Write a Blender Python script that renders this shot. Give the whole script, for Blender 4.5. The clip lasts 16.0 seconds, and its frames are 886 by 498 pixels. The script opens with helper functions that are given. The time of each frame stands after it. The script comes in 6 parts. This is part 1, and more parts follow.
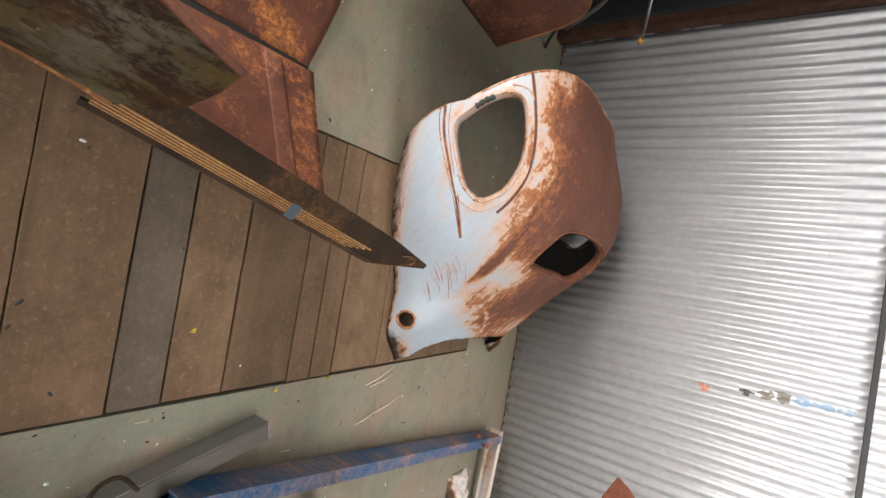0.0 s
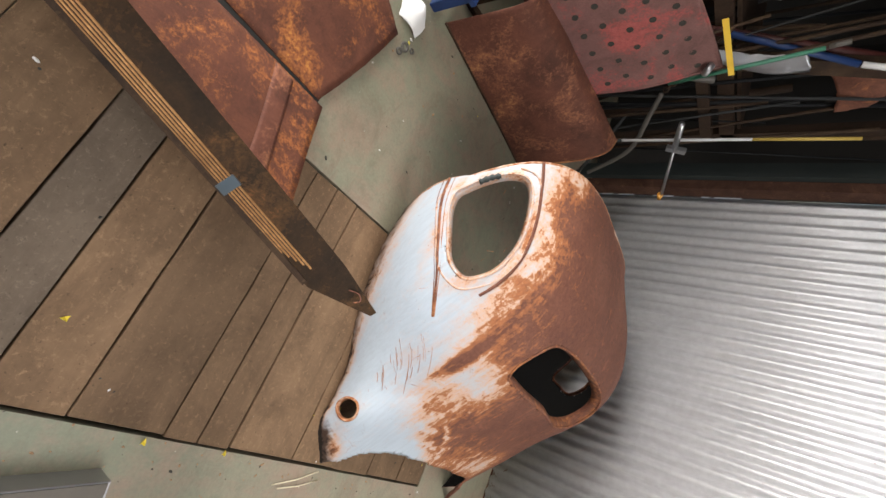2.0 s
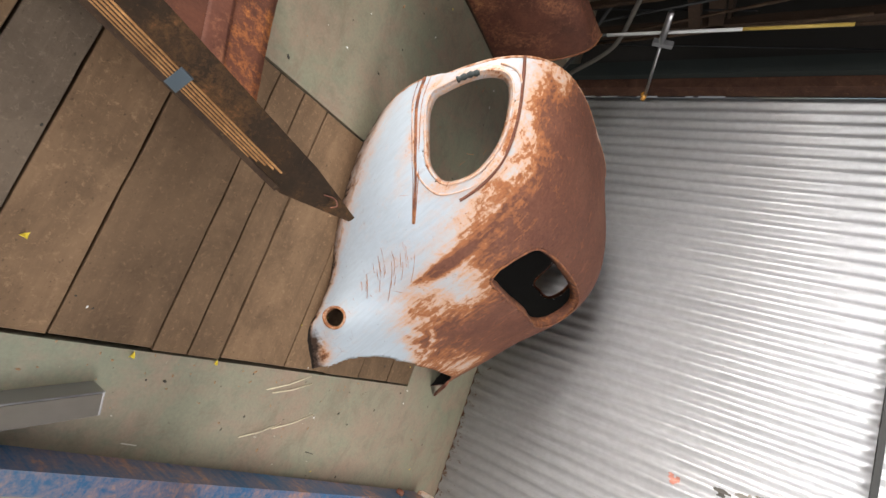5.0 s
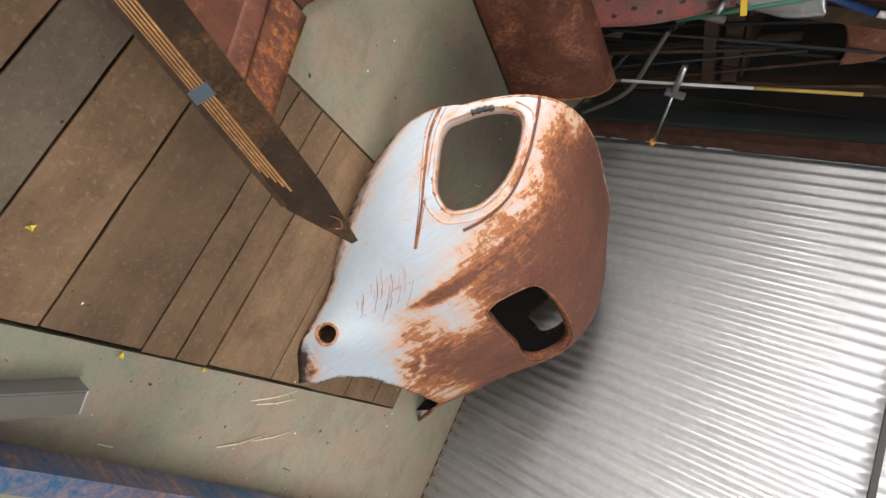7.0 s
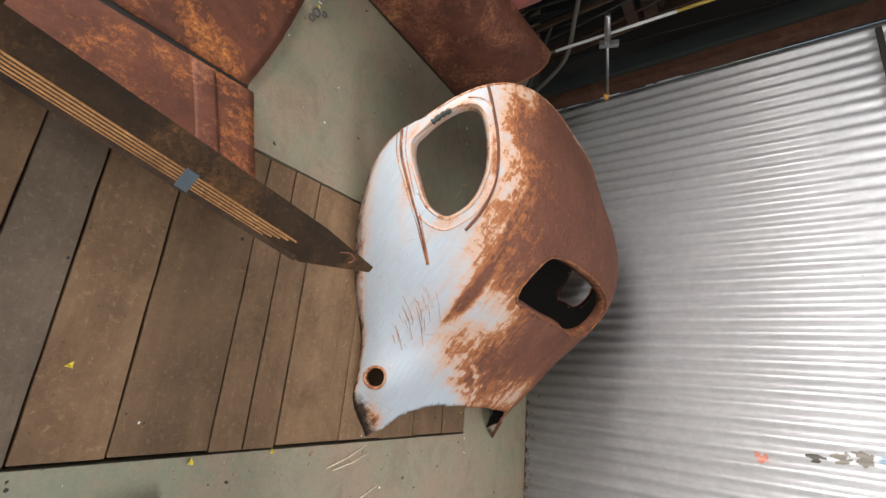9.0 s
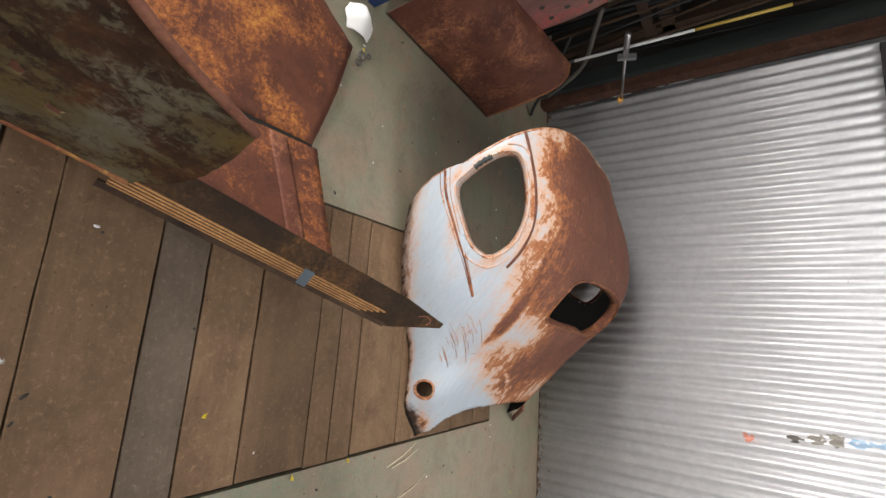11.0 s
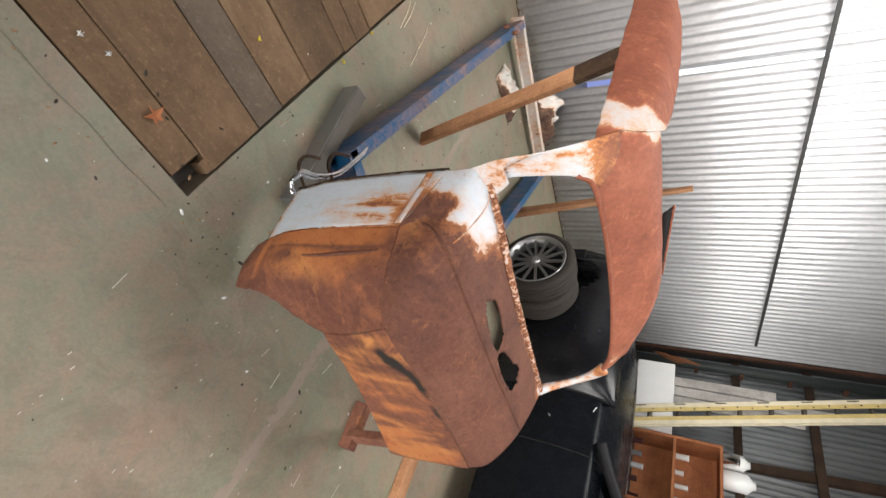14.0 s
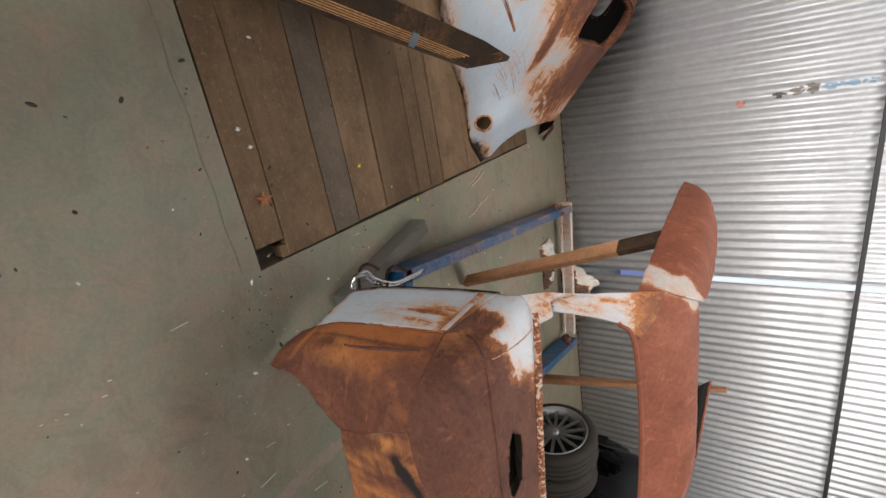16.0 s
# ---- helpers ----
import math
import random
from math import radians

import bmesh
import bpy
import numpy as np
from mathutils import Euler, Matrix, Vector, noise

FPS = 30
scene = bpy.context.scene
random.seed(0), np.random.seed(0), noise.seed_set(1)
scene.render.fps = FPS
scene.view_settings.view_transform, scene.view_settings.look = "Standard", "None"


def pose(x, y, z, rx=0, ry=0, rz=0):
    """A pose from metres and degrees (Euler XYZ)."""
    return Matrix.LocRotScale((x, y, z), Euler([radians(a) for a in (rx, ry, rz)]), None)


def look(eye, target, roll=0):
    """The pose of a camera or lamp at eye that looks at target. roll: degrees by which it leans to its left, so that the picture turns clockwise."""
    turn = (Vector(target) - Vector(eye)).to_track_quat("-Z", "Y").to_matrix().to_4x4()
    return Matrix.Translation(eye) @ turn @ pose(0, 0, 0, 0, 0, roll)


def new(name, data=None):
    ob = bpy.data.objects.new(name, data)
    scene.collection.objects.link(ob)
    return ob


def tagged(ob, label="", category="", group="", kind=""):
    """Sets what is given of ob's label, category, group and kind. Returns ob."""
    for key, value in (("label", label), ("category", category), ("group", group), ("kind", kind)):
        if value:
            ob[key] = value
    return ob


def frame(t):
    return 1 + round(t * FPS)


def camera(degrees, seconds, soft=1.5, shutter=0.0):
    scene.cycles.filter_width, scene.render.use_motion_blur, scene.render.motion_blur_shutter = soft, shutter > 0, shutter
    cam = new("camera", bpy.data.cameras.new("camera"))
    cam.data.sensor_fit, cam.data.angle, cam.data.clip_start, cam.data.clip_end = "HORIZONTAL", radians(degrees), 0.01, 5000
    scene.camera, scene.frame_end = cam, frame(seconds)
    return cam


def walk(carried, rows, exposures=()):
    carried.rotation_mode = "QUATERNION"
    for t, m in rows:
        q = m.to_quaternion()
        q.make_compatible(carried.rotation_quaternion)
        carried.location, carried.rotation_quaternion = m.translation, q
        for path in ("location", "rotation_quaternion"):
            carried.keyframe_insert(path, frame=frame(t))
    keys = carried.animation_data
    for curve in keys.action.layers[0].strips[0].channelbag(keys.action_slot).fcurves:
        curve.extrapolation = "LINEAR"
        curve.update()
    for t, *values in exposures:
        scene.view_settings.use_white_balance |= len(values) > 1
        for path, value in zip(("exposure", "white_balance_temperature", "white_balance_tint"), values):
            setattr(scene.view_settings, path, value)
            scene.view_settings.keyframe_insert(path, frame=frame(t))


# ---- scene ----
cam = camera(90.4, 16.0)
PATH = [
    (0, (0.436, 0.396, 1.349), (0.395, 2.078, 0.269), 98.6),
    (0.5, (0.598, 0.483, 1.369), (0.128, 2.04, 0.204), 95.4),
    (1, (0.594, 0.62, 1.347), (0.074, 2.143, 0.16), 101.8),
    (1.5, (0.617, 0.7, 1.376), (0.041, 2.192, 0.175), 100.5),
    (2, (0.641, 0.737, 1.36), (-0.02, 2.191, 0.156), 98.4),
    (2.5, (0.648, 0.748, 1.373), (-0.081, 2.175, 0.177), 98.1),
    (3, (0.702, 0.786, 1.367), (0.197, 2.36, 0.241), 94.7),
    (5.5, (0.654, 0.773, 1.355), (0.278, 2.406, 0.262), 105.3),
    (6, (0.641, 0.761, 1.359), (0.225, 2.376, 0.255), 107.5),
    (6.5, (0.654, 0.765, 1.357), (0.215, 2.375, 0.255), 106.7),
    (7, (0.648, 0.761, 1.35), (0.207, 2.374, 0.253), 107.0),
    (7.5, (0.645, 0.755, 1.344), (0.202, 2.367, 0.245), 107.8),
    (8, (0.648, 0.753, 1.348), (0.201, 2.357, 0.241), 107.5),
    (8.5, (0.672, 0.756, 1.359), (0.216, 2.354, 0.245), 102.1),
    (9, (0.74, 0.762, 1.352), (0.171, 2.318, 0.231), 83.5),
    (11.5, (0.407, 0.282, 1.315), (0.211, 1.951, 0.231), 90.6),
    (12, (0.356, 0.18, 1.316), (0.706, 1.855, 0.281), 94.3),
    (12.5, (0.378, 0.1, 1.344), (1.321, 1.572, 0.374), 94.6),
    (13, (0.446, 0.062, 1.331), (1.541, 1.439, 0.381), 93.4),
    (13.5, (0.502, 0.017, 1.316), (1.736, 1.278, 0.374), 92.5),
    (14, (0.522, -0.016, 1.305), (1.802, 1.18, 0.34), 92.9),
    (14.5, (0.551, -0.051, 1.298), (1.797, 1.146, 0.29), 93.6),
    (15, (0.626, -0.157, 1.279), (1.688, 1.175, 0.23), 95.7),
    (15.5, (0.602, -0.192, 1.295), (1.433, 1.272, 0.214), 93.7),
    (16, (0.564, -0.191, 1.295), (1.218, 1.357, 0.21), 92.9),
]
walk(cam, [(t, look(eye, target, roll)) for t, eye, target, roll in PATH],
     exposures=((0.0, -0.25), (0.5, 0.0), (2.5, 0.04), (3.0, -0.15), (5.5, -0.03), (8.2, -0.09), (9.2, -0.2), (11.5, -0.35), (12.5, -0.5), (13.0, -0.4), (13.5, -0.16), (14.2, -0.14), (15.0, -0.44), (15.5, -0.66), (16.0, -0.76)))

# ---- light ----
world = bpy.data.worlds.new("world")
scene.world = world
world.use_nodes = True
wn = world.node_tree.nodes
sky = wn.new("ShaderNodeTexSky")
sky.sky_type, sky.sun_disc, sky.sun_elevation, sky.sun_rotation = "NISHITA", False, radians(48), radians(200)
wn["Background"].inputs["Strength"].default_value = 0.12
world.node_tree.links.new(sky.outputs["Color"], wn["Background"].inputs["Color"])
sun = new("sun", bpy.data.lights.new("sun", "SUN"))
sun.data.energy, sun.data.angle, sun.data.color = 0.8, radians(14), (1.0, 0.96, 0.9)
sun.matrix_world = look((0, 0, 10), (0.5, 0.9, 8.1))


def sky_panel(name, eye, target, wide, high, watts, colour):
    """Area lamp standing in for daylight at an unseen opening of the shed."""
    lamp = new(name, bpy.data.lights.new(name, "AREA"))
    lamp.data.shape, lamp.data.size, lamp.data.size_y = "RECTANGLE", wide, high
    lamp.data.energy, lamp.data.color = watts, colour
    lamp.matrix_world = look(eye, target)
    return lamp


sky_panel("side_door_daylight", (-3.44, -2.4, 0.98), (2.0, 2.8, 0.75), 3.4, 1.8, 560, (1.0, 0.965, 0.935))
sky_panel("front_door_daylight", (-0.7, -4.34, 1.1), (-0.2, 2.8, 0.75), 2.8, 1.9, 260, (1.0, 0.965, 0.935))
# Added fill from the right front and overhead; these openings are assumed.
sky_panel("right_fill", (5.0, -4.2, 1.6), (3.2, 2.0, 0.6), 3.4, 2.8, 100, (1.0, 0.965, 0.935))
sky_panel("front_roof_fill", (-2.1, -0.9, 3.66), (-2.1, -0.9, 0), 2.2, 1.8, 120, (1.0, 0.97, 0.935))
sky_panel("roof_fill", (2.4, 1.9, 3.66), (2.4, 1.9, 0), 3.0, 1.2, 160, (1.0, 0.97, 0.935))
scene.view_settings.exposure = 0.0

# ---- materials ----


def nodes_of(name):
    m = bpy.data.materials.new(name)
    m.use_nodes = True
    nt = m.node_tree
    return m, nt, nt.nodes["Principled BSDF"]


def add(nt, kind, **values):
    n = nt.nodes.new(kind)
    for k, v in values.items():
        n.inputs[k].default_value = v
    return n


def coords(nt, kind="Object", scale=(1, 1, 1)):
    c = nt.nodes.new("ShaderNodeTexCoord")
    mp = add(nt, "ShaderNodeMapping", Scale=scale)
    nt.links.new(c.outputs[kind], mp.inputs["Vector"])
    return mp.outputs["Vector"]


def noise_node(nt, vec, scale, detail=6, rough=0.6, distortion=0.0):
    n = add(nt, "ShaderNodeTexNoise", Scale=scale, Detail=detail, Roughness=rough, Distortion=distortion)
    nt.links.new(vec, n.inputs["Vector"])
    return n.outputs["Fac"]


def ramp(nt, fac, stops):
    r = nt.nodes.new("ShaderNodeValToRGB")
    e = r.color_ramp.elements
    while len(e) < len(stops):
        e.new(0.5)
    for k, (p, c) in enumerate(stops):
        e[k].position = p
        e[k].color = (*c, 1) if len(c) == 3 else c
    nt.links.new(fac, r.inputs["Fac"])
    return r.outputs["Color"]


def mix(nt, fac, a, b, mode="MIX"):
    n = nt.nodes.new("ShaderNodeMix")
    n.data_type, n.blend_type = "RGBA", mode
    for socket, v in ((n.inputs["Factor"], fac), (n.inputs["A"], a), (n.inputs["B"], b)):
        if hasattr(v, "links"):
            nt.links.new(v, socket)
        elif isinstance(v, tuple):
            socket.default_value = (*v, 1)
        else:
            socket.default_value = v
    return n.outputs["Result"]


def calc(nt, op, a, b=0.0, clamp=False):
    n = nt.nodes.new("ShaderNodeMath")
    n.operation, n.use_clamp = op, clamp
    for socket, v in ((n.inputs[0], a), (n.inputs[1], b)):
        if hasattr(v, "links"):
            nt.links.new(v, socket)
        else:
            socket.default_value = v
    return n.outputs[0]


def bump(nt, bsdf, height, strength, distance=0.004):
    b = add(nt, "ShaderNodeBump", Strength=strength, Distance=distance)
    nt.links.new(height, b.inputs["Height"])
    nt.links.new(b.outputs["Normal"], bsdf.inputs["Normal"])


def simple(name, colour, rough=0.5, metal=0.0, grain=0.12, scale=30.0, bumps=0.15, coat=0.0):
    """A painted or bare surface with a faint mottling at two scales."""
    m, nt, b = nodes_of(name)
    v = coords(nt)
    f, g = noise_node(nt, v, scale), noise_node(nt, v, scale * 0.12, 3)
    dark, light = tuple(c * (1 - grain * 2) for c in colour), tuple(min(c * (1 + grain), 1) for c in colour)
    nt.links.new(mix(nt, calc(nt, "MULTIPLY", calc(nt, "ADD", f, g), 0.5), dark, light), b.inputs["Base Color"])
    b.inputs["Metallic"].default_value = metal
    b.inputs["Coat Weight"].default_value = coat
    nt.links.new(calc(nt, "ADD", calc(nt, "MULTIPLY", f, 0.25), rough - 0.12), b.inputs["Roughness"])
    bump(nt, b, f, bumps)
    return m


def rust_colour(nt, v, pale, mid, deep, bright, scale=7.0):
    big, fine, streak = noise_node(nt, v, scale, 8, 0.65, 0.6), noise_node(nt, v, scale * 14, 6, 0.7), noise_node(nt, v, scale * 2.7, 8, 0.72, 1.2)
    base = ramp(nt, big, [(0.30, deep), (0.5, mid), (0.70, pale)])
    base = mix(nt, ramp(nt, streak, [(0.56, (0, 0, 0)), (0.70, (1, 1, 1))]), base, bright)
    return mix(nt, 0.55, base, ramp(nt, fine, [(0.25, (0.25, 0.25, 0.25)), (0.75, (1, 1, 1))]), "MULTIPLY"), fine, big


def rust(name, pale, mid, deep, bright, scale=7.0, rough=0.78):
    m, nt, b = nodes_of(name)
    v = coords(nt)
    col, fine, big = rust_colour(nt, v, pale, mid, deep, bright, scale)
    nt.links.new(col, b.inputs["Base Color"])
    b.inputs["Specular IOR Level"].default_value = 0.2
    b.inputs["Roughness"].default_value = rough
    bump(nt, b, calc(nt, "ADD", fine, big), 0.35)
    return m


def streaked(nt, lean, pull=3.0, fine=30.0):
    """Coordinates drawn out along a line that leans in the x-z plane, for run marks."""
    c = nt.nodes.new("ShaderNodeTexCoord")
    turn = add(nt, "ShaderNodeMapping", Rotation=(0, radians(lean), 0))
    size = add(nt, "ShaderNodeMapping", Scale=(pull, fine, fine))
    nt.links.new(c.outputs["Object"], turn.inputs["Vector"])
    nt.links.new(turn.outputs["Vector"], size.inputs["Vector"])
    return size.outputs["Vector"]


def mottled(name, base, dark, glow, sparks):
    """Flat rusted plate: even brown with clustered flakes of fresh orange rust."""
    m, nt, b = nodes_of(name)
    v = coords(nt)
    area, fleck, fine = noise_node(nt, v, 3.2, 6, 0.6, 0.5), noise_node(nt, v, 52, 9, 0.82, 0.3), noise_node(nt, v, 120, 4, 0.7)
    col = ramp(nt, noise_node(nt, v, 6, 8, 0.7, 0.4), [(0.34, dark), (0.62, base)])
    pick = calc(nt, "ADD", calc(nt, "MULTIPLY", area, 1.25), fleck)
    f1 = ramp(nt, calc(nt, "SUBTRACT", pick, 0.6), [(0.52, (0, 0, 0)), (0.68, (1, 1, 1))])
    f2 = ramp(nt, calc(nt, "SUBTRACT", pick, 0.6), [(0.66, (0, 0, 0)), (0.78, (1, 1, 1))])
    col = mix(nt, f2, mix(nt, f1, col, glow), sparks)
    col = mix(nt, 0.4, col, ramp(nt, fine, [(0.3, (0.45, 0.45, 0.45)), (0.7, (1, 1, 1))]), "MULTIPLY")
    nt.links.new(col, b.inputs["Base Color"])
    b.inputs["Specular IOR Level"].default_value = 0.2
    b.inputs["Roughness"].default_value = 0.75
    bump(nt, b, calc(nt, "ADD", fleck, fine), 0.3)
    return m


def painted_rust(name, paint, pale, mid, deep, bright, scale=7.0, lean=90.0, drag=0.8, pull=3.5, vein=0.5, fine_run=30.0, flecks=0.75, border=None, ochre=(0.50, 0.22, 0.07)):
    """Old paint, rusted through where the "rust" attribute says, with stained, ragged borders, run marks and scratches."""
    m, nt, b = nodes_of(name)
    v = coords(nt)
    col, fine, big = rust_colour(nt, v, pale, mid, deep, bright, scale)
    at = nt.nodes.new("ShaderNodeAttribute")
    at.attribute_name = "rust"
    edge = noise_node(nt, v, 13, 12, 0.78, 0.8)
    speck = noise_node(nt, v, 70, 6, 0.7)
    runs = streaked(nt, lean, pull, fine_run)
    flow = noise_node(nt, runs, 1.0, 10, 0.72, 0.5)
    hair = noise_node(nt, streaked(nt, lean, pull * 2.5, 90.0), 1.0, 6, 0.7, 0.3)
    level = calc(nt, "ADD", at.outputs["Fac"], calc(nt, "MULTIPLY", calc(nt, "SUBTRACT", edge, 0.5), 0.9))
    level = calc(nt, "ADD", level, calc(nt, "MULTIPLY", calc(nt, "SUBTRACT", flow, 0.5), drag))
    level = calc(nt, "ADD", level, calc(nt, "MULTIPLY", calc(nt, "SUBTRACT", hair, 0.5), 0.35))
    flake = noise_node(nt, v, 48, 8, 0.75, 0.5)
    level = calc(nt, "ADD", level, calc(nt, "MULTIPLY", calc(nt, "SUBTRACT", flake, 0.5), 0.55))
    bare = ramp(nt, level, [(0.52, (0, 0, 0)), (0.59, (1, 1, 1))])
    stain = ramp(nt, level, [(0.08, (0, 0, 0)), (0.32, (0.34, 0.34, 0.34)), (0.52, (1, 1, 1))])
    worn = mix(nt, noise_node(nt, v, 5, 5), tuple(c * 0.84 for c in paint), paint)
    worn = mix(nt, 0.3, worn, ramp(nt, hair, [(0.35, (0.72, 0.70, 0.68)), (0.6, (1, 1, 1))]), "MULTIPLY")
    worn = mix(nt, calc(nt, "MULTIPLY", stain, 0.72), worn, (0.54, 0.245, 0.08))
    worn = mix(nt, ramp(nt, speck, [(0.665, (0, 0, 0)), (0.71, (1, 1, 1))]), worn, (0.14, 0.055, 0.03))
    w = add(nt, "ShaderNodeTexVoronoi", Scale=11.0)
    w.feature = "DISTANCE_TO_EDGE"
    nt.links.new(mix(nt, 0.35, v, noise_node(nt, v, 4), "ADD"), w.inputs["Vector"])
    crack = calc(nt, "MULTIPLY", ramp(nt, w.outputs["Distance"], [(0.0, (1, 1, 1)), (0.018, (0, 0, 0))]), ramp(nt, noise_node(nt, v, 3.1), [(0.57, (0, 0, 0)), (0.66, (1, 1, 1))]))
    worn = mix(nt, calc(nt, "MULTIPLY", crack, 0.6), worn, (0.2, 0.09, 0.05))
    # Attribute that turns paint and rust near-black.
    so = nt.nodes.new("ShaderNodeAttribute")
    so.attribute_name = "blackening"
    # run marks and a brighter, fresher border in the rust itself
    col = mix(nt, calc(nt, "MULTIPLY", ramp(nt, flow, [(0.52, (0, 0, 0)), (0.66, (1, 1, 1))]), vein), col, bright)
    col = mix(nt, calc(nt, "MULTIPLY", ramp(nt, flow, [(0.34, (1, 1, 1)), (0.46, (0, 0, 0))]), vein), col, deep)
    fresh = ramp(nt, calc(nt, "ABSOLUTE", calc(nt, "SUBTRACT", level, 0.63)), [(0.0, (1, 1, 1)), (0.16, (0, 0, 0))])
    col = mix(nt, calc(nt, "MULTIPLY", fresh, 0.7), col, tuple(c * 0.9 for c in (border or bright)))
    oc = nt.nodes.new("ShaderNodeAttribute")
    oc.attribute_name = "ochre"
    tan = calc(nt, "ADD", oc.outputs["Fac"], calc(nt, "MULTIPLY", calc(nt, "SUBTRACT", calc(nt, "ADD", edge, flow), 1.0), 0.9))
    col = mix(nt, ramp(nt, tan, [(0.25, (0, 0, 0)), (0.8, (0.92, 0.92, 0.92))]), col, mix(nt, ramp(nt, big, [(0.35, (0, 0, 0)), (0.65, (1, 1, 1))]), ochre, tuple(c * f for c, f in zip(ochre, (0.72, 0.52, 0.5)))))
    fleck = calc(nt, "MULTIPLY", ramp(nt, flake, [(0.36, (1, 1, 1)), (0.45, (0, 0, 0))]), ramp(nt, level, [(0.50, (0, 0, 0)), (0.62, (1, 1, 1))]))
    col = mix(nt, calc(nt, "MULTIPLY", fleck, flecks), col, tuple(c * 0.42 for c in deep))
    blackened = ramp(nt, calc(nt, "ADD", so.outputs["Fac"], calc(nt, "MULTIPLY", calc(nt, "SUBTRACT", calc(nt, "ADD", edge, flow), 1.0), 1.5)), [(0.26, (0, 0, 0)), (0.75, (1, 1, 1))])
    col = mix(nt, blackened, col, (0.016, 0.012, 0.010))
    worn = mix(nt, blackened, worn, (0.05, 0.03, 0.022))
    nt.links.new(mix(nt, bare, worn, col), b.inputs["Base Color"])
    b.inputs["Specular IOR Level"].default_value = 0.3
    nt.links.new(calc(nt, "ADD", calc(nt, "MULTIPLY", bare, 0.35), 0.42), b.inputs["Roughness"])
    bump(nt, b, calc(nt, "ADD", calc(nt, "MULTIPLY", fine, bare), calc(nt, "MULTIPLY", bare, -0.6)), 0.4, 0.003)
    return m


def concrete():
    m, nt, b = nodes_of("painted_concrete")
    v = coords(nt)
    big, mid, fine = noise_node(nt, v, 1.1, 5, 0.6, 0.4), noise_node(nt, v, 6, 8, 0.7, 0.5), noise_node(nt, v, 90, 5, 0.7)
    base = ramp(nt, big, [(0.33, (0.185, 0.194, 0.130)), (0.52, (0.230, 0.220, 0.152)), (0.72, (0.275, 0.220, 0.160))])
    base = mix(nt, ramp(nt, mid, [(0.50, (0, 0, 0)), (0.72, (1, 1, 1))]), base, (0.27, 0.20, 0.145))
    scuff = noise_node(nt, coords(nt, "Object", (1.0, 1.5, 1)), 3.1, 9, 0.75, 0.8)
    base = mix(nt, calc(nt, "MULTIPLY", ramp(nt, scuff, [(0.62, (0, 0, 0)), (0.80, (1, 1, 1))]), 0.5), base, (0.34, 0.33, 0.28))
    base = mix(nt, ramp(nt, noise_node(nt, v, 21, 4, 0.8), [(0.25, (1, 1, 1)), (0.33, (0, 0, 0))]), base, (0.09, 0.085, 0.065))
    base = mix(nt, calc(nt, "MULTIPLY", ramp(nt, noise_node(nt, coords(nt, "Object", (1.5, 1.0, 1)), 2.6, 11, 0.72, 0.5), [(0.45, (0, 0, 0)), (0.63, (1, 1, 1))]), 0.8), base, (0.285, 0.195, 0.140))
    base = mix(nt, calc(nt, "MULTIPLY", ramp(nt, noise_node(nt, coords(nt, "Object", (1.0, 1.4, 1)), 4.3, 12, 0.76, 0.7), [(0.50, (0, 0, 0)), (0.64, (1, 1, 1))]), 0.55), base, (0.165, 0.125, 0.085))
    base = mix(nt, calc(nt, "MULTIPLY", ramp(nt, noise_node(nt, v, 15, 10, 0.8, 0.9), [(0.50, (0, 0, 0)), (0.62, (1, 1, 1))]), 0.45), base, (0.16, 0.165, 0.115))
    base = mix(nt, ramp(nt, noise_node(nt, v, 33, 5, 0.75, 0.6), [(0.70, (0, 0, 0)), (0.73, (1, 1, 1))]), base, (0.24, 0.10, 0.06))
    base = mix(nt, ramp(nt, noise_node(nt, coords(nt, "Object", (1.0, 1.3, 1)), 47, 3, 0.6), [(0.735, (0, 0, 0)), (0.75, (1, 1, 1))]), base, (0.52, 0.49, 0.42))
    base = mix(nt, 0.4, base, ramp(nt, fine, [(0.3, (0.55, 0.55, 0.55)), (0.7, (1, 1, 1))]), "MULTIPLY")
    nt.links.new(base, b.inputs["Base Color"])
    nt.links.new(calc(nt, "ADD", calc(nt, "MULTIPLY", mid, 0.35), 0.38), b.inputs["Roughness"])
    bump(nt, b, calc(nt, "ADD", fine, mid), 0.18)
    return m


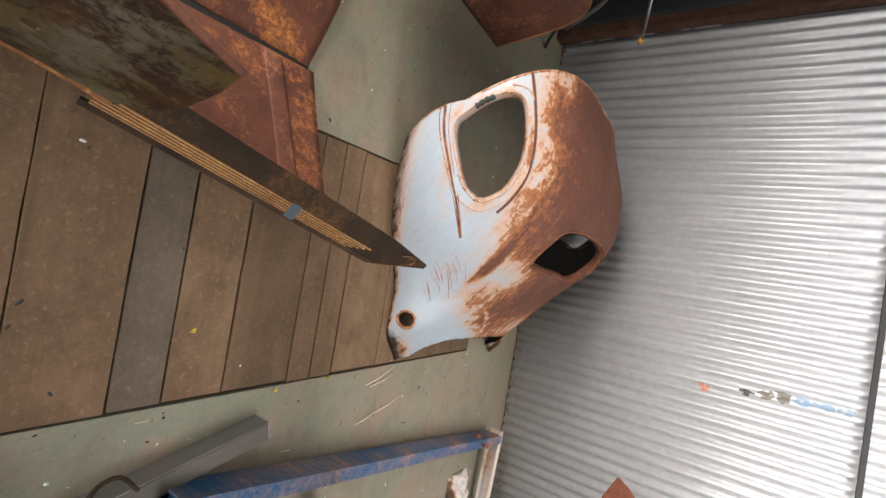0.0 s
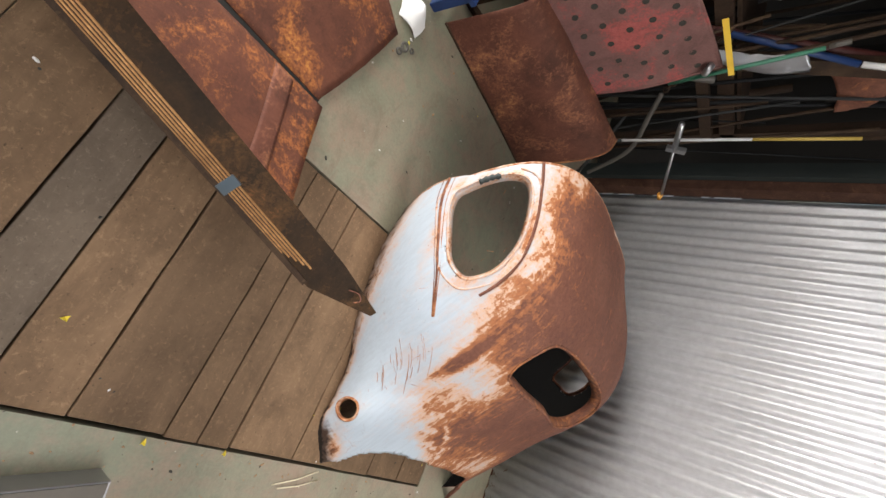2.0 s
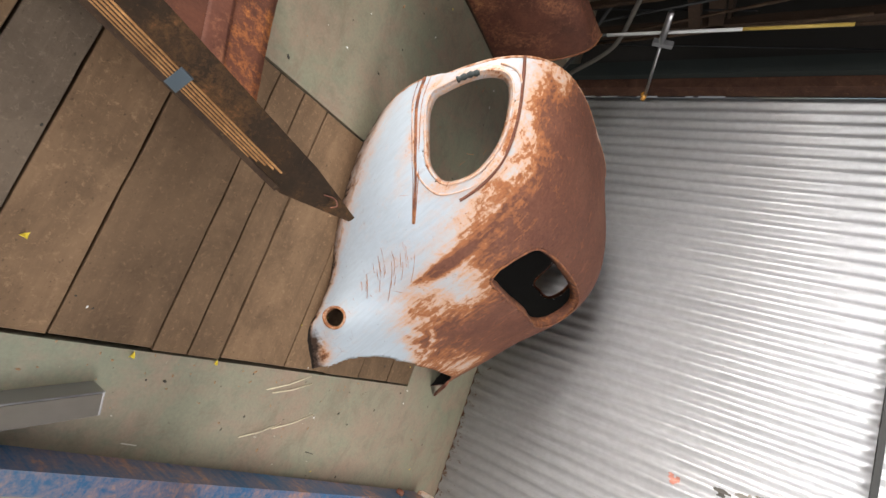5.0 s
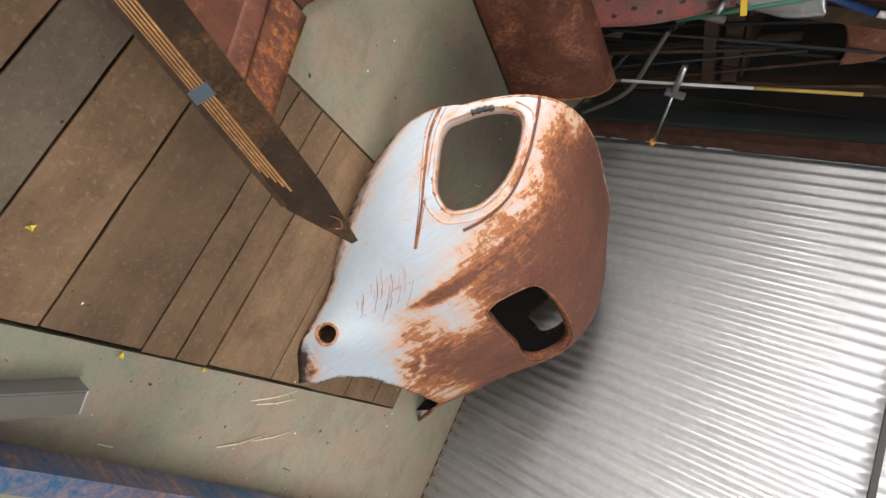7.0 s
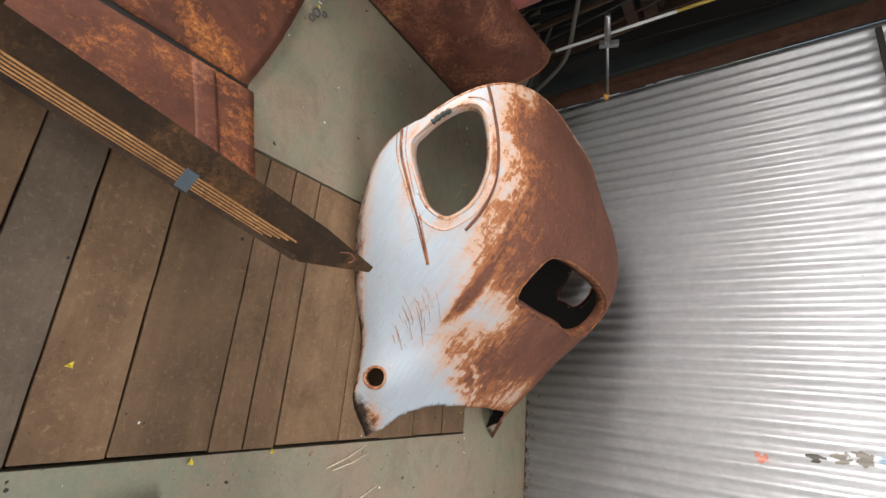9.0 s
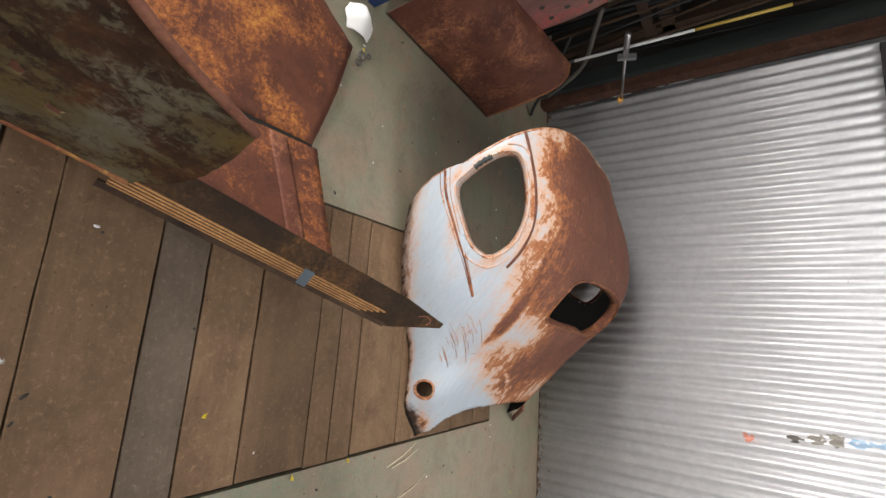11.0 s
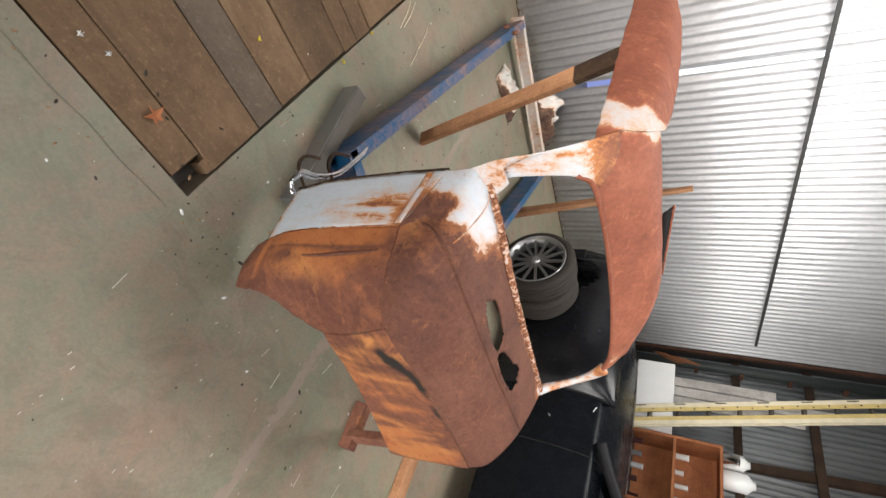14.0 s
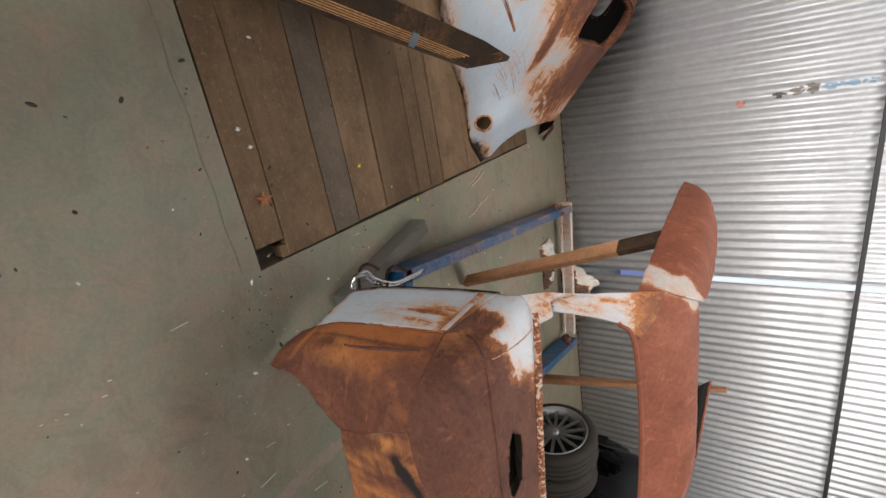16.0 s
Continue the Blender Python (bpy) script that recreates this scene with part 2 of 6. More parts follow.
def timber(name, light, dark, along=0, grain=1.0, vary=0.35, line=0.45):
    """Sawn wood with its grain along one of the object's axes; each piece a little different."""
    m, nt, b = nodes_of(name)
    sc = [14.0, 14.0, 14.0]
    sc[along] = 0.9
    v = coords(nt, "Object", tuple(sc))
    info = nt.nodes.new("ShaderNodeObjectInfo")
    shift = nt.nodes.new("ShaderNodeVectorMath")
    shift.operation = "ADD"
    nt.links.new(v, shift.inputs[0])
    nt.links.new(calc(nt, "MULTIPLY", info.outputs["Random"], 37.0), shift.inputs[1])
    vv = shift.outputs[0]
    g, f = noise_node(nt, vv, 1.3 * grain, 9, 0.7, 0.8), noise_node(nt, vv, 9 * grain, 5, 0.7)
    base = ramp(nt, g, [(0.3, dark), (0.7, light)])
    base = mix(nt, line, base, ramp(nt, f, [(0.3, (0.55, 0.52, 0.5)), (0.7, (1, 1, 1))]), "MULTIPLY")
    dirt = noise_node(nt, coords(nt), 5, 7, 0.7, 0.4)
    base = mix(nt, calc(nt, "MULTIPLY", ramp(nt, dirt, [(0.44, (0, 0, 0)), (0.66, (1, 1, 1))]), 0.75), base, tuple(c * 0.7 for c in dark))
    spots = noise_node(nt, coords(nt), 24, 7, 0.8, 0.3)
    base = mix(nt, calc(nt, "MULTIPLY", ramp(nt, spots, [(0.60, (0, 0, 0)), (0.72, (1, 1, 1))]), 0.55), base, tuple(c * 0.5 for c in dark))
    wear = noise_node(nt, coords(nt), 2.3, 6, 0.65, 0.5)
    base = mix(nt, calc(nt, "MULTIPLY", ramp(nt, wear, [(0.5, (0, 0, 0)), (0.68, (1, 1, 1))]), 0.5), base, tuple(c * 1.1 for c in light))
    dust = noise_node(nt, coords(nt), 60, 8, 0.8, 0.4)
    base = mix(nt, calc(nt, "MULTIPLY", ramp(nt, dust, [(0.54, (0, 0, 0)), (0.70, (1, 1, 1))]), 0.6), base, tuple(c * 1.65 for c in light))
    pits = noise_node(nt, coords(nt), 85, 4, 0.7)
    base = mix(nt, calc(nt, "MULTIPLY", ramp(nt, pits, [(0.30, (1, 1, 1)), (0.37, (0, 0, 0))]), 0.7), base, tuple(c * 0.4 for c in dark))
    tone = calc(nt, "ADD", calc(nt, "MULTIPLY", info.outputs["Random"], vary), 1 - vary * 0.6)
    base = mix(nt, 1.0, base, tone, "MULTIPLY")
    nt.links.new(base, b.inputs["Base Color"])
    b.inputs["Specular IOR Level"].default_value = 0.2
    b.inputs["Roughness"].default_value = 0.72
    bump(nt, b, calc(nt, "ADD", g, f), 0.25)
    return m


def zinc(name, light, dark, rough=0.5, metal=0.25):
    """Galvanised sheet: spangle, streaks down the sheet, some rust freckles near the foot."""
    m, nt, b = nodes_of(name)
    v = coords(nt)
    streak, spang = noise_node(nt, coords(nt, "Object", (12, 12, 0.6)), 1.5, 6, 0.65), noise_node(nt, v, 26, 3)
    base = ramp(nt, streak, [(0.3, dark), (0.68, light)])
    base = mix(nt, 0.25, base, ramp(nt, spang, [(0.35, (0.6, 0.6, 0.6)), (0.65, (1, 1, 1))]), "MULTIPLY")
    sep = nt.nodes.new("ShaderNodeSeparateXYZ")
    nt.links.new(v, sep.inputs[0])
    foot = calc(nt, "SUBTRACT", 1.0, calc(nt, "MULTIPLY", sep.outputs["Z"], 5.5), True)
    spot = noise_node(nt, v, 24, 8, 0.75)
    spots = ramp(nt, calc(nt, "ADD", spot, calc(nt, "MULTIPLY", foot, 0.16)), [(0.66, (0, 0, 0)), (0.76, (1, 1, 1))])
    base = mix(nt, spots, base, (0.23, 0.12, 0.06))
    nt.links.new(base, b.inputs["Base Color"])
    b.inputs["Metallic"].default_value = metal
    nt.links.new(calc(nt, "ADD", calc(nt, "MULTIPLY", spang, 0.2), rough - 0.1), b.inputs["Roughness"])
    bump(nt, b, spang, 0.05)
    return m


def patchy(name):
    """Thin old paint over rust: ochre and grey islands, brown bands between them, dark pits."""
    m, nt, b = nodes_of(name)
    v = coords(nt)
    isle, fray, fine = noise_node(nt, coords(nt, "Object", (1.0, 0.8, 1.4)), 5.0, 4, 0.5, 0.5), noise_node(nt, v, 34, 9, 0.8, 0.4), noise_node(nt, v, 110, 4, 0.7)
    tone = noise_node(nt, v, 3.3, 3, 0.5)
    paint = ramp(nt, tone, [(0.38, (0.115, 0.072, 0.02)), (0.50, (0.10, 0.075, 0.034)), (0.62, (0.145, 0.13, 0.09))])
    rusty = ramp(nt, noise_node(nt, v, 9, 8, 0.7, 0.6), [(0.34, (0.016, 0.009, 0.006)), (0.52, (0.045, 0.021, 0.011)), (0.68, (0.10, 0.042, 0.017))])
    pick = calc(nt, "ADD", isle, calc(nt, "MULTIPLY", calc(nt, "SUBTRACT", fray, 0.5), 0.85))
    col = mix(nt, ramp(nt, pick, [(0.46, (0, 0, 0)), (0.56, (1, 1, 1))]), rusty, paint)
    col = mix(nt, 0.5, col, ramp(nt, fine, [(0.3, (0.45, 0.45, 0.45)), (0.7, (1, 1, 1))]), "MULTIPLY")
    nt.links.new(col, b.inputs["Base Color"])
    b.inputs["Specular IOR Level"].default_value = 0.2
    b.inputs["Roughness"].default_value = 0.75
    bump(nt, b, calc(nt, "ADD", fray, fine), 0.3)
    return m


BROWN = ((0.27, 0.12, 0.075), (0.19, 0.078, 0.05), (0.10, 0.042, 0.03), (0.42, 0.17, 0.07))
M = {
    "concrete": concrete(),
    "pit_board": timber("pit_board_wood", (0.222, 0.140, 0.080), (0.130, 0.081, 0.046), 0, 0.35, 0.4, 0.25),
    # Near-black that holds the shade of the pit and the sheet joint.
    "pit_gap_shade": simple("pit_and_gap_shade", (0.02, 0.018, 0.015), 0.9),
    "zinc": zinc("corrugated_zinc", (0.69, 0.69, 0.70), (0.56, 0.56, 0.575), 0.45, 0.48),
    "cab": painted_rust("white_paint_and_rust", (0.41, 0.465, 0.52), (0.19, 0.077, 0.047), (0.15, 0.057, 0.034), (0.12, 0.044, 0.028), (0.225, 0.088, 0.05), 5.0, -37.6, 0.75, 3.5, 0.10, 30.0, 0.6, (0.44, 0.165, 0.055)),
    "cowl": painted_rust("cowl_paint_and_rust", (0.57, 0.62, 0.67), (0.19, 0.080, 0.051), (0.145, 0.057, 0.036), (0.095, 0.038, 0.026), (0.26, 0.10, 0.05), 5.0, 10.0, 0.35, 3.5, 0.15, 30.0, 0.45, (0.40, 0.15, 0.055), (0.46, 0.20, 0.075)),
    "side": painted_rust("side_paint_and_rust", (0.57, 0.625, 0.68), (0.34, 0.14, 0.075), (0.27, 0.10, 0.05), (0.16, 0.06, 0.04), (0.56, 0.22, 0.07), 5.0, 84.0, 1.15, 3.5, 0.6),
    # Black for the cab's inside, its shade put into the colour, and for the flange.
    "shade_flange_black": simple("black_shade_and_flange", (0.008, 0.0075, 0.007), 0.9),
    "bulkhead": painted_rust("bulkhead_paint_and_rust", (0.70, 0.76, 0.83), (0.225, 0.090, 0.052), (0.175, 0.064, 0.036), (0.105, 0.040, 0.027), (0.34, 0.125, 0.05), 3.0, 14.0, 0.95, 2.4, 0.35, 13.0, 0.5, None, (0.44, 0.185, 0.06)),
    "roof_rust": painted_rust("roof_strip_rust", (0.55, 0.58, 0.60), (0.34, 0.115, 0.064), (0.275, 0.085, 0.046), (0.205, 0.062, 0.034), (0.42, 0.16, 0.08), 5.0, 60.0, 0.25, 3.5, 0.15, 30.0, 0.1),
    "rust": rust("brown_rust", *BROWN, 6.0),
    "rust_orange": rust("orange_rust", (0.36, 0.17, 0.07), (0.24, 0.095, 0.045), (0.13, 0.05, 0.03), (0.50, 0.27, 0.08), 6.0),
    "rust_plate2": mottled("mottled_rust_plate", (0.135, 0.050, 0.029), (0.075, 0.029, 0.019), (0.31, 0.108, 0.036), (0.48, 0.21, 0.05)),
    "skin_rust": patchy("ochre_brown_rust"),
    "pit_board_grey": timber("grey_board_wood", (0.165, 0.125, 0.090), (0.108, 0.081, 0.058), 0, 0.35, 0.1, 0.22),
    "rail_rust": mottled("olive_brown_rust", (0.044, 0.024, 0.011), (0.016, 0.010, 0.006), (0.085, 0.042, 0.016), (0.15, 0.065, 0.025)),
    "pink_rust": rust("pink_brown_rust", (0.34, 0.20, 0.15), (0.27, 0.14, 0.10), (0.18, 0.09, 0.06), (0.40, 0.25, 0.18), 9.0),
    "blue_wash": simple("faded_blue_paint", (0.30, 0.42, 0.55), 0.7),
    "salmon": simple("faded_salmon_paint", (0.55, 0.24, 0.18), 0.7),
    "cement": simple("pinkish_cement_skim", (0.30, 0.238, 0.188), 0.85, 0, 0.22, 26, 0.3),
    "joint": simple("dirty_joint", (0.19, 0.17, 0.125), 0.9, 0, 0.3, 60),
    "mud": simple("grey_brown_smear", (0.24, 0.22, 0.19), 0.8),
    "chalk": simple("bare_pale_concrete", (0.50, 0.46, 0.40), 0.9),
    "dirty_steel": simple("brown_dirty_steel", (0.115, 0.10, 0.082), 0.6, 0.2, 0.3, 22),
    "satin_black": simple("satin_black_paint", (0.006, 0.0065, 0.008), 0.24, 0, 0.25, 9, 0.02),
    "scratch": simple("fresh_rust_scratch", (0.40, 0.15, 0.04), 0.8),
    "outside": simple("bright_outside", (0.9, 0.92, 0.95), 0.9),
    "outside_low": simple("blue_distance", (0.3, 0.36, 0.6), 0.9),
    "rust_dark": rust("dark_rust", (0.085, 0.052, 0.03), (0.052, 0.03, 0.018), (0.022, 0.014, 0.01), (0.13, 0.085, 0.04), 9.0),
    "rust_plate": mottled("rust_plate", (0.15, 0.056, 0.035), (0.08, 0.032, 0.021), (0.25, 0.10, 0.055), (0.40, 0.19, 0.08)),
    "worn_red": mottled("worn_pink_red_paint", (0.25, 0.125, 0.11), (0.165, 0.085, 0.075), (0.42, 0.10, 0.09), (0.45, 0.13, 0.11)),
    "clip_steel": simple("blue_grey_steel", (0.075, 0.10, 0.12), 0.45, 0.3),
    "blue": painted_rust("blue_paint_and_rust", (0.006, 0.085, 0.20), (0.13, 0.125, 0.115), (0.085, 0.08, 0.072), (0.05, 0.04, 0.035), (0.22, 0.12, 0.07), 8.0),
    "white_chip": painted_rust("chipped_white_paint", (0.66, 0.65, 0.62), (0.16, 0.09, 0.06), (0.11, 0.06, 0.04), (0.06, 0.03, 0.025), (0.3, 0.16, 0.09), 8.0),
    "prop": timber("red_hardwood", (0.47, 0.25, 0.13), (0.30, 0.14, 0.07), 2, 0.8, 0.2),
    "steel": simple("galvanised_steel", (0.42, 0.42, 0.43), 0.35, 0.9, 0.15, 18),
    "chrome": simple("dull_chrome", (0.7, 0.7, 0.72), 0.14, 1.0, 0.08, 20, 0.02),
    "alloy": simple("silver_alloy", (0.42, 0.42, 0.42), 0.36, 0.85, 0.1, 30, 0.03),
    "alloy_dark": simple("dull_alloy", (0.40, 0.39, 0.38), 0.35, 0.85, 0.2, 30, 0.05),
    "tyre": simple("dusty_rubber", (0.026, 0.019, 0.013), 0.82, 0, 0.4, 25, 0.4),
    "black_paint": simple("dusty_black_paint", (0.006, 0.007, 0.009), 0.27, 0, 0.2, 12, 0.0),
    "black": simple("black_plastic", (0.012, 0.012, 0.013), 0.55),
    "glass_dark": simple("dark_car_glass", (0.012, 0.014, 0.015), 0.1, 0, 0.1, 10, 0.0),
    "girt": simple("dark_girt_steel", (0.05, 0.05, 0.048), 0.6, 0.2, 0.3),
    "column": rust("brown_column", (0.125, 0.062, 0.04), (0.085, 0.04, 0.026), (0.05, 0.022, 0.016), (0.17, 0.085, 0.05), 8.0),
    "grey_steel": simple("dull_grey_steel", (0.03, 0.037, 0.035), 0.6, 0.2, 0.25),
    "yellow": simple("yellow_fibreglass", (0.68, 0.61, 0.44), 0.6, 0, 0.3, 14),
    "yellow_deep": simple("deep_yellow_fibreglass", (0.56, 0.43, 0.16), 0.6, 0, 0.3, 14),
    "white": simple("white_enamel", (0.80, 0.80, 0.78), 0.4, 0, 0.06, 8),
    "grey_white": simple("grey_enamel", (0.52, 0.52, 0.52), 0.45, 0, 0.1, 8),
    "orange_wood": timber("orange_varnished_wood", (0.42, 0.17, 0.07), (0.27, 0.09, 0.04), 1, 0.6, 0.1),
    # Darkened further so the store's shade is partly in the wood colour.
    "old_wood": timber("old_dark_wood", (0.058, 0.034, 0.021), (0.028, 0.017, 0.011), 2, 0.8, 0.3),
    "pale_wood": timber("weathered_pale_wood", (0.76, 0.73, 0.68), (0.52, 0.49, 0.45), 2, 0.8, 0.3),
    "ply": timber("plywood_edge", (0.50, 0.27, 0.11), (0.27, 0.13, 0.05), 0, 1.5, 0.1),
    "cord": simple("orange_cord", (0.72, 0.34, 0.06), 0.5),
    "strap": simple("yellow_strap", (0.80, 0.52, 0.05), 0.6),
    "strap_old": simple("faded_yellow_paint", (0.42, 0.29, 0.06), 0.6),
    "rubber": simple("black_rubber_hose", (0.03, 0.03, 0.03), 0.6),
    "grey_hose": simple("grey_hose", (0.09, 0.08, 0.068), 0.6),
    "foil": simple("crumpled_foil", (0.28, 0.28, 0.29), 0.35, 0.9, 0.1, 30, 0.8),
    "green": simple("green_paint", (0.04, 0.16, 0.10), 0.5),
    "blue_plain": simple("blue_enamel", (0.012, 0.035, 0.12), 0.45),
    "red_plain": simple("dark_red_paint", (0.07, 0.017, 0.014), 0.5, 0, 0.25),
    # Lining also darkened, standing in for shade the lamps don't leave in the store.
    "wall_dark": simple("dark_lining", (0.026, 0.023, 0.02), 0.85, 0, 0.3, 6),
    "wall_side": zinc("old_corrugated_zinc", (0.30, 0.31, 0.31), (0.20, 0.21, 0.21), 0.55, 0.4),
    "ground": simple("outside_gravel", (0.34, 0.31, 0.26), 0.9, 0, 0.25, 40, 0.5),
    "paper": simple("crumpled_white_paper", (0.74, 0.73, 0.71), 0.8, 0, 0.08),
    "leaf": simple("dry_orange_leaf", (0.42, 0.15, 0.06), 0.8, 0, 0.2),
    "straw": simple("dry_straw", (0.66, 0.58, 0.42), 0.8),
    "yellow_leaf": simple("yellow_leaf", (0.70, 0.55, 0.05), 0.7),
    "crumb": simple("dry_brown_crumb", (0.33, 0.2, 0.11), 0.9),
    "dirt": simple("black_dirt", (0.045, 0.04, 0.032), 0.95),
    "bottle": simple("green_bottle_glass", (0.02, 0.14, 0.07), 0.12),
}

M["black_paint"].node_tree.nodes["Principled BSDF"].inputs["Specular IOR Level"].default_value = 0.08
for dull in ("shade_flange_black", "black", "rubber"):
    M[dull].node_tree.nodes["Principled BSDF"].inputs["Specular IOR Level"].default_value = 0.12
M["satin_black"].node_tree.nodes["Principled BSDF"].inputs["Specular IOR Level"].default_value = 0.3

# ---- mesh helpers ----


def thing(name, label, category, group="", kind="", at=(0, 0, 0)):
    ob = new(name)
    ob.empty_display_size = 0.1
    ob.location = at
    return tagged(ob, label, category, group, kind)


def part(name, bm, material, parent=None, label="", smooth=True, bevel=0.0, thick=0.0, lining=""):
    """Links a bmesh as one mesh object under a thing or a part."""
    me = bpy.data.meshes.new(name)
    bmesh.ops.recalc_face_normals(bm, faces=bm.faces)
    for f in bm.faces:
        f.smooth = smooth
    bm.to_mesh(me)
    bm.free()
    me.materials.append(M[material])
    ob = new(name, me)
    if parent is not None:
        ob.parent = parent
        ob.matrix_parent_inverse = pose(*(-parent.matrix_basis.translation)) if parent.parent is None else Matrix()
    if thick:
        mod = ob.modifiers.new("solidify", "SOLIDIFY")
        mod.thickness, mod.offset = thick, -1
        if lining:
            me.materials.append(M[lining])
            mod.material_offset = 1
    if bevel:
        mod = ob.modifiers.new("bevel", "BEVEL")
        mod.width, mod.segments, mod.limit_method = bevel, 2, "ANGLE"
    return tagged(ob, label)


def solo(name, bm, material, label, category, group="", kind="", smooth=True, bevel=0.0, thick=0.0):
    return tagged(part(name, bm, material, None, "", smooth, bevel, thick), label, category, group, kind)


def box(bm, lo, hi, m=None):
    made = bmesh.ops.create_cube(bm, size=1.0)["verts"]
    lo, hi = Vector(lo), Vector(hi)
    for v in made:
        v.co = Vector([(lo[i] + hi[i]) / 2 + v.co[i] * (hi[i] - lo[i]) for i in range(3)])
        if m is not None:
            v.co = m @ v.co
    return bm


def cube(lo, hi, m=None):
    return box(bmesh.new(), lo, hi, m)


def beam(bm, a, b, wide, deep, up=(0, 0, 1)):
    """A bar of rectangular section from a to b."""
    a, b = Vector(a), Vector(b)
    d = (b - a).normalized()
    side = d.cross(Vector(up))
    side = side.normalized() if side.length > 1e-4 else Vector((1, 0, 0))
    top = side.cross(d)
    ring = []
    for p in (a, b):
        ring.append([bm.verts.new(p + side * sx * wide / 2 + top * sz * deep / 2) for sx, sz in ((-1, -1), (1, -1), (1, 1), (-1, 1))])
    for k in range(4):
        bm.faces.new((ring[0][k], ring[0][(k + 1) % 4], ring[1][(k + 1) % 4], ring[1][k]))
    bm.faces.new(ring[0][::-1])
    bm.faces.new(ring[1])
    return bm


def tube(bm, pts, r, seg=8, closed=False, caps=True):
    """A round bar along a line of points; r may be one radius or one for each point."""
    pts = [Vector(p) for p in pts]
    n = len(pts)
    rs = r if isinstance(r, (list, tuple)) else [r] * n
    rings, last = [], None
    for k in range(n):
        a = pts[k - 1] if (k or closed) else pts[k]
        b = pts[(k + 1) % n] if (k < n - 1 or closed) else pts[k]
        d = (b - a).normalized() if (b - a).length > 1e-9 else Vector((0, 0, 1))
        ref = last if last is not None else (Vector((0, 0, 1)) if abs(d.z) < 0.9 else Vector((1, 0, 0)))
        x = (ref - d * ref.dot(d))
        x = x.normalized() if x.length > 1e-6 else d.orthogonal().normalized()
        last, y = x, d.cross(x)
        rings.append([bm.verts.new(pts[k] + (x * math.cos(t) + y * math.sin(t)) * rs[k]) for t in [2 * math.pi * q / seg for q in range(seg)]])
    for k in range(n if closed else n - 1):
        p, q = rings[k], rings[(k + 1) % n]
        for j in range(seg):
            bm.faces.new((p[j], p[(j + 1) % seg], q[(j + 1) % seg], q[j]))
    if caps and not closed:
        bm.faces.new(rings[0][::-1])
        bm.faces.new(rings[-1])
    return bm


def curve(pts, n=12, closed=False):
    """A smooth line through a few points."""
    pts = [Vector(p) for p in pts]
    m = len(pts)
    out = []
    for k in range(m if closed else m - 1):
        p0 = pts[k - 1] if (k or closed) else pts[0]
        p1, p2 = pts[k], pts[(k + 1) % m]
        p3 = pts[(k + 2) % m] if (closed or k + 2 < m) else pts[-1]
        for j in range(n):
            t = j / n
            out.append(0.5 * (2 * p1 + (p2 - p0) * t + (2 * p0 - 5 * p1 + 4 * p2 - p3) * t * t + (3 * p1 - p0 - 3 * p2 + p3) * t ** 3))
    if not closed:
        out.append(pts[-1])
    return out


def cage(rows):
    """A smooth surface through a small grid of points: gives f(u, v), u along a row, v from row to row."""
    rows = [[Vector(p) for p in row] for row in rows]

    def line(pts, t):
        m = len(pts) - 1
        k = min(int(t * m), m - 1)
        f = t * m - k
        p1, p2 = pts[k], pts[k + 1]
        p0 = pts[k - 1] if k else 2 * p1 - p2
        p3 = pts[k + 2] if k + 2 <= m else 2 * p2 - p1
        return 0.5 * (2 * p1 + (p2 - p0) * f + (2 * p0 - 5 * p1 + 4 * p2 - p3) * f * f + (3 * p1 - p0 - 3 * p2 + p3) * f ** 3)

    return lambda u, v: line([line(row, u) for row in rows], v)


def inside(x, y, poly):
    hit, j = False, len(poly) - 1
    for i in range(len(poly)):
        (xi, yi), (xj, yj) = poly[i][:2], poly[j][:2]
        if (yi > y) != (yj > y) and x < (xj - xi) * (y - yi) / (yj - yi) + xi:
            hit = not hit
        j = i
    return hit


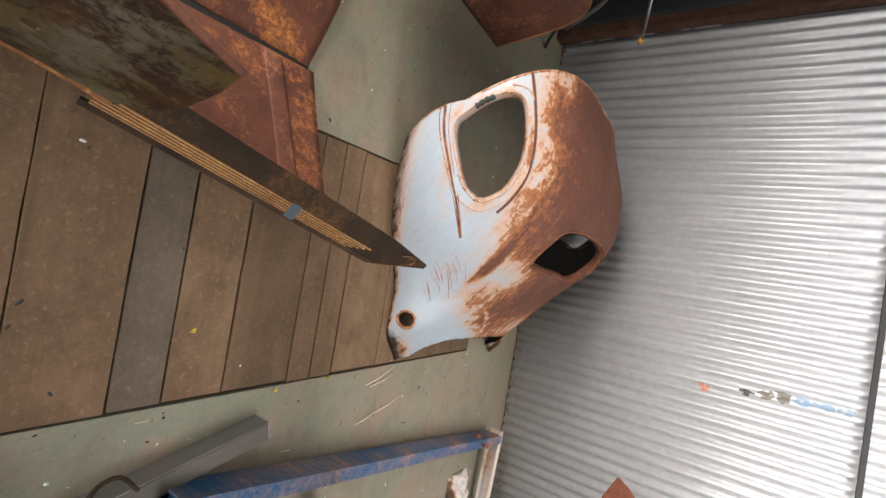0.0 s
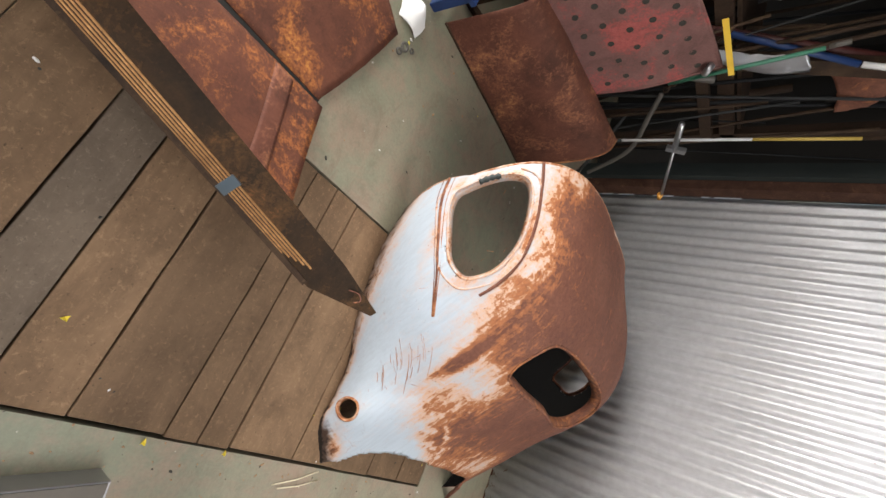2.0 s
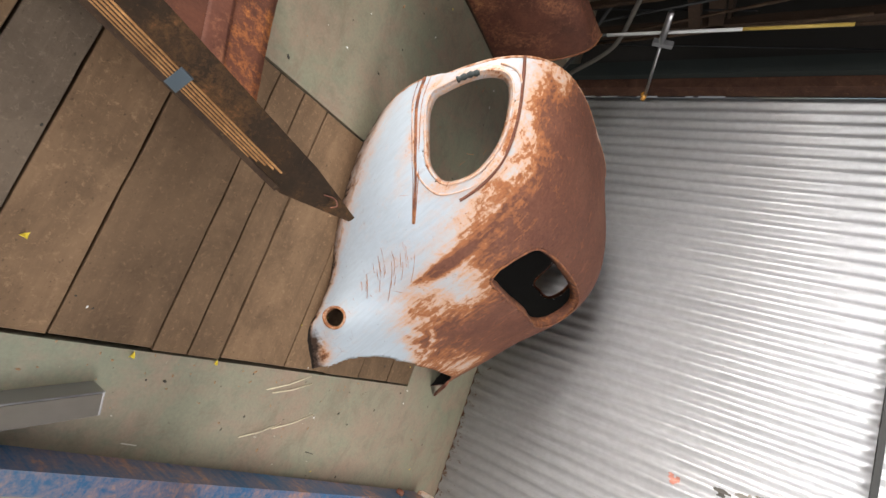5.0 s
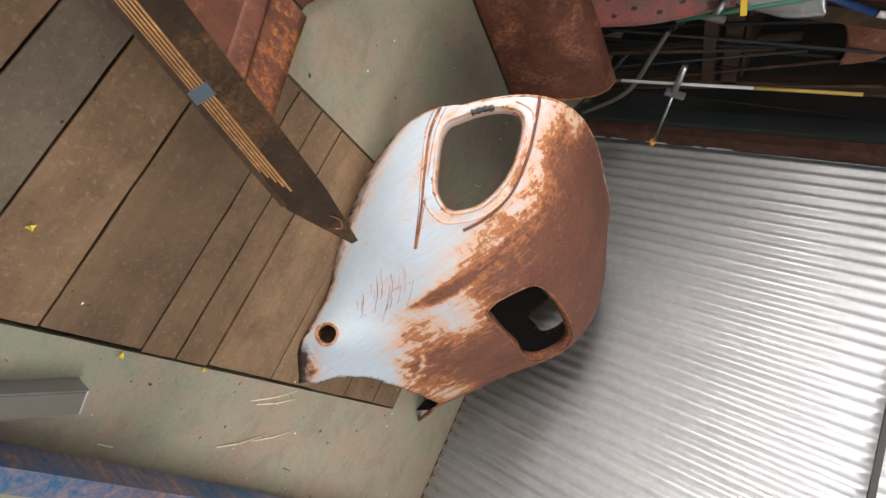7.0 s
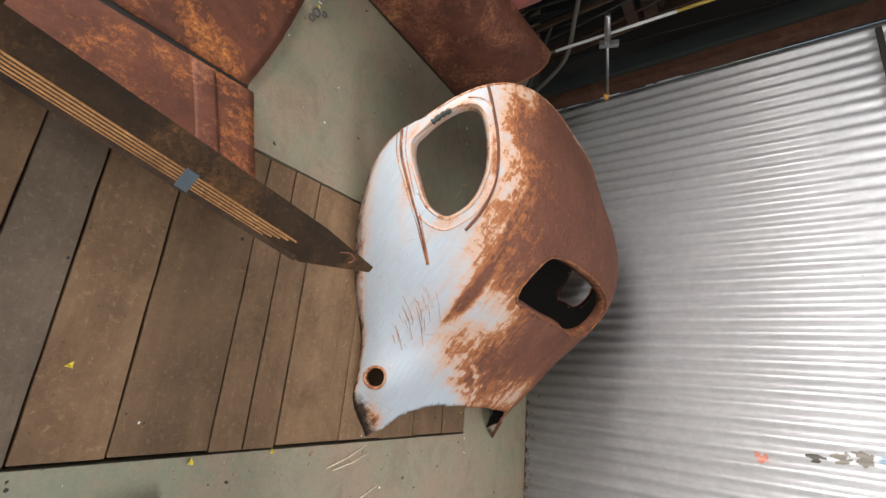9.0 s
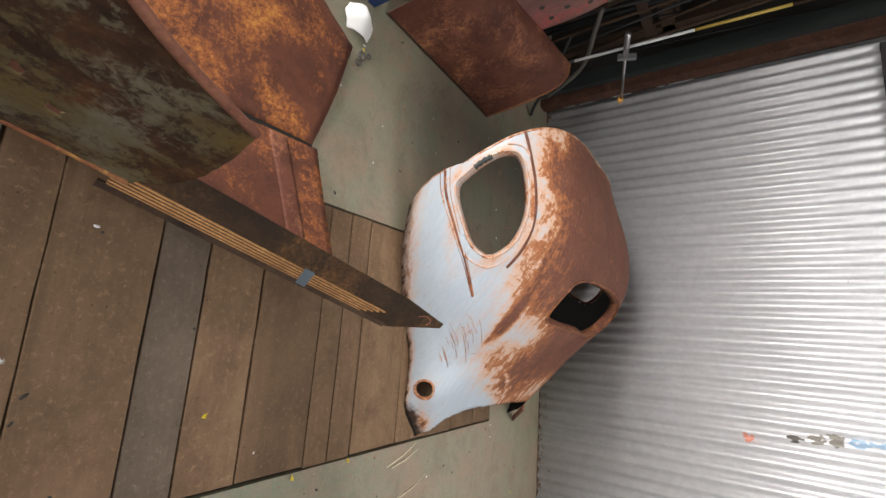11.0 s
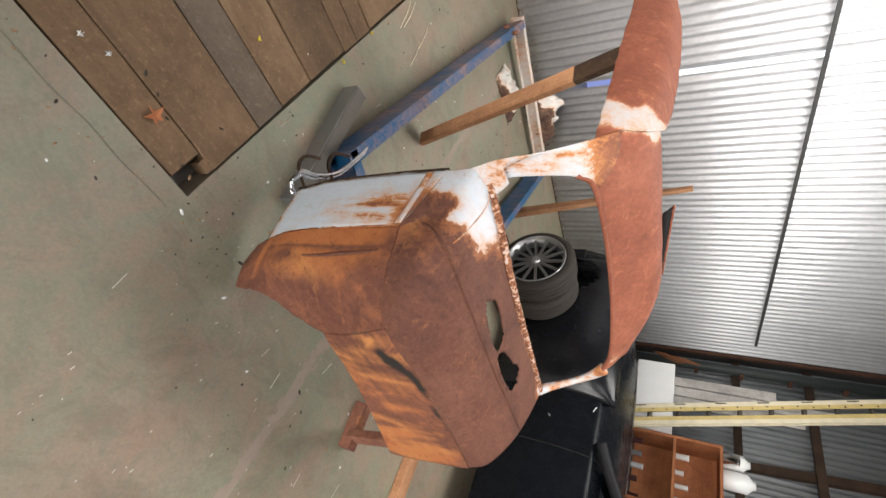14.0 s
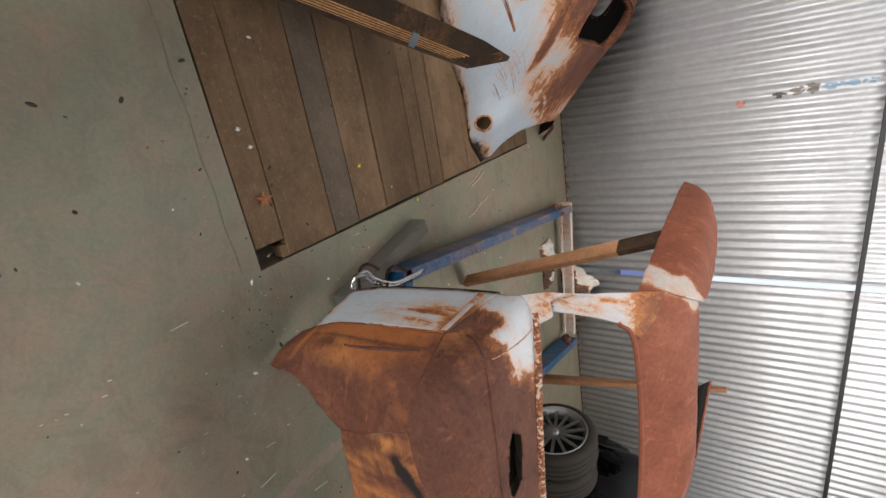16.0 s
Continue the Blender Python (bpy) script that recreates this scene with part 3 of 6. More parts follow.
def sheet(f, nu, nv, holes=(), rust_of=None, ragged=0.0, dent=0.0, blackening_of=None, ochre_of=None):
    """A sheet of metal over f(u, v), with openings cut through it and its rust in an attribute."""
    bm = bmesh.new()
    layer = bm.verts.layers.float.new("rust") if rust_of else None
    black = bm.verts.layers.float.new("blackening") if blackening_of else None
    tan = bm.verts.layers.float.new("ochre") if ochre_of else None
    polys = [[tuple(p[:2]) for p in curve([(*q, 0) for q in hole], 8, True)] for hole in holes]
    grid, uv = [], {}
    for i in range(nu + 1):
        row = []
        for j in range(nv + 1):
            u, v = i / nu, j / nv
            for poly in polys:
                near = min(poly, key=lambda p: ((p[0] - u) * nu) ** 2 + ((p[1] - v) * nv) ** 2)
                if ((near[0] - u) * nu) ** 2 + ((near[1] - v) * nv) ** 2 < 0.42:
                    u, v = near
            p = Vector(f(u, v))
            if ragged and (i in (0, nu) or j in (0, nv)):
                p += noise.noise_vector(p * 38) * ragged
            if dent:
                p += noise.noise_vector(p * 3.3) * dent
            w = bm.verts.new(p)
            if layer:
                w[layer] = rust_of(u, v, p)
            if black:
                w[black] = blackening_of(u, v, p)
            if tan:
                w[tan] = ochre_of(u, v, p)
            uv[w] = (u, v)
            row.append(w)
        grid.append(row)
    for i in range(nu):
        for j in range(nv):
            q = (grid[i][j], grid[i + 1][j], grid[i + 1][j + 1], grid[i][j + 1])
            if len({tuple(w.co) for w in q}) < 4:
                continue
            cu, cv = sum(uv[w][0] for w in q) / 4, sum(uv[w][1] for w in q) / 4
            if not any(inside(cu, cv, poly) for poly in polys):
                bm.faces.new(q)
    loose = [w for w in bm.verts if not w.link_faces]
    bmesh.ops.delete(bm, geom=loose, context="VERTS")
    return bm


def with_rust(bm, value):
    """Puts an even rust level on a mesh, for the painted materials."""
    layer = bm.verts.layers.float.new("rust")
    for v in bm.verts:
        v[layer] = value
    return bm


def with_chips(bm, base, swing, size):
    """An uneven rust level, so that flakes of paint are left."""
    layer = bm.verts.layers.float.new("rust")
    for v in bm.verts:
        v[layer] = base + swing * noise.noise(v.co * size)
    return bm


def blob(u, v, cu, cv, ru, rv):
    return math.exp(-(((u - cu) / ru) ** 2 + ((v - cv) / rv) ** 2))


def lathe(bm, profile, centre, axis, seg=40):
    """Turns a profile of (distance along the axis, radius) about an axis."""
    centre, axis = Vector(centre), Vector(axis).normalized()
    x = axis.orthogonal().normalized()
    y = axis.cross(x)
    rings = []
    for d, r in profile:
        rings.append([bm.verts.new(centre + axis * d + (x * math.cos(t) + y * math.sin(t)) * r) for t in [2 * math.pi * k / seg for k in range(seg)]])
    for a, b in zip(rings, rings[1:]):
        for k in range(seg):
            bm.faces.new((a[k], a[(k + 1) % seg], b[(k + 1) % seg], b[k]))
    return bm


# ---- the shed ----
PIT = (0.03, 1.01, 0.60, 2.98)
WALL_Y, LEFT_X, RIGHT_X, TOP_Z = 3.79, -1.5, 6.32, 3.7


def slab(name, lo, hi, label="green-painted worn concrete floor", parent=None):
    return tagged(part(name, cube(lo, hi), "concrete", parent, "", False), label, "floor", "", "structure")


floor = slab("floor", (-3.6, -4.4, -0.12), (PIT[0], 5.0, 0.0))
for lo, hi in (((PIT[1], -4.4, -0.12), (7.4, 5.0, 0.0)), ((PIT[0], -4.4, -0.12), (PIT[1], PIT[2], 0.0)), ((PIT[0], PIT[3], -0.12), (PIT[1], 5.0, 0.0))):
    part("floor_slab", cube(lo, hi), "concrete", floor, "", False)
# Pit base and sides carry their darkness in the colour.
part("pit_base", cube((PIT[0] - 0.05, PIT[2] - 0.05, -0.9), (PIT[1] + 0.05, PIT[3] + 0.05, -0.8)), "pit_gap_shade", floor, "", False)
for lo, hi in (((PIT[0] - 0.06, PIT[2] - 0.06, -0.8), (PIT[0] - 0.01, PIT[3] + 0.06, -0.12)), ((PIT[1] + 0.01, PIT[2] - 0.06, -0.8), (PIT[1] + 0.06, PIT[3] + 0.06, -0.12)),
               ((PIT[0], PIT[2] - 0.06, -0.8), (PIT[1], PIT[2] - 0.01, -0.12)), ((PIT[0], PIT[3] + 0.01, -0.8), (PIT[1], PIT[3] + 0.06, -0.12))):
    part("pit_side", cube(lo, hi), "pit_gap_shade", floor, "", False)
solo("ground", cube((-60, -60, -0.25), (60, 60, -0.13)), "ground", "bare gravel ground outside the shed", "ground", "", "structure", False)


def corrugated(name, x0, x1, y, z0, z1, material, label, pitch=0.0762, amp=0.0125, turn=None):
    """A corrugated sheet, its ribs upright."""
    bm = bmesh.new()
    n = int((x1 - x0) / pitch * 8)
    cols = []
    for k in range(n + 1):
        x = x0 + (x1 - x0) * k / n
        d = amp * math.cos(2 * math.pi * x / pitch)
        cols.append([bm.verts.new((x, y + d, z)) for z in (z0, z1)])
    for a, b in zip(cols, cols[1:]):
        bm.faces.new((a[0], b[0], b[1], a[1]))
    if turn is not None:
        bmesh.ops.transform(bm, matrix=turn, verts=bm.verts)
    return tagged(part(name, bm, material, None, "", True, 0, 0.0012), label, "wall", "", "structure")


for mat, tint, power in (("outside", (0.86, 0.93, 1.0, 1), 1.5), ("outside_low", (0.30, 0.36, 0.80, 1), 0.8)):
    glow = M[mat].node_tree.nodes["Principled BSDF"]
    glow.inputs["Emission Color"].default_value, glow.inputs["Emission Strength"].default_value = tint, power
solo("backdrop", cube((-2.6, 6.5, 0.75), (7.0, 6.6, 6.0)), "outside", "bright hazy daylight seen through the slit", "backdrop", "", "structure", False)
solo("backdrop_low", cube((-2.6, 6.48, -0.1), (7.0, 6.58, 0.745)), "outside_low", "blue-grey distance seen low through the slit", "backdrop", "", "structure", False)
wall = corrugated("wall_back", LEFT_X + 0.042, 2.371, WALL_Y, 0.012, TOP_Z, "zinc", "bright corrugated galvanised iron wall, rust-freckled at its foot")
corrugated("wall_back_right", 2.411, RIGHT_X, WALL_Y, 0.012, TOP_Z, "zinc", "bright corrugated galvanised iron wall beside the daylight slit")
for z in (2.11, 3.3):
    tagged(part("girt", cube((LEFT_X + 0.1, WALL_Y - 0.035, z - 0.013), (RIGHT_X - 0.3, WALL_Y - 0.0135, z + 0.013)), "girt", None, "", False), "thin dark steel girt across the corrugated wall", "girt", "wall girts", "structure")
tagged(part("wall_sill", cube((LEFT_X, WALL_Y + 0.014, -0.1), (RIGHT_X, WALL_Y + 0.1, 0.03)), "rust", None, "", False), "rusty bottom rail behind the wall sheets", "rail", "", "structure")
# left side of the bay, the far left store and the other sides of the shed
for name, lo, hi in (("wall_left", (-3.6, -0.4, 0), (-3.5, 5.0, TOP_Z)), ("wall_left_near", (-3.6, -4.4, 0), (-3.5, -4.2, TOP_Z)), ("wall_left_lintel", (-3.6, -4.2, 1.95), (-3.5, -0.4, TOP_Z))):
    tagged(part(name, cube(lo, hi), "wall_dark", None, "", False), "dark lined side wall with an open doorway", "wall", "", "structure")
# Partition and loft are added out of view to block lamp light.
tagged(part("partition_light_block", cube((-3.5, 1.0, 0), (-1.62, 1.06, 2.41)), "wall_dark", None, "", False), "unseen dark partition added to keep light off the store", "wall", "", "structure")
tagged(part("loft_light_block", cube((-3.5, -0.3, 2.42), (-1.0, 3.7, 2.48)), "wall_dark", None, "", False), "unseen dark loft boards added to keep light off the store", "loft", "", "structure")
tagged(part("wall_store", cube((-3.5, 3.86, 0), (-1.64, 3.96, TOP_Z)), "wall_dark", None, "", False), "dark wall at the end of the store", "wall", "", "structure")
SIDE = Matrix.Translation((7.2, 0, 0)) @ Matrix.Rotation(radians(90), 4, "Z")
corrugated("wall_right", -4.4, 4.9, 0.0, 0.0, TOP_Z, "wall_side", "dim old corrugated iron side wall", turn=SIDE)
tagged(part("wall_corner", cube((RIGHT_X + 0.2, 4.2, 0), (7.3, 4.3, TOP_Z)), "wall_dark", None, "", False), "dark boarded corner of the shed", "wall", "", "structure")
# the unseen roof sheets, with two openings added for the overhead fill lamps
ROOF_OPEN = ((0.9, 3.9, 1.3, 2.5), (-3.2, -1.0, -1.8, 0.0))
bm = bmesh.new()
x_cuts, y_cuts = (-3.6, -3.2, -1.0, 0.9, 3.9, 7.3), (-4.4, -1.8, 0.0, 1.3, 2.5, 5.0)
for x0, x1 in zip(x_cuts, x_cuts[1:]):
    for y0, y1 in zip(y_cuts, y_cuts[1:]):
        if not any(a <= x0 and x1 <= b and c <= y0 and y1 <= d for a, b, c, d in ROOF_OPEN):
            box(bm, (x0, y0, TOP_Z), (x1, y1, TOP_Z + 0.08))
bmesh.ops.remove_doubles(bm, verts=bm.verts, dist=0.0001)
inner = [f for f in bm.faces if all(len(e.link_faces) > 2 for e in f.edges)]
bmesh.ops.delete(bm, geom=inner, context="FACES_ONLY")
tagged(part("ceiling", bm, "wall_side", None, "", False), "unseen corrugated iron shed roof with two openings added for fill lamps", "ceiling", "", "structure")
for name, lo, hi in (("wall_front", (-3.6, -4.5, 0), (-2.2, -4.4, TOP_Z)), ("wall_front_middle", (0.8, -4.5, 0), (3.3, -4.4, TOP_Z)), ("wall_front_lintel", (-2.2, -4.5, 2.15), (0.8, -4.4, TOP_Z))):
    tagged(part(name, cube(lo, hi), "wall_dark", None, "", False), "dark front wall beside the open doors", "wall", "", "structure")
tagged(part("wall_front_right", cube((6.7, -4.5, 0), (7.3, -4.4, TOP_Z)), "wall_dark", None, "", False), "unseen dark front wall beside the opening added for a fill lamp", "wall", "", "structure")

# ---- the rusty cab shell ----
STATIONS = [(-0.64, 0.71, 0.80, 4.2), (-0.30, 0.755, 0.835, 4.2), (0.0, 0.775, 0.81, 3.8), (0.2, 0.75, 0.77, 3.2),
            (0.4, 0.665, 0.71, 2.7), (0.6, 0.485, 0.665, 2.5), (0.8, 0.325, 0.645, 2.6), (0.99, 0.19, 0.54, 2.6)]


def station(x):
    """Roof height, half width and squareness of the cab's section at x."""
    k = 0
    while k < len(STATIONS) - 2 and x > STATIONS[k + 1][0]:
        k += 1
    a, b = STATIONS[k], STATIONS[k + 1]
    f = (x - a[0]) / (b[0] - a[0])
    p, q = STATIONS[max(k - 1, 0)], STATIONS[min(k + 2, len(STATIONS) - 1)]
    out = []
    for i in (1, 2, 3):
        m0 = (b[i] - p[i]) / max(b[0] - p[0], 1e-6) * (b[0] - a[0])
        m1 = (q[i] - a[i]) / max(q[0] - a[0], 1e-6) * (b[0] - a[0])
        f2, f3 = f * f, f ** 3
        out.append((2 * f3 - 3 * f2 + 1) * a[i] + (f3 - 2 * f2 + f) * m0 + (3 * f2 - 2 * f3) * b[i] + (f3 - f2) * m1)
    return out


def cab_point(s, th):
    """A point of the cab shell: s runs from the open cut to the tail, th from the near sill over the roof to the far sill."""
    x = -0.64 + 1.63 * s
    h, w, n = station(x)
    c, d = math.cos(math.pi * th), math.sin(math.pi * th)
    y = w * math.copysign(abs(c) ** (2 / n), c)
    z = h * abs(d) ** (2 / n)
    swell = math.exp(-((s - 0.71) / 0.276) ** 2)
    far = min(max((th - 0.45) / 0.2, 0.0), 1.0)
    z *= 1 + (0.087 * swell - 0.05 * math.exp(-((s - 0.12) / 0.15) ** 2)) * far * far * (3 - 2 * far)
    if z < 0.35:
        y *= 1 - (0.13 - 0.075 * min(max((s - 0.66) / 0.2, 0), 1)) * (1 - z / 0.35) ** 2
    x += (1 - s) * 0.50 * (1 - z / 0.74) - s ** 3 * 0.5 * z
    if y < 0:
        y *= 1.0 + (0.094 - 0.30 * math.exp(-((s - 0.1) / 0.16) ** 2) + 0.418 * swell) * (z / 0.75)
    return x, 2.72 - y, z



def cut_at(v):
    return 0.125 * min(1.0, 0.25 + 0.75 * (v / 0.075) ** 0.7)


def cab(u, v):
    """The shell inside its slanting cut."""
    cut = cut_at(v)
    return Vector(cab_point(cut + (1 - cut) * u, v))


def uncut(s, th):
    cut = cut_at(th)
    return (s - cut) / (1 - cut), th


SIDE_WINDOW = [uncut(*p) for p in ((0.456, 0.138), (0.400, 0.098), (0.30, 0.074), (0.215, 0.062), (0.170, 0.068), (0.158, 0.113), (0.165, 0.171), (0.194, 0.210), (0.256, 0.229), (0.356, 0.229), (0.431, 0.204), (0.458, 0.171))]
FAR_WINDOW = [uncut(*p) for p in ((0.41, 0.835), (0.45, 0.855), (0.47, 0.89), (0.43, 0.925), (0.355, 0.95), (0.215, 0.885), (0.17, 0.935), (0.158, 0.887), (0.165, 0.829), (0.194, 0.79), (0.256, 0.775), (0.35, 0.79))]
REAR_WINDOW = [uncut(*p) for p in ((0.678, 0.372), (0.65, 0.36), (0.63, 0.365), (0.595, 0.385), (0.565, 0.415), (0.555, 0.475), (0.56, 0.515), (0.578, 0.565), (0.605, 0.615), (0.645, 0.65), (0.69, 0.655), (0.722, 0.60), (0.71, 0.53), (0.70, 0.47), (0.69, 0.42))]
FILLER = [(0.832 + 0.041 * math.cos(a) + 0.002 * math.sin(a), 0.071 + 0.025 * math.cos(a) + 0.036 * math.sin(a)) for a in [k * math.pi / 4 for k in range(8)]]
FILLER = [uncut(*p) for p in FILLER]
ARCH = [uncut(*p) for p in ((1.02, 0.12), (0.985, 0.16), (0.965, 0.26), (0.962, 0.36), (0.972, 0.50), (0.98, 0.60), (0.985, 0.70), (1.02, 0.72))]


def step(x):
    return 1 / (1 + math.exp(-max(min(x, 30), -30)))


def cab_rust(u, v, p):
    """Paint survives on the near flank; the roof and part of the tail are bare, with rust run down from the roof."""
    s = u + cut_at(v) * (1 - u)
    edge = 0.262 + 0.014 * math.sin(s * 21) + 0.10 * step((s - 0.67) * 60) + 0.02 * step((0.2 - s) * 40)
    roof = 0.9 * step((v - edge) * 23)
    d = (v - 0.30 + (s - 0.52) * 0.40)
    band = 0.68 * math.exp(-((d / 0.036) ** 2)) * step((s - 0.47) * 40) * step((0.725 - s) * 50)
    tail = (0.80 + 0.16 * noise.noise(p * 9)) * step((v - 0.245 - (s - 0.78) * 0.85) * 26) * step((s - 0.735) * 45)
    chips = step((noise.noise(p * 19) + 0.5 * noise.noise(p * 43) - 0.22) * 16)
    pale = 0.45 * blob(s, v, 0.93, 0.62, 0.06, 0.10) + 0.3 * blob(s, v, 0.15, 0.36, 0.05, 0.04) + 0.62 * blob(s, v, 0.955, 0.33, 0.035, 0.13)
    pale += 0.30 * chips * (0.5 * blob(s, v, 0.83, 0.36, 0.10, 0.09) + 0.9 * blob(s, v, 0.90, 0.45, 0.05, 0.14) + 0.8 * blob(s, v, 0.36, 0.275, 0.16, 0.03))
    wash = 0.30 * blob(s, v, 0.66, 0.25, 0.12, 0.07) + 0.26 * blob(s, v, 0.42, 0.225, 0.14, 0.04) + 0.30 * blob(s, v, 0.66, 0.135, 0.05, 0.03)
    rims = 0.50 * blob(s, v, 0.155, 0.13, 0.03, 0.09) + 0.52 * blob(s, v, 0.30, 0.24, 0.16, 0.014) + 0.42 * blob(s, v, 0.30, 0.062, 0.16, 0.012) + 0.44 * blob(s, v, 0.47, 0.15, 0.03, 0.05)
    foot = 0.50 * math.exp(-((v / 0.012) ** 2)) + 0.62 * blob(s, v, 0.96, 0.05, 0.06, 0.07) + 0.3 * blob(s, v, 0.83, 0.07, 0.055, 0.06)
    return min(max(max(roof, tail) - pale, band, rims, foot) + wash * 0.8, 1.0)


cab_shell = thing("car_cab_shell", "cut-off rear half of a small car cab, white paint rusted through", "car body", at=(0.3, 2.72, 0))
# Shell is blackened along the near sill and at the tail foot.
# The black lining paints the dark of the closed cab's interior.
shell = part("shell", sheet(cab, 130, 230, (SIDE_WINDOW, FAR_WINDOW, REAR_WINDOW, FILLER, ARCH), cab_rust, 0.004, 0.004, lambda u, v, p: 1.0 * blob(u, v, 1.0, 0.0, 0.09, 0.07) + 0.6 * math.exp(-((v / 0.006) ** 2)) + 0.5 * blob(u, v, 0.90, 0.02, 0.06, 0.03)), "cab", cab_shell, thick=0.003, lining="shade_flange_black")


def on_cab(path, lift=0.0, n=8, closed=True):
    out = []
    for q in curve([(*p, 0) for p in path], n, closed):
        u, v = min(max(q[0], 0.0), 1.0), min(max(q[1], 0.0), 1.0)
        p = cab(u, v)
        du, dv = cab(min(u + 0.004, 1), v) - cab(max(u - 0.004, 0), v), cab(u, min(v + 0.003, 1)) - cab(u, max(v - 0.003, 0))
        nn = du.cross(dv)
        nn = nn.normalized() if nn.length > 1e-9 else Vector((0, 0, 1))
        if nn.dot(p - Vector((0.2, 2.72, 0.2))) < 0:
            nn = -nn
        out.append(p + nn * lift)
    return out


def ribbon(a, b, rust_level=None):
    """A strip between two lines of points."""
    bm = bmesh.new()
    layer = bm.verts.layers.float.new("rust") if rust_level is not None else None
    va, vb = [bm.verts.new(p) for p in a], [bm.verts.new(p) for p in b]
    for k in range(len(a) - 1):
        bm.faces.new((va[k], va[k + 1], vb[k + 1], vb[k]))
    if layer:
        for v in bm.verts:
            v[layer] = rust_level
    return bm


def flange(path, deep, name, level):
    """The turned-in lip round an opening, with its bead."""
    edge, back = on_cab(path, 0.0), on_cab(path, -deep)
    mid = sum(back, Vector()) / len(back)
    back = [p + (mid - p) * 0.04 for p in back]
    lip = part(name, ribbon(edge + edge[:1], back + back[:1], level), "cab", shell, "rusty turned-in window lip", thick=0.002)
    part("bead", with_rust(tube(bmesh.new(), on_cab(path, 0.001), 0.0055, 6, True), level), "cab", shell)
    return lip


flange(SIDE_WINDOW, 0.028, "window_lip", 0.46)
flange(REAR_WINDOW, 0.048, "window_lip", 0.75)
flange(FAR_WINDOW, 0.028, "window_lip", 0.8)
flange(FILLER, 0.012, "filler_lip", 0.62)
outer = [(1.15 * (u - 0.21) + 0.212, 1.25 * (v - 0.148) + 0.148) for u, v in SIDE_WINDOW]
part("bead", with_rust(tube(bmesh.new(), on_cab(outer[6:] + outer[:5], 0.001, 8, False), 0.0045, 6), 0.45), "cab", shell, "rust-stained pressed bead")
GROOVE = [uncut(*p) for p in ((0.075, 0.040), (0.2, 0.047), (0.36, 0.072), (0.46, 0.098), (0.556, 0.128))]
part("moulding", with_rust(tube(bmesh.new(), on_cab(GROOVE, 0.001, 10, False), [0.008 - 0.0045 * k / 40 for k in range(41)], 6), 0.74), "cab", shell, "raised rusty side moulding")
for du, level in ((-0.009, 0.72), (0.009, 0.66)):
    part("moulding_edge", with_rust(tube(bmesh.new(), on_cab([(u, v + du * (1 - 0.8 * k / 4)) for k, (u, v) in enumerate(GROOVE)], 0.0, 10, False), 0.0028, 5), level), "cab", shell, "rust line beside the moulding")
part("roof_seam", with_rust(tube(bmesh.new(), on_cab(((0.0, 0.228), (0.08, 0.240), (0.18, 0.250), (0.28, 0.248), (0.345, 0.236), (0.395, 0.215), (0.43, 0.19)), 0.001, 10, False), 0.0065, 6), 0.9), "cab", shell, "rusty roof gutter seam")
part("cut_edge", with_rust(tube(bmesh.new(), on_cab([(0.0, v) for v in (0.004, 0.06, 0.12, 0.2, 0.3, 0.42, 0.56, 0.7, 0.85, 0.996)], -0.003, 8, False), 0.006, 6), 0.55), "cab", shell)
tape = on_cab([uncut(*p) for p in ((0.167, 0.098), (0.162, 0.118), (0.164, 0.138))], 0.002, 6, False)
part("tape", tube(bmesh.new(), tape, [0.011 + 0.003 * math.sin(k * 2.1) for k in range(len(tape))], 8), "grey_steel", shell, "wrinkled dark tape")
# scratches through the paint and short cracks in it
rng = random.Random(11)
bm = bmesh.new()
for k in range(48):
    if k < 22:
        s0, v0 = 0.60 + rng.random() * 0.13, 0.085 + rng.random() * 0.075
        ds = 0.02 + rng.random() * 0.06
        dv, w = ds * 0.55, 0.0006 + 0.0005 * rng.random()
    else:
        s0, v0 = 0.16 + rng.random() * 0.70, 0.015 + rng.random() * 0.22
        a = rng.random() * 6.3
        ds, dv, w = 0.013 * math.cos(a), 0.016 * math.sin(a), 0.0006
    line = on_cab([uncut(s0 + ds * q, v0 + dv * q + 0.003 * rng.random()) for q in (0, 0.5, 1)], 0.0004, 4, False)
    tube(bm, line, w, 4)
tagged(part("scratches", bm, "scratch", shell), "rusty scratches and cracks in the paint", "", "", "stuff")
bm = bmesh.new()
beam(bm, (0.92, 3.10, 0.17), (1.03, 3.30, 0.012), 0.03, 0.012)
part("bent_strut", bm, "rust", cab_shell, "bent rusty strip reaching the floor", False)

# ---- the bulkhead with its windscreen frame ----
bulkhead = thing("car_bulkhead", "rusty front bulkhead and windscreen frame of a small car", "car body", at=(1.7, 0.6, 0))


def side_rust(u, v, p):
    return max(1.0 * blob(u, v, 0.74, 1.02, 0.56, 0.20), (0.56 + 0.6 * noise.noise((u * 24, v * 3.0, 1))) * blob(u, v, 0.66, 0.72, 0.36, 0.36), 0.42 * blob(u, v, 1.05, 0.5, 0.10, 0.5), 0.5 * blob(u, v, 0.5, 0.0, 1.0, 0.05), 0.5 * blob(u, v, 0.0, 0.4, 0.035, 0.7))


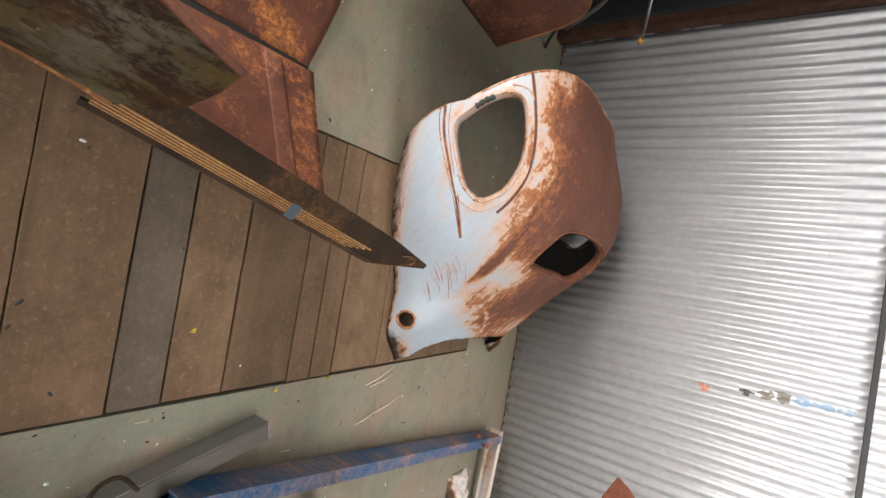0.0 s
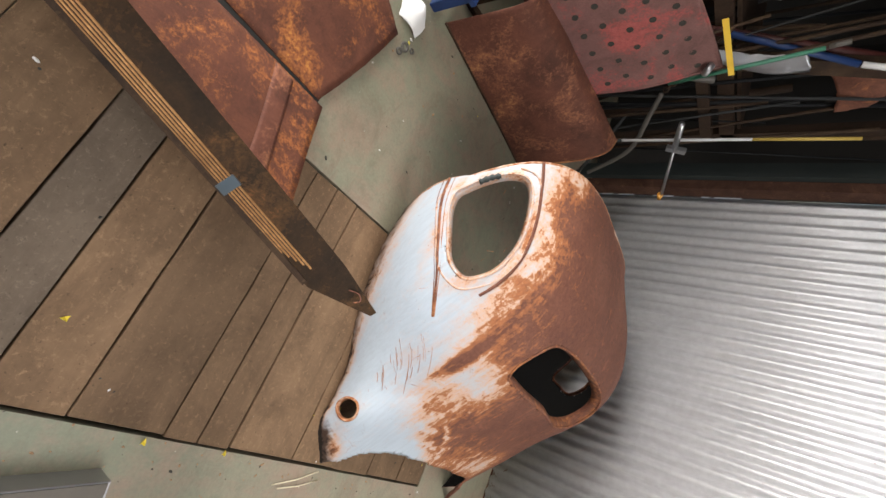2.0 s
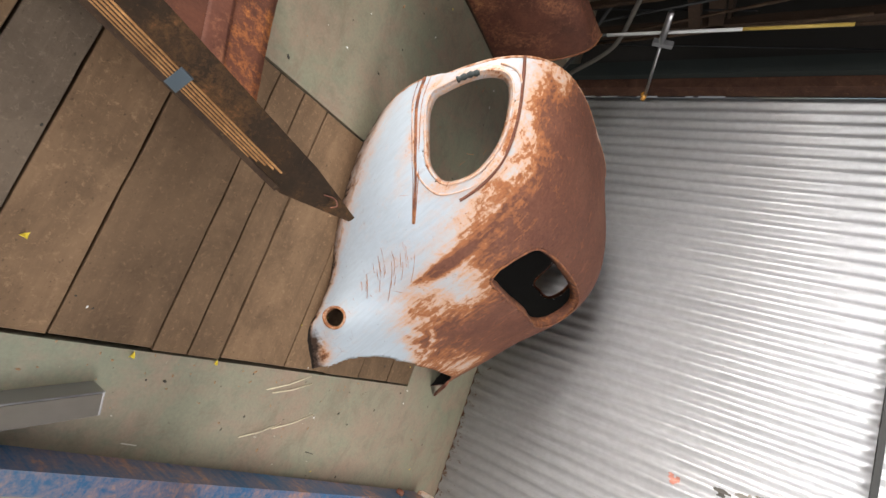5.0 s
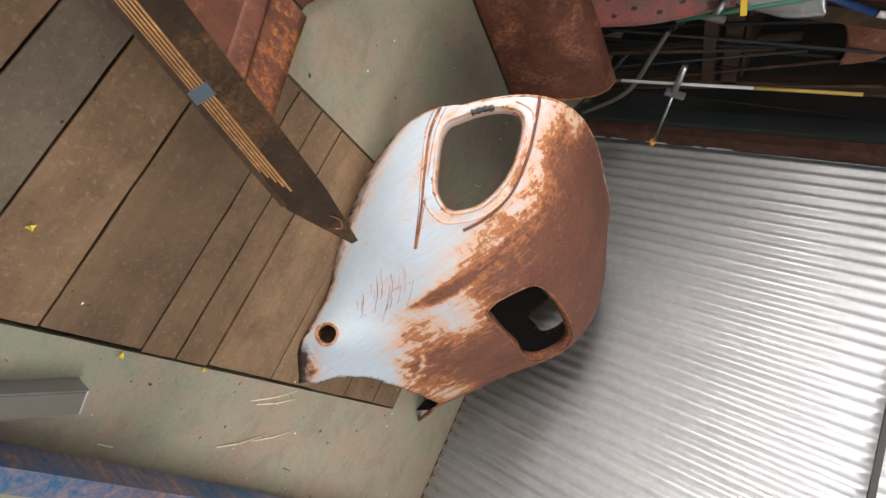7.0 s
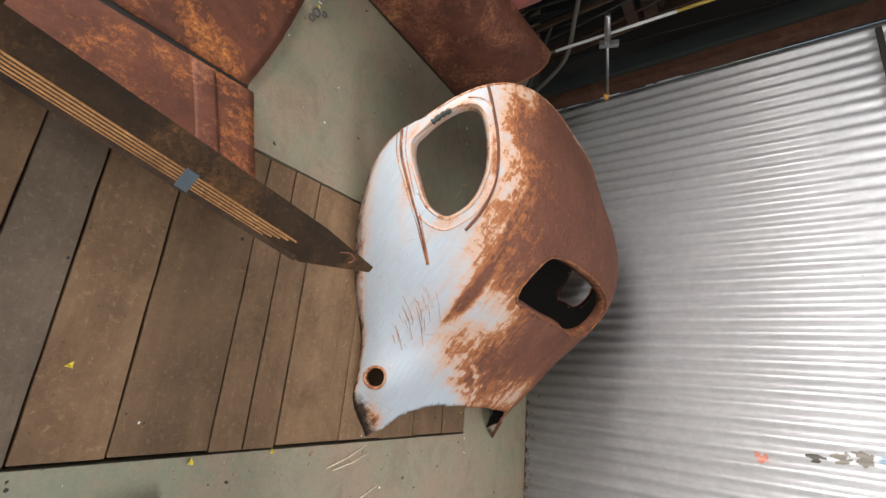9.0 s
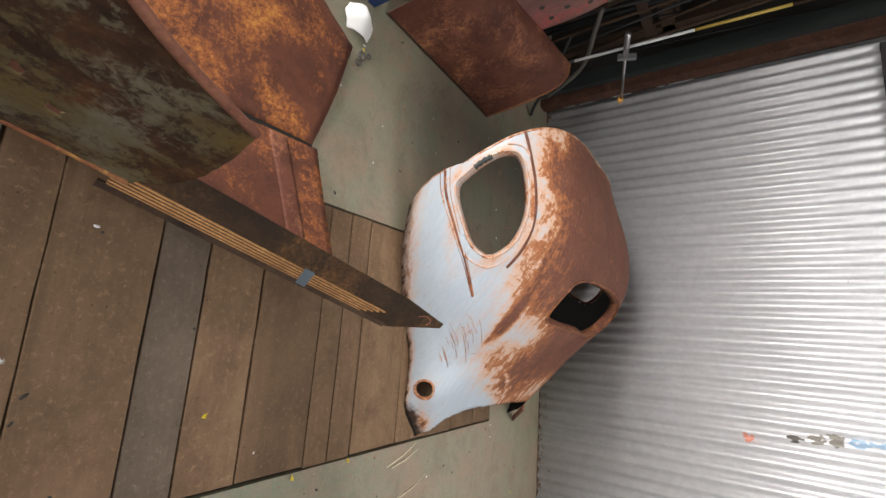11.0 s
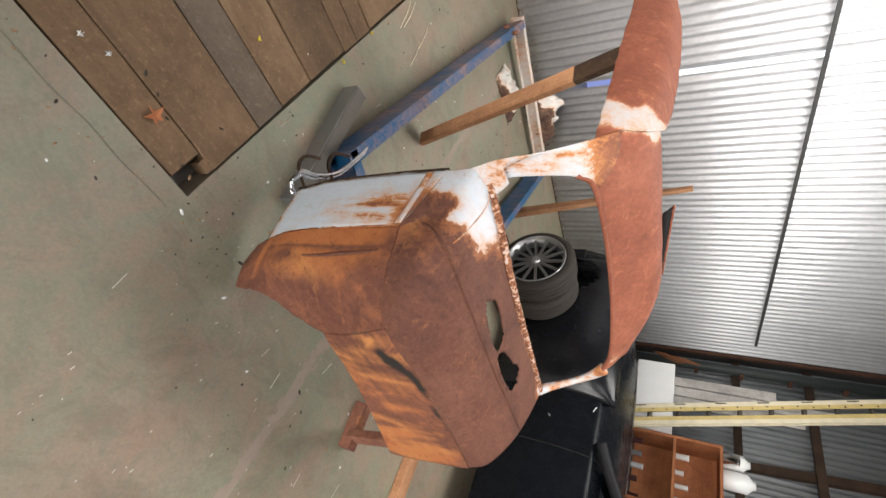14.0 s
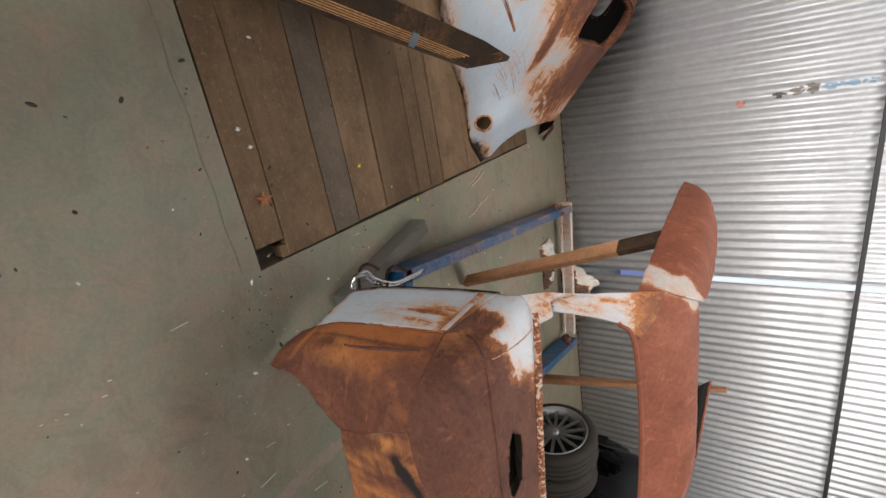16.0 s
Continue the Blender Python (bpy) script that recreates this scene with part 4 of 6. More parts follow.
SIDE_ROWS = [
    [(1.200, 0.865, 0.115), (1.225, 0.77, 0.10), (1.255, 0.652, 0.095)],
    [(1.170, 0.862, 0.30), (1.192, 0.77, 0.28), (1.215, 0.675, 0.27)],
    [(1.148, 0.857, 0.56), (1.172, 0.77, 0.53), (1.198, 0.686, 0.50)],
    [(1.140, 0.856, 0.83), (1.160, 0.775, 0.775), (1.190, 0.688, 0.705)],
]
s_old = cage(SIDE_ROWS)
SIDE_ROWS = SIDE_ROWS[:3] + [[s_old(u, 0.88) for u in (0, 0.5, 1)]]
part("side_panel", sheet(cage(SIDE_ROWS), 16, 40, (), side_rust, 0.003, 0.003), "side", bulkhead, "white side panel streaked with rust", thick=0.003)
WING_ROWS = [
    [(1.262, 0.645, 0.05), (1.285, 0.575, 0.025), (1.322, 0.513, 0.012)],
    [(1.222, 0.670, 0.20), (1.262, 0.575, 0.19), (1.330, 0.500, 0.18)],
    [(1.205, 0.684, 0.38), (1.268, 0.560, 0.37), (1.440, 0.472, 0.355)],
    [(1.196, 0.687, 0.55), (1.250, 0.556, 0.54), (1.391, 0.464, 0.53)],
    [(1.190, 0.688, 0.705), (1.235, 0.578, 0.71), (1.330, 0.478, 0.705)],
]
w_old = cage(WING_ROWS)


# Blackens an oval stain, the ridge line, the foot and the front edge.
def wing_blackening(u, v, p):
    stain = 0.42 * blob(u, v, 0.36, 0.30, 0.075, 0.05) * (1 + 1.2 * noise.noise(p * 40))
    return stain + 0.30 * blob(u, v, 0.22, 0.55, 0.028, 0.34) + 0.4 * blob(u, v, 0.3, 0.0, 0.6, 0.08) + 0.3 * blob(u, v, 1.0, 0.55, 0.12, 0.10)


def wing_ochre(u, v, p):
    """Thin ochre paint above and below the pressed ridge, worn to red-brown lower down."""
    area = step((0.60 - u - 0.30 * (v - 0.4) + 0.10 * noise.noise(p * 9)) * 8) * step((0.98 - v - 0.45 * u) * 9) * step((v - 0.2) * 18)
    return 1.0 * area * (1 - 0.95 * blob(u, v, 0.24, 0.55, 0.03, 0.42)) * (1 - 0.8 * blob(u, v, 0.36, 0.30, 0.09, 0.065)) + 0.8 * blob(u, v, 0.35, 0.13, 0.4, 0.028)


WING_ROWS = WING_ROWS[:4] + [[w_old(u, 0.885) for u in (0, 0.5, 1)]]
part("wing_panel", sheet(cage(WING_ROWS), 26, 60, (), lambda u, v, p: 0.92, 0.004, 0.006, wing_blackening, wing_ochre), "bulkhead", bulkhead, "orange-brown rusted inner wing panel", thick=0.003)
w_f = cage(WING_ROWS)
part("pressed_ridge", with_rust(tube(bmesh.new(), [w_f(0.36 - 0.1 * k / 30, 0.26 + 0.6 * k / 30) for k in range(31)], [0.002 + 0.006 * math.sin(math.pi * k / 30) for k in range(31)], 6), 0.95), "cowl", bulkhead, "dark pressed ridge")
FRONT_ROWS = [
    [(1.330, 0.478, 0.705), (1.60, 0.455, 0.712), (1.87, 0.440, 0.720), (2.13, 0.420, 0.726)],
    [(1.372, 0.462, 0.60), (1.61, 0.438, 0.62), (1.86, 0.418, 0.62), (2.135, 0.400, 0.60)],
    [(1.410, 0.468, 0.46), (1.60, 0.430, 0.50), (1.85, 0.405, 0.49), (2.145, 0.388, 0.45)],
    [(1.440, 0.472, 0.355), (1.60, 0.432, 0.385), (1.835, 0.402, 0.372), (2.15, 0.382, 0.31)],
]
FRONT_OLD = [[w_old(1.0, 1 - k / 6)] + [Vector(p) for p in row[1:]] for k, row in enumerate(FRONT_ROWS)]
f_old = cage(FRONT_OLD)
FRONT_ROWS = []
for k, row in enumerate(FRONT_OLD):
    start = w_f(1.0, 1 - k / 6) if k else w_f(1.0, 1.0)
    rest = row[1:] if k else [f_old(u, 0.20) for u in (1 / 3, 2 / 3, 1)]
    bend = start + Vector((0.07, -0.024 + 0.004 * k, 0.0)) if k else start.lerp(rest[0], 0.3)
    FRONT_ROWS.append([start, bend] + rest)
part("front_panel", sheet(cage(FRONT_ROWS), 70, 40, (), lambda u, v, p: 0.95, 0.0015, 0.006, lambda u, v, p: (0.95 + 0.9 * noise.noise(p * 16) + 0.6 * noise.noise(p * 37)) * math.exp(-((v - 0.27 + 0.33 * (u - 0.25) / 0.75 + 0.05 * noise.noise(p * 12)) / 0.12) ** 2) * blob(u, 0, 0.44, 0, 0.27, 1), lambda u, v, p: 0.44 * step((v - 0.40 + 0.25 * (u - 0.4) - 0.2 * noise.noise(p * 7)) * 10) + 0.5 * blob(u, v, 0.13, 0.38, 0.08, 0.10) + 0.5 * blob(u, v, 0.95, 0.5, 0.12, 0.5) + 0.75 * noise.noise((p.x * 17, p.y * 5, p.z * 4)) + 0.35 * noise.noise((p.x * 45, 2, p.z * 9))), "bulkhead", bulkhead, "orange rust-eaten front panel", thick=0.003)
COWL_ROWS = [
    [(1.190, 0.688, 0.705), (1.235, 0.578, 0.71), (1.330, 0.478, 0.705), (1.60, 0.455, 0.712), (1.87, 0.440, 0.720), (2.13, 0.420, 0.726)],
    [(1.172, 0.760, 0.765), (1.245, 0.690, 0.782), (1.40, 0.620, 0.782), (1.65, 0.580, 0.78), (1.90, 0.565, 0.775), (2.17, 0.560, 0.77)],
    [(1.160, 0.800, 0.80), (1.265, 0.765, 0.815), (1.45, 0.725, 0.813), (1.70, 0.700, 0.805), (1.95, 0.700, 0.795), (2.235, 0.700, 0.785)],
    [(1.150, 0.858, 0.835), (1.285, 0.830, 0.848), (1.50, 0.815, 0.838), (1.75, 0.815, 0.822), (2.0, 0.825, 0.805), (2.30, 0.838, 0.785)],
]
COWL_HOLES = ([(0.455, 0.56), (0.465, 0.69), (0.515, 0.705), (0.588, 0.67), (0.618, 0.55), (0.562, 0.50)], [(0.632, 0.52), (0.655, 0.63), (0.712, 0.672), (0.775, 0.735), (0.812, 0.54), (0.725, 0.488)])
# the pressing rolls over at its front and at its side edge
c_old = cage(COWL_ROWS)
rolled = []
for k, row in enumerate(COWL_ROWS):
    side = s_old((1.0, 0.56, 0.34, 0.0)[k], 0.88)
    rolled.append([side, Vector(row[0]) + Vector((0.009, 0.004, -0.006))] + [Vector(p) for p in row[1:]])
lower = [s_old(1.0, 0.86), w_old(0.0, 0.885) + Vector((0.002, 0, 0)), w_old(0.5, 0.885), w_old(1.0, 0.885)] + [f_old(u, 0.20) for u in (1 / 3, 2 / 3, 1)]
rolled[0] = rolled[0][:1] + [p + Vector((0.004, 0.022, -0.010)) for p in rolled[0][1:]]
c_f0 = cage([lower] + rolled)


def over(u, v):
    """From the flat of the cowl to the rolled-over sheet."""
    return 1 / 6 + 5 / 6 * u, 0.25 + 0.75 * v


def c_f(u, v):
    return c_f0(*over(u, v))


def cowl_rust(u, v, p):
    u, v = (u - 1 / 6) * 1.2, (v - 0.25) / 0.75
    near = max(u, 0.0)
    corner = step((v - 0.32 - 1.5 * max(near - 0.125, 0) - 1.5 * max(0.125 - near, 0) + 0.12 * noise.noise(p * 16) + 0.07 * noise.noise(p * 41)) * 13) * step((0.29 - u + 0.05 * noise.noise(p * 30)) * 26)
    white = max(corner, 0.8 * blob(u, v, 0.98, 1.0, 0.06, 0.12), (0.62 + 0.5 * noise.noise(p * 55)) * blob(u, v, 0.62, 1.0, 0.6, 0.06))
    return 0.95 - 0.80 * white


part("cowl", sheet(c_f0, 110, 66, [[over(*q) for q in hole] for hole in COWL_HOLES], cowl_rust, 0.0, 0.003, None, lambda u, v, p: 0.62 * blob(u, v, 0.16, 0.10, 0.13, 0.30) + 0.3 * blob(u, v, 0.30, 0.35, 0.06, 0.12)), "cowl", bulkhead, "brown rusted cowl with two holes", thick=0.003)
part("cowl_bead", with_rust(tube(bmesh.new(), [c_f(0.01 + 0.97 * k / 50, 0.46 * (1 - math.exp(-(k / 50) / 0.26))) + Vector((0, -0.001, 0.001)) for k in range(51)], 0.004, 6), 0.95), "cowl", bulkhead, "pressed bead along the cowl")
s_f = cage(SIDE_ROWS)
part("fold", with_rust(tube(bmesh.new(), [s_f(1.0, k / 30) for k in range(31)], 0.0035, 6), 0.75), "side", bulkhead, "rust line along the folded edge")
part("rust_line", with_rust(tube(bmesh.new(), [c_f(0.105 + 0.10 * (k / 30) ** 0.7, 0.93 - 0.62 * (k / 30) ** 1.5) + Vector((0, 0, 0.0008)) for k in range(31)], 0.0024, 5), 0.50), "side", bulkhead, "thin rust line across the white corner")
part("joint_strip", sheet(lambda u, v: s_f(0.02 + 0.94 * u, 0.895 + 0.085 * u + (v - 0.5) * 0.045) + Vector((-0.003 - 0.002 * math.sin(math.pi * v), -0.002, 0.0)), 20, 5, (), lambda u, v, p: 0.50 + 0.25 * noise.noise(p * 30)), "side", bulkhead, "rusty lapped joint strip", thick=0.002)
part("door_flange", with_rust(tube(bmesh.new(), [s_f(0.0, k / 30) + Vector((-0.001, 0.004, 0)) for k in range(31)], 0.005, 6), 0.9), "rust_dark", bulkhead, "dark rusty door-side flange")
PILLAR_ROWS = [
    [(1.140, 0.857, 0.80), (1.140, 0.890, 0.87), (1.150, 0.925, 0.955), (1.165, 0.985, 1.06), (1.185, 1.06, 1.14)],
    [(1.170, 0.848, 0.825), (1.165, 0.868, 0.875), (1.172, 0.905, 0.885), (1.20, 0.955, 1.045), (1.245, 1.03, 1.135)],
    [(1.225, 0.838, 0.845), (1.202, 0.862, 0.885), (1.205, 0.900, 0.885), (1.240, 0.942, 1.04), (1.305, 0.975, 1.095)],
]
part("windscreen_pillar", sheet(cage(PILLAR_ROWS), 40, 16, (), lambda u, v, p: 0.25 + 0.65 * step((u - 0.80 - 0.1 * v) * 22) + 0.34 * blob(u, v, 0.38, 0.45, 0.26, 0.5) + 0.2 * blob(u, v, 0.12, 0.6, 0.1, 0.4), 0.001, 0.002), "side", bulkhead, "white windscreen pillar with flaking paint", thick=0.004)
HEADER_ROWS = [
    [(1.240, 0.945, 1.045), (1.300, 0.965, 1.082), (1.52, 0.980, 1.094), (1.75, 0.985, 1.092), (1.95, 0.983, 1.082), (2.15, 0.972, 1.060), (2.26, 0.955, 1.02)],
    [(1.205, 1.000, 1.090), (1.290, 1.020, 1.140), (1.52, 1.030, 1.155), (1.75, 1.035, 1.153), (1.95, 1.030, 1.140), (2.13, 1.015, 1.110), (2.265, 0.985, 1.05)],
    [(1.195, 1.080, 1.155), (1.275, 1.100, 1.205), (1.52, 1.100, 1.225), (1.75, 1.100, 1.225), (1.92, 1.095, 1.212), (2.08, 1.070, 1.165), (2.25, 1.020, 1.08)],
    [(1.220, 1.190, 1.212), (1.30, 1.185, 1.230), (1.53, 1.170, 1.234), (1.75, 1.165, 1.236), (1.90, 1.155, 1.230), (2.05, 1.120, 1.195), (2.235, 1.050, 1.11)],
]


def strip_rust(u, v, p):
    band = math.exp(-(((p.y - 1.125 - 0.6 * (p.x - 1.18) + 0.05 * noise.noise(p * 14)) / 0.06) ** 4)) * step((1.33 - p.x + 0.06 * noise.noise(p * 11)) * 50)
    return 0.97 - 0.62 * band - 0.22 * blob(p.x, p.y, 1.21, 1.25, 0.05, 0.06) - 0.4 * blob(p.x, p.z, 2.2, 1.06, 0.08, 0.05)


part("roof_header", sheet(cage(HEADER_ROWS), 90, 22, (), strip_rust, 0.002, 0.002), "roof_rust", bulkhead, "rust-red roof strip over the windscreen", thick=0.004)
RAIL_ROWS = [
    [(1.180, 1.02, 1.085), (1.168, 1.20, 1.088), (1.165, 1.50, 1.090), (1.168, 1.85, 1.090), (1.178, 2.10, 1.088), (1.195, 2.36, 1.094)],
    [(1.188, 1.06, 1.135), (1.182, 1.22, 1.150), (1.180, 1.50, 1.158), (1.182, 1.80, 1.158), (1.192, 2.05, 1.156), (1.205, 2.30, 1.150)],
    [(1.220, 1.10, 1.190), (1.225, 1.26, 1.212), (1.222, 1.50, 1.220), (1.222, 1.78, 1.220), (1.228, 2.02, 1.216), (1.240, 2.22, 1.208)],
    [(1.275, 1.185, 1.238), (1.315, 1.33, 1.246), (1.325, 1.52, 1.254), (1.325, 1.74, 1.256), (1.325, 1.92, 1.253), (1.325, 2.08, 1.246)],
]
part("roof_rail", sheet(cage(RAIL_ROWS), 80, 22, (), strip_rust, 0.003, 0.002), "roof_rust", bulkhead, "rust-red cut roof rail", thick=0.004)
bm = bmesh.new()
right_post = curve([(2.29, 0.835, 0.775), (2.30, 0.87, 0.83), (2.305, 0.915, 0.91), (2.29, 0.945, 0.975), (2.25, 0.965, 1.03)], 8)
tube(bm, right_post, [0.026 - 0.012 * math.sin(math.pi * k / (len(right_post) - 1)) for k in range(len(right_post))], 8)
part("windscreen_pillar", with_chips(bm, 0.45, 0.5, 30), "side", bulkhead, "thin chipped white windscreen pillar")
rail_line = [c_f(0.06 + 0.94 * k / 320, 0.985) + Vector((0, 0, 0.002)) for k in range(321)]
part("windscreen_sill", with_chips(tube(bmesh.new(), rail_line, [0.0115 + 0.003 * noise.noise((k * 0.15, 2, 7)) for k in range(321)], 10), 0.64, 0.50, 120), "cowl", bulkhead, "chipped windscreen sill")
head_line = [cage(HEADER_ROWS)(k / 40, 0.0) for k in range(41)]
part("windscreen_lip", with_rust(tube(bmesh.new(), head_line, 0.008, 8), 0.9), "roof_rust", bulkhead)
part("weld", tube(bmesh.new(), [cage(PILLAR_ROWS)(0.49 + 0.01 * math.sin(k * 2.0), k / 20) + Vector((-0.001, -0.001, 0)) for k in range(1, 18)], [0.0035 + 0.003 * noise.noise((k * 0.7, 1, 1)) for k in range(1, 18)], 6), "dirt", bulkhead, "black weld seam across the pillar")
bm = bmesh.new()
beam(bm, (2.10, 0.415, 0.35), (2.235, 0.415, 0.045), 0.07, 0.035, (0, 1, 0))
beam(bm, (2.25, 0.36, 0.030), (2.22, 0.56, 0.030), 0.06, 0.058)
part("leg", bm, "rust", bulkhead, "dark rusty channel leg", False, 0.003)
edge_line = [Vector((1.58 + 0.31 * u, 1.218 - 0.028 * u + 0.004 * noise.noise((u * 17, 1, 5)), 1.266 - 0.034 * u + 0.003 * noise.noise((u * 23, 4, 5)))) for u in [k / 30 for k in range(31)]]
part("inner_flange", ribbon(edge_line, [Vector((p.x, 1.165, 1.226)) for p in edge_line]), "shade_flange_black", bulkhead, "black inner flange of the roof strip", thick=0.002)
part("flange_edge", with_rust(tube(bmesh.new(), edge_line, 0.0042, 6), 0.9), "roof_rust", bulkhead, "thin rusty edge of the inner flange")
for k, z in enumerate((0.10, 0.24)):
    bm = bmesh.new()
    tube(bm, curve([(1.20, 0.88, z + 0.03), (1.15, 0.93, z), (1.14, 0.98, z), (1.18, 1.02, z + 0.02)], 6), 0.006, 6)
    part("hinge_bracket", bm, "rust_dark", bulkhead, "rusty hinge bracket")
bm = bmesh.new()
for off in (0.0, 0.014):
    tube(bm, curve([(1.118, 0.738, 0.262 - off), (1.082 + off * 0.4, 0.748 + off, 0.26 - off), (1.080 + off, 0.785, 0.26 - off), (1.088 + off, 0.815, 0.258 - off), (1.135 + off, 0.855, 0.255 - off), (1.190 + off, 0.945, 0.25 - off), (1.212 + off, 1.06, 0.25 - off), (1.218 + off, 1.13, 0.25 - off)], 8), 0.0062, 8)
part("trim", bm, "chrome", bulkhead, "bent shiny chrome trim strip")
# ---- props that hold it up ----


def prop(a, b, wide, deep, label, dark=0.0, taper=1.0):
    ob = thing("timber_prop", label, "timber", "timber props", at=a)
    d = Vector(b) - Vector(a)
    bm = bmesh.new()
    beam(bm, (0, 0, 0), (0, 0, d.length * (1 - dark)), wide, deep, (0, 1, 0))
    for v in bm.verts:
        if v.co.z > 0.1:
            v.co.x, v.co.y = v.co.x * taper, v.co.y * taper
    p = part("bar", bm, "prop", ob, "", False, 0.003)
    p.matrix_parent_inverse = Matrix()
    p.rotation_mode = "QUATERNION"
    p.rotation_quaternion = d.to_track_quat("Z", "Y")
    # The top length has a darker colour.
    if dark:
        bm = bmesh.new()
        beam(bm, (0, 0, d.length * (1 - dark) + 0.001), (0, 0, d.length), wide, deep, (0, 1, 0))
        e = part("dark_end", bm, "rust_dark", ob, "dark upper end", False, 0.003)
        e.matrix_parent_inverse = Matrix()
        e.rotation_mode = "QUATERNION"
        e.rotation_quaternion = d.to_track_quat("Z", "Y")
    return ob


prop((1.60, 1.80, 0.022), (1.215, 1.60, 1.13), 0.07, 0.03, "reddish hardwood prop leaning under the roof rail", 0.20)
prop((2.87, 2.63, 0.02), (2.665, 2.66, 1.33), 0.085, 0.05, "reddish hardwood prop with a split pointed tip behind the bulkhead", 0.0, 0.5)
lying = thing("timber_offcut", "reddish timber offcut lying on the concrete", "timber", at=(2.87, 0.1, 0))
part("bar", beam(bmesh.new(), (2.84, 0.56, 0.026), (2.90, -0.5, 0.026), 0.09, 0.05), "prop", lying, "", False, 0.004)

# ---- rusty panels by the pit ----
frame_thing = thing("rusty_body_frame", "rusted car body side with a fluted wooden sill rail", "car body", at=(0.2, 0.8, 0))
SKIN_ROWS = [
    [(-0.03, -0.68, 0.15), (0.02, -0.30, 0.40), (0.10, 0.10, 0.30), (0.155, 0.42, 0.265), (0.205, 0.64, 0.275), (0.245, 0.745, 0.315)],
    [(-0.03, -0.68, 0.45), (0.02, -0.30, 0.62), (0.10, 0.10, 0.56), (0.160, 0.42, 0.47), (0.205, 0.64, 0.42), (0.24, 0.80, 0.42)],
    [(-0.03, -0.68, 0.78), (0.02, -0.30, 0.82), (0.09, 0.10, 0.80), (0.150, 0.42, 0.68), (0.195, 0.62, 0.58), (0.225, 0.80, 0.56)],
    [(-0.03, -0.68, 1.03), (0.01, -0.30, 1.00), (0.07, 0.10, 0.99), (0.135, 0.42, 0.87), (0.175, 0.60, 0.765), (0.205, 0.775, 0.69)],
]
part("skin", sheet(cage(SKIN_ROWS), 75, 30, [[(0.2 + 0.8 * u, v) for u, v in hole] for hole in ([(0.52, 0.50), (0.54, 0.52), (0.54, 0.57), (0.52, 0.55)], [(0.60, 0.40), (0.62, 0.41), (0.62, 0.45), (0.60, 0.44)], [(0.67, 0.30), (0.69, 0.31), (0.69, 0.35), (0.67, 0.34)])], None, 0.003, 0.006), "skin_rust", frame_thing, "curved mottled rusty side skin with punched slots", thick=0.004)
# Hidden panel added to stop door light passing under the skin.
L_ROWS = [[(-0.16, y, z) for y in (-0.68, -0.2, 0.5)] for z in (0.03, 0.4)]
part("lower_side", sheet(cage(L_ROWS), 12, 6, (), None, 0.004, 0.006), "rust_dark", frame_thing, "dark rusty panel added behind the skin to block low light", thick=0.004)
k_f = cage(SKIN_ROWS)
part("rolled_edge", tube(bmesh.new(), [k_f(k / 40, 1.0) for k in range(41)], 0.008, 6), "rust", frame_thing)
part("rolled_edge", tube(bmesh.new(), [k_f(k / 40, 0.0) for k in range(41)], 0.007, 6), "rust_orange", frame_thing)
A0, A1, A2 = Vector((0.235, 0.72, 0.30)), Vector((0.465, 1.43, 0.452)), Vector((0.478, 1.585, 0.525))
along = (A1 - A0).normalized()
out_dir = Vector((0.62, -0.2, -0.55)).normalized()
top_dir = Vector((-0.66, 0.10, 0.55)).normalized()
bm = bmesh.new()
sec = [(0.0, -0.030), (0.0, 0.068), (-0.014, 0.068), (-0.05, 0.02), (-0.05, -0.02)]
ends = []
for p, k in ((A0, 1.0), (A1, 1.0), (A2, 0.18)):
    ends.append([bm.verts.new(p + top_dir * b * k + out_dir * a * k) for a, b in sec])
for a, b in zip(ends, ends[1:]):
    for k in range(len(sec)):
        bm.faces.new((a[k], a[(k + 1) % len(sec)], b[(k + 1) % len(sec)], b[k]))
bm.faces.new(ends[0][::-1])
bm.faces.new(ends[-1])
sill_rail = part("sill_rail", bm, "rail_rust", frame_thing, "dark rusted sill rail", False, 0.002)
for k in range(9):
    q = out_dir * 0.002 + top_dir * (0.012 - 0.0036 * k)
    lo, hi = A0.lerp(A1, 0.0), A0.lerp(A1, 0.95 - 0.012 * k)
    bm = beam(bmesh.new(), lo + q, hi + q, 0.010 if k % 2 == 0 else 0.004, 0.0036, top_dir)
    part("ply_layer", bm, "ply" if k % 2 == 0 else "rust_dark", sill_rail, "pale split plywood layer" if k % 2 == 0 else "", False)
bm = beam(bmesh.new(), A0.lerp(A1, -0.02) - top_dir * 0.026, A1.lerp(A0, 0.02) - top_dir * 0.026, 0.012, 0.014, top_dir)
part("rub_strip", bm, "rust_dark", sill_rail, "brown rusty lower strip", False)
clip_at = A0.lerp(A1, 0.60)
part("clip", beam(bmesh.new(), clip_at - along * 0.014 + out_dir * 0.006, clip_at + along * 0.014 + out_dir * 0.006, 0.012, 0.046, top_dir), "clip_steel", sill_rail, "grey sheet-metal clip", False)
bm = tube(bmesh.new(), curve([(0.452, 1.49, 0.505), (0.45, 1.51, 0.522), (0.465, 1.52, 0.53), (0.475, 1.51, 0.52)], 5), 0.0018, 5)
part("hook", bm, "rust", sill_rail, "small bent wire hook")
bm = bmesh.new()
beam(bm, (-0.02, 0.35, 0.024), (0.08, 0.36, 0.60), 0.06, 0.03)
beam(bm, (0.06, 0.36, 0.58), (0.165, 0.50, 0.58), 0.05, 0.03)
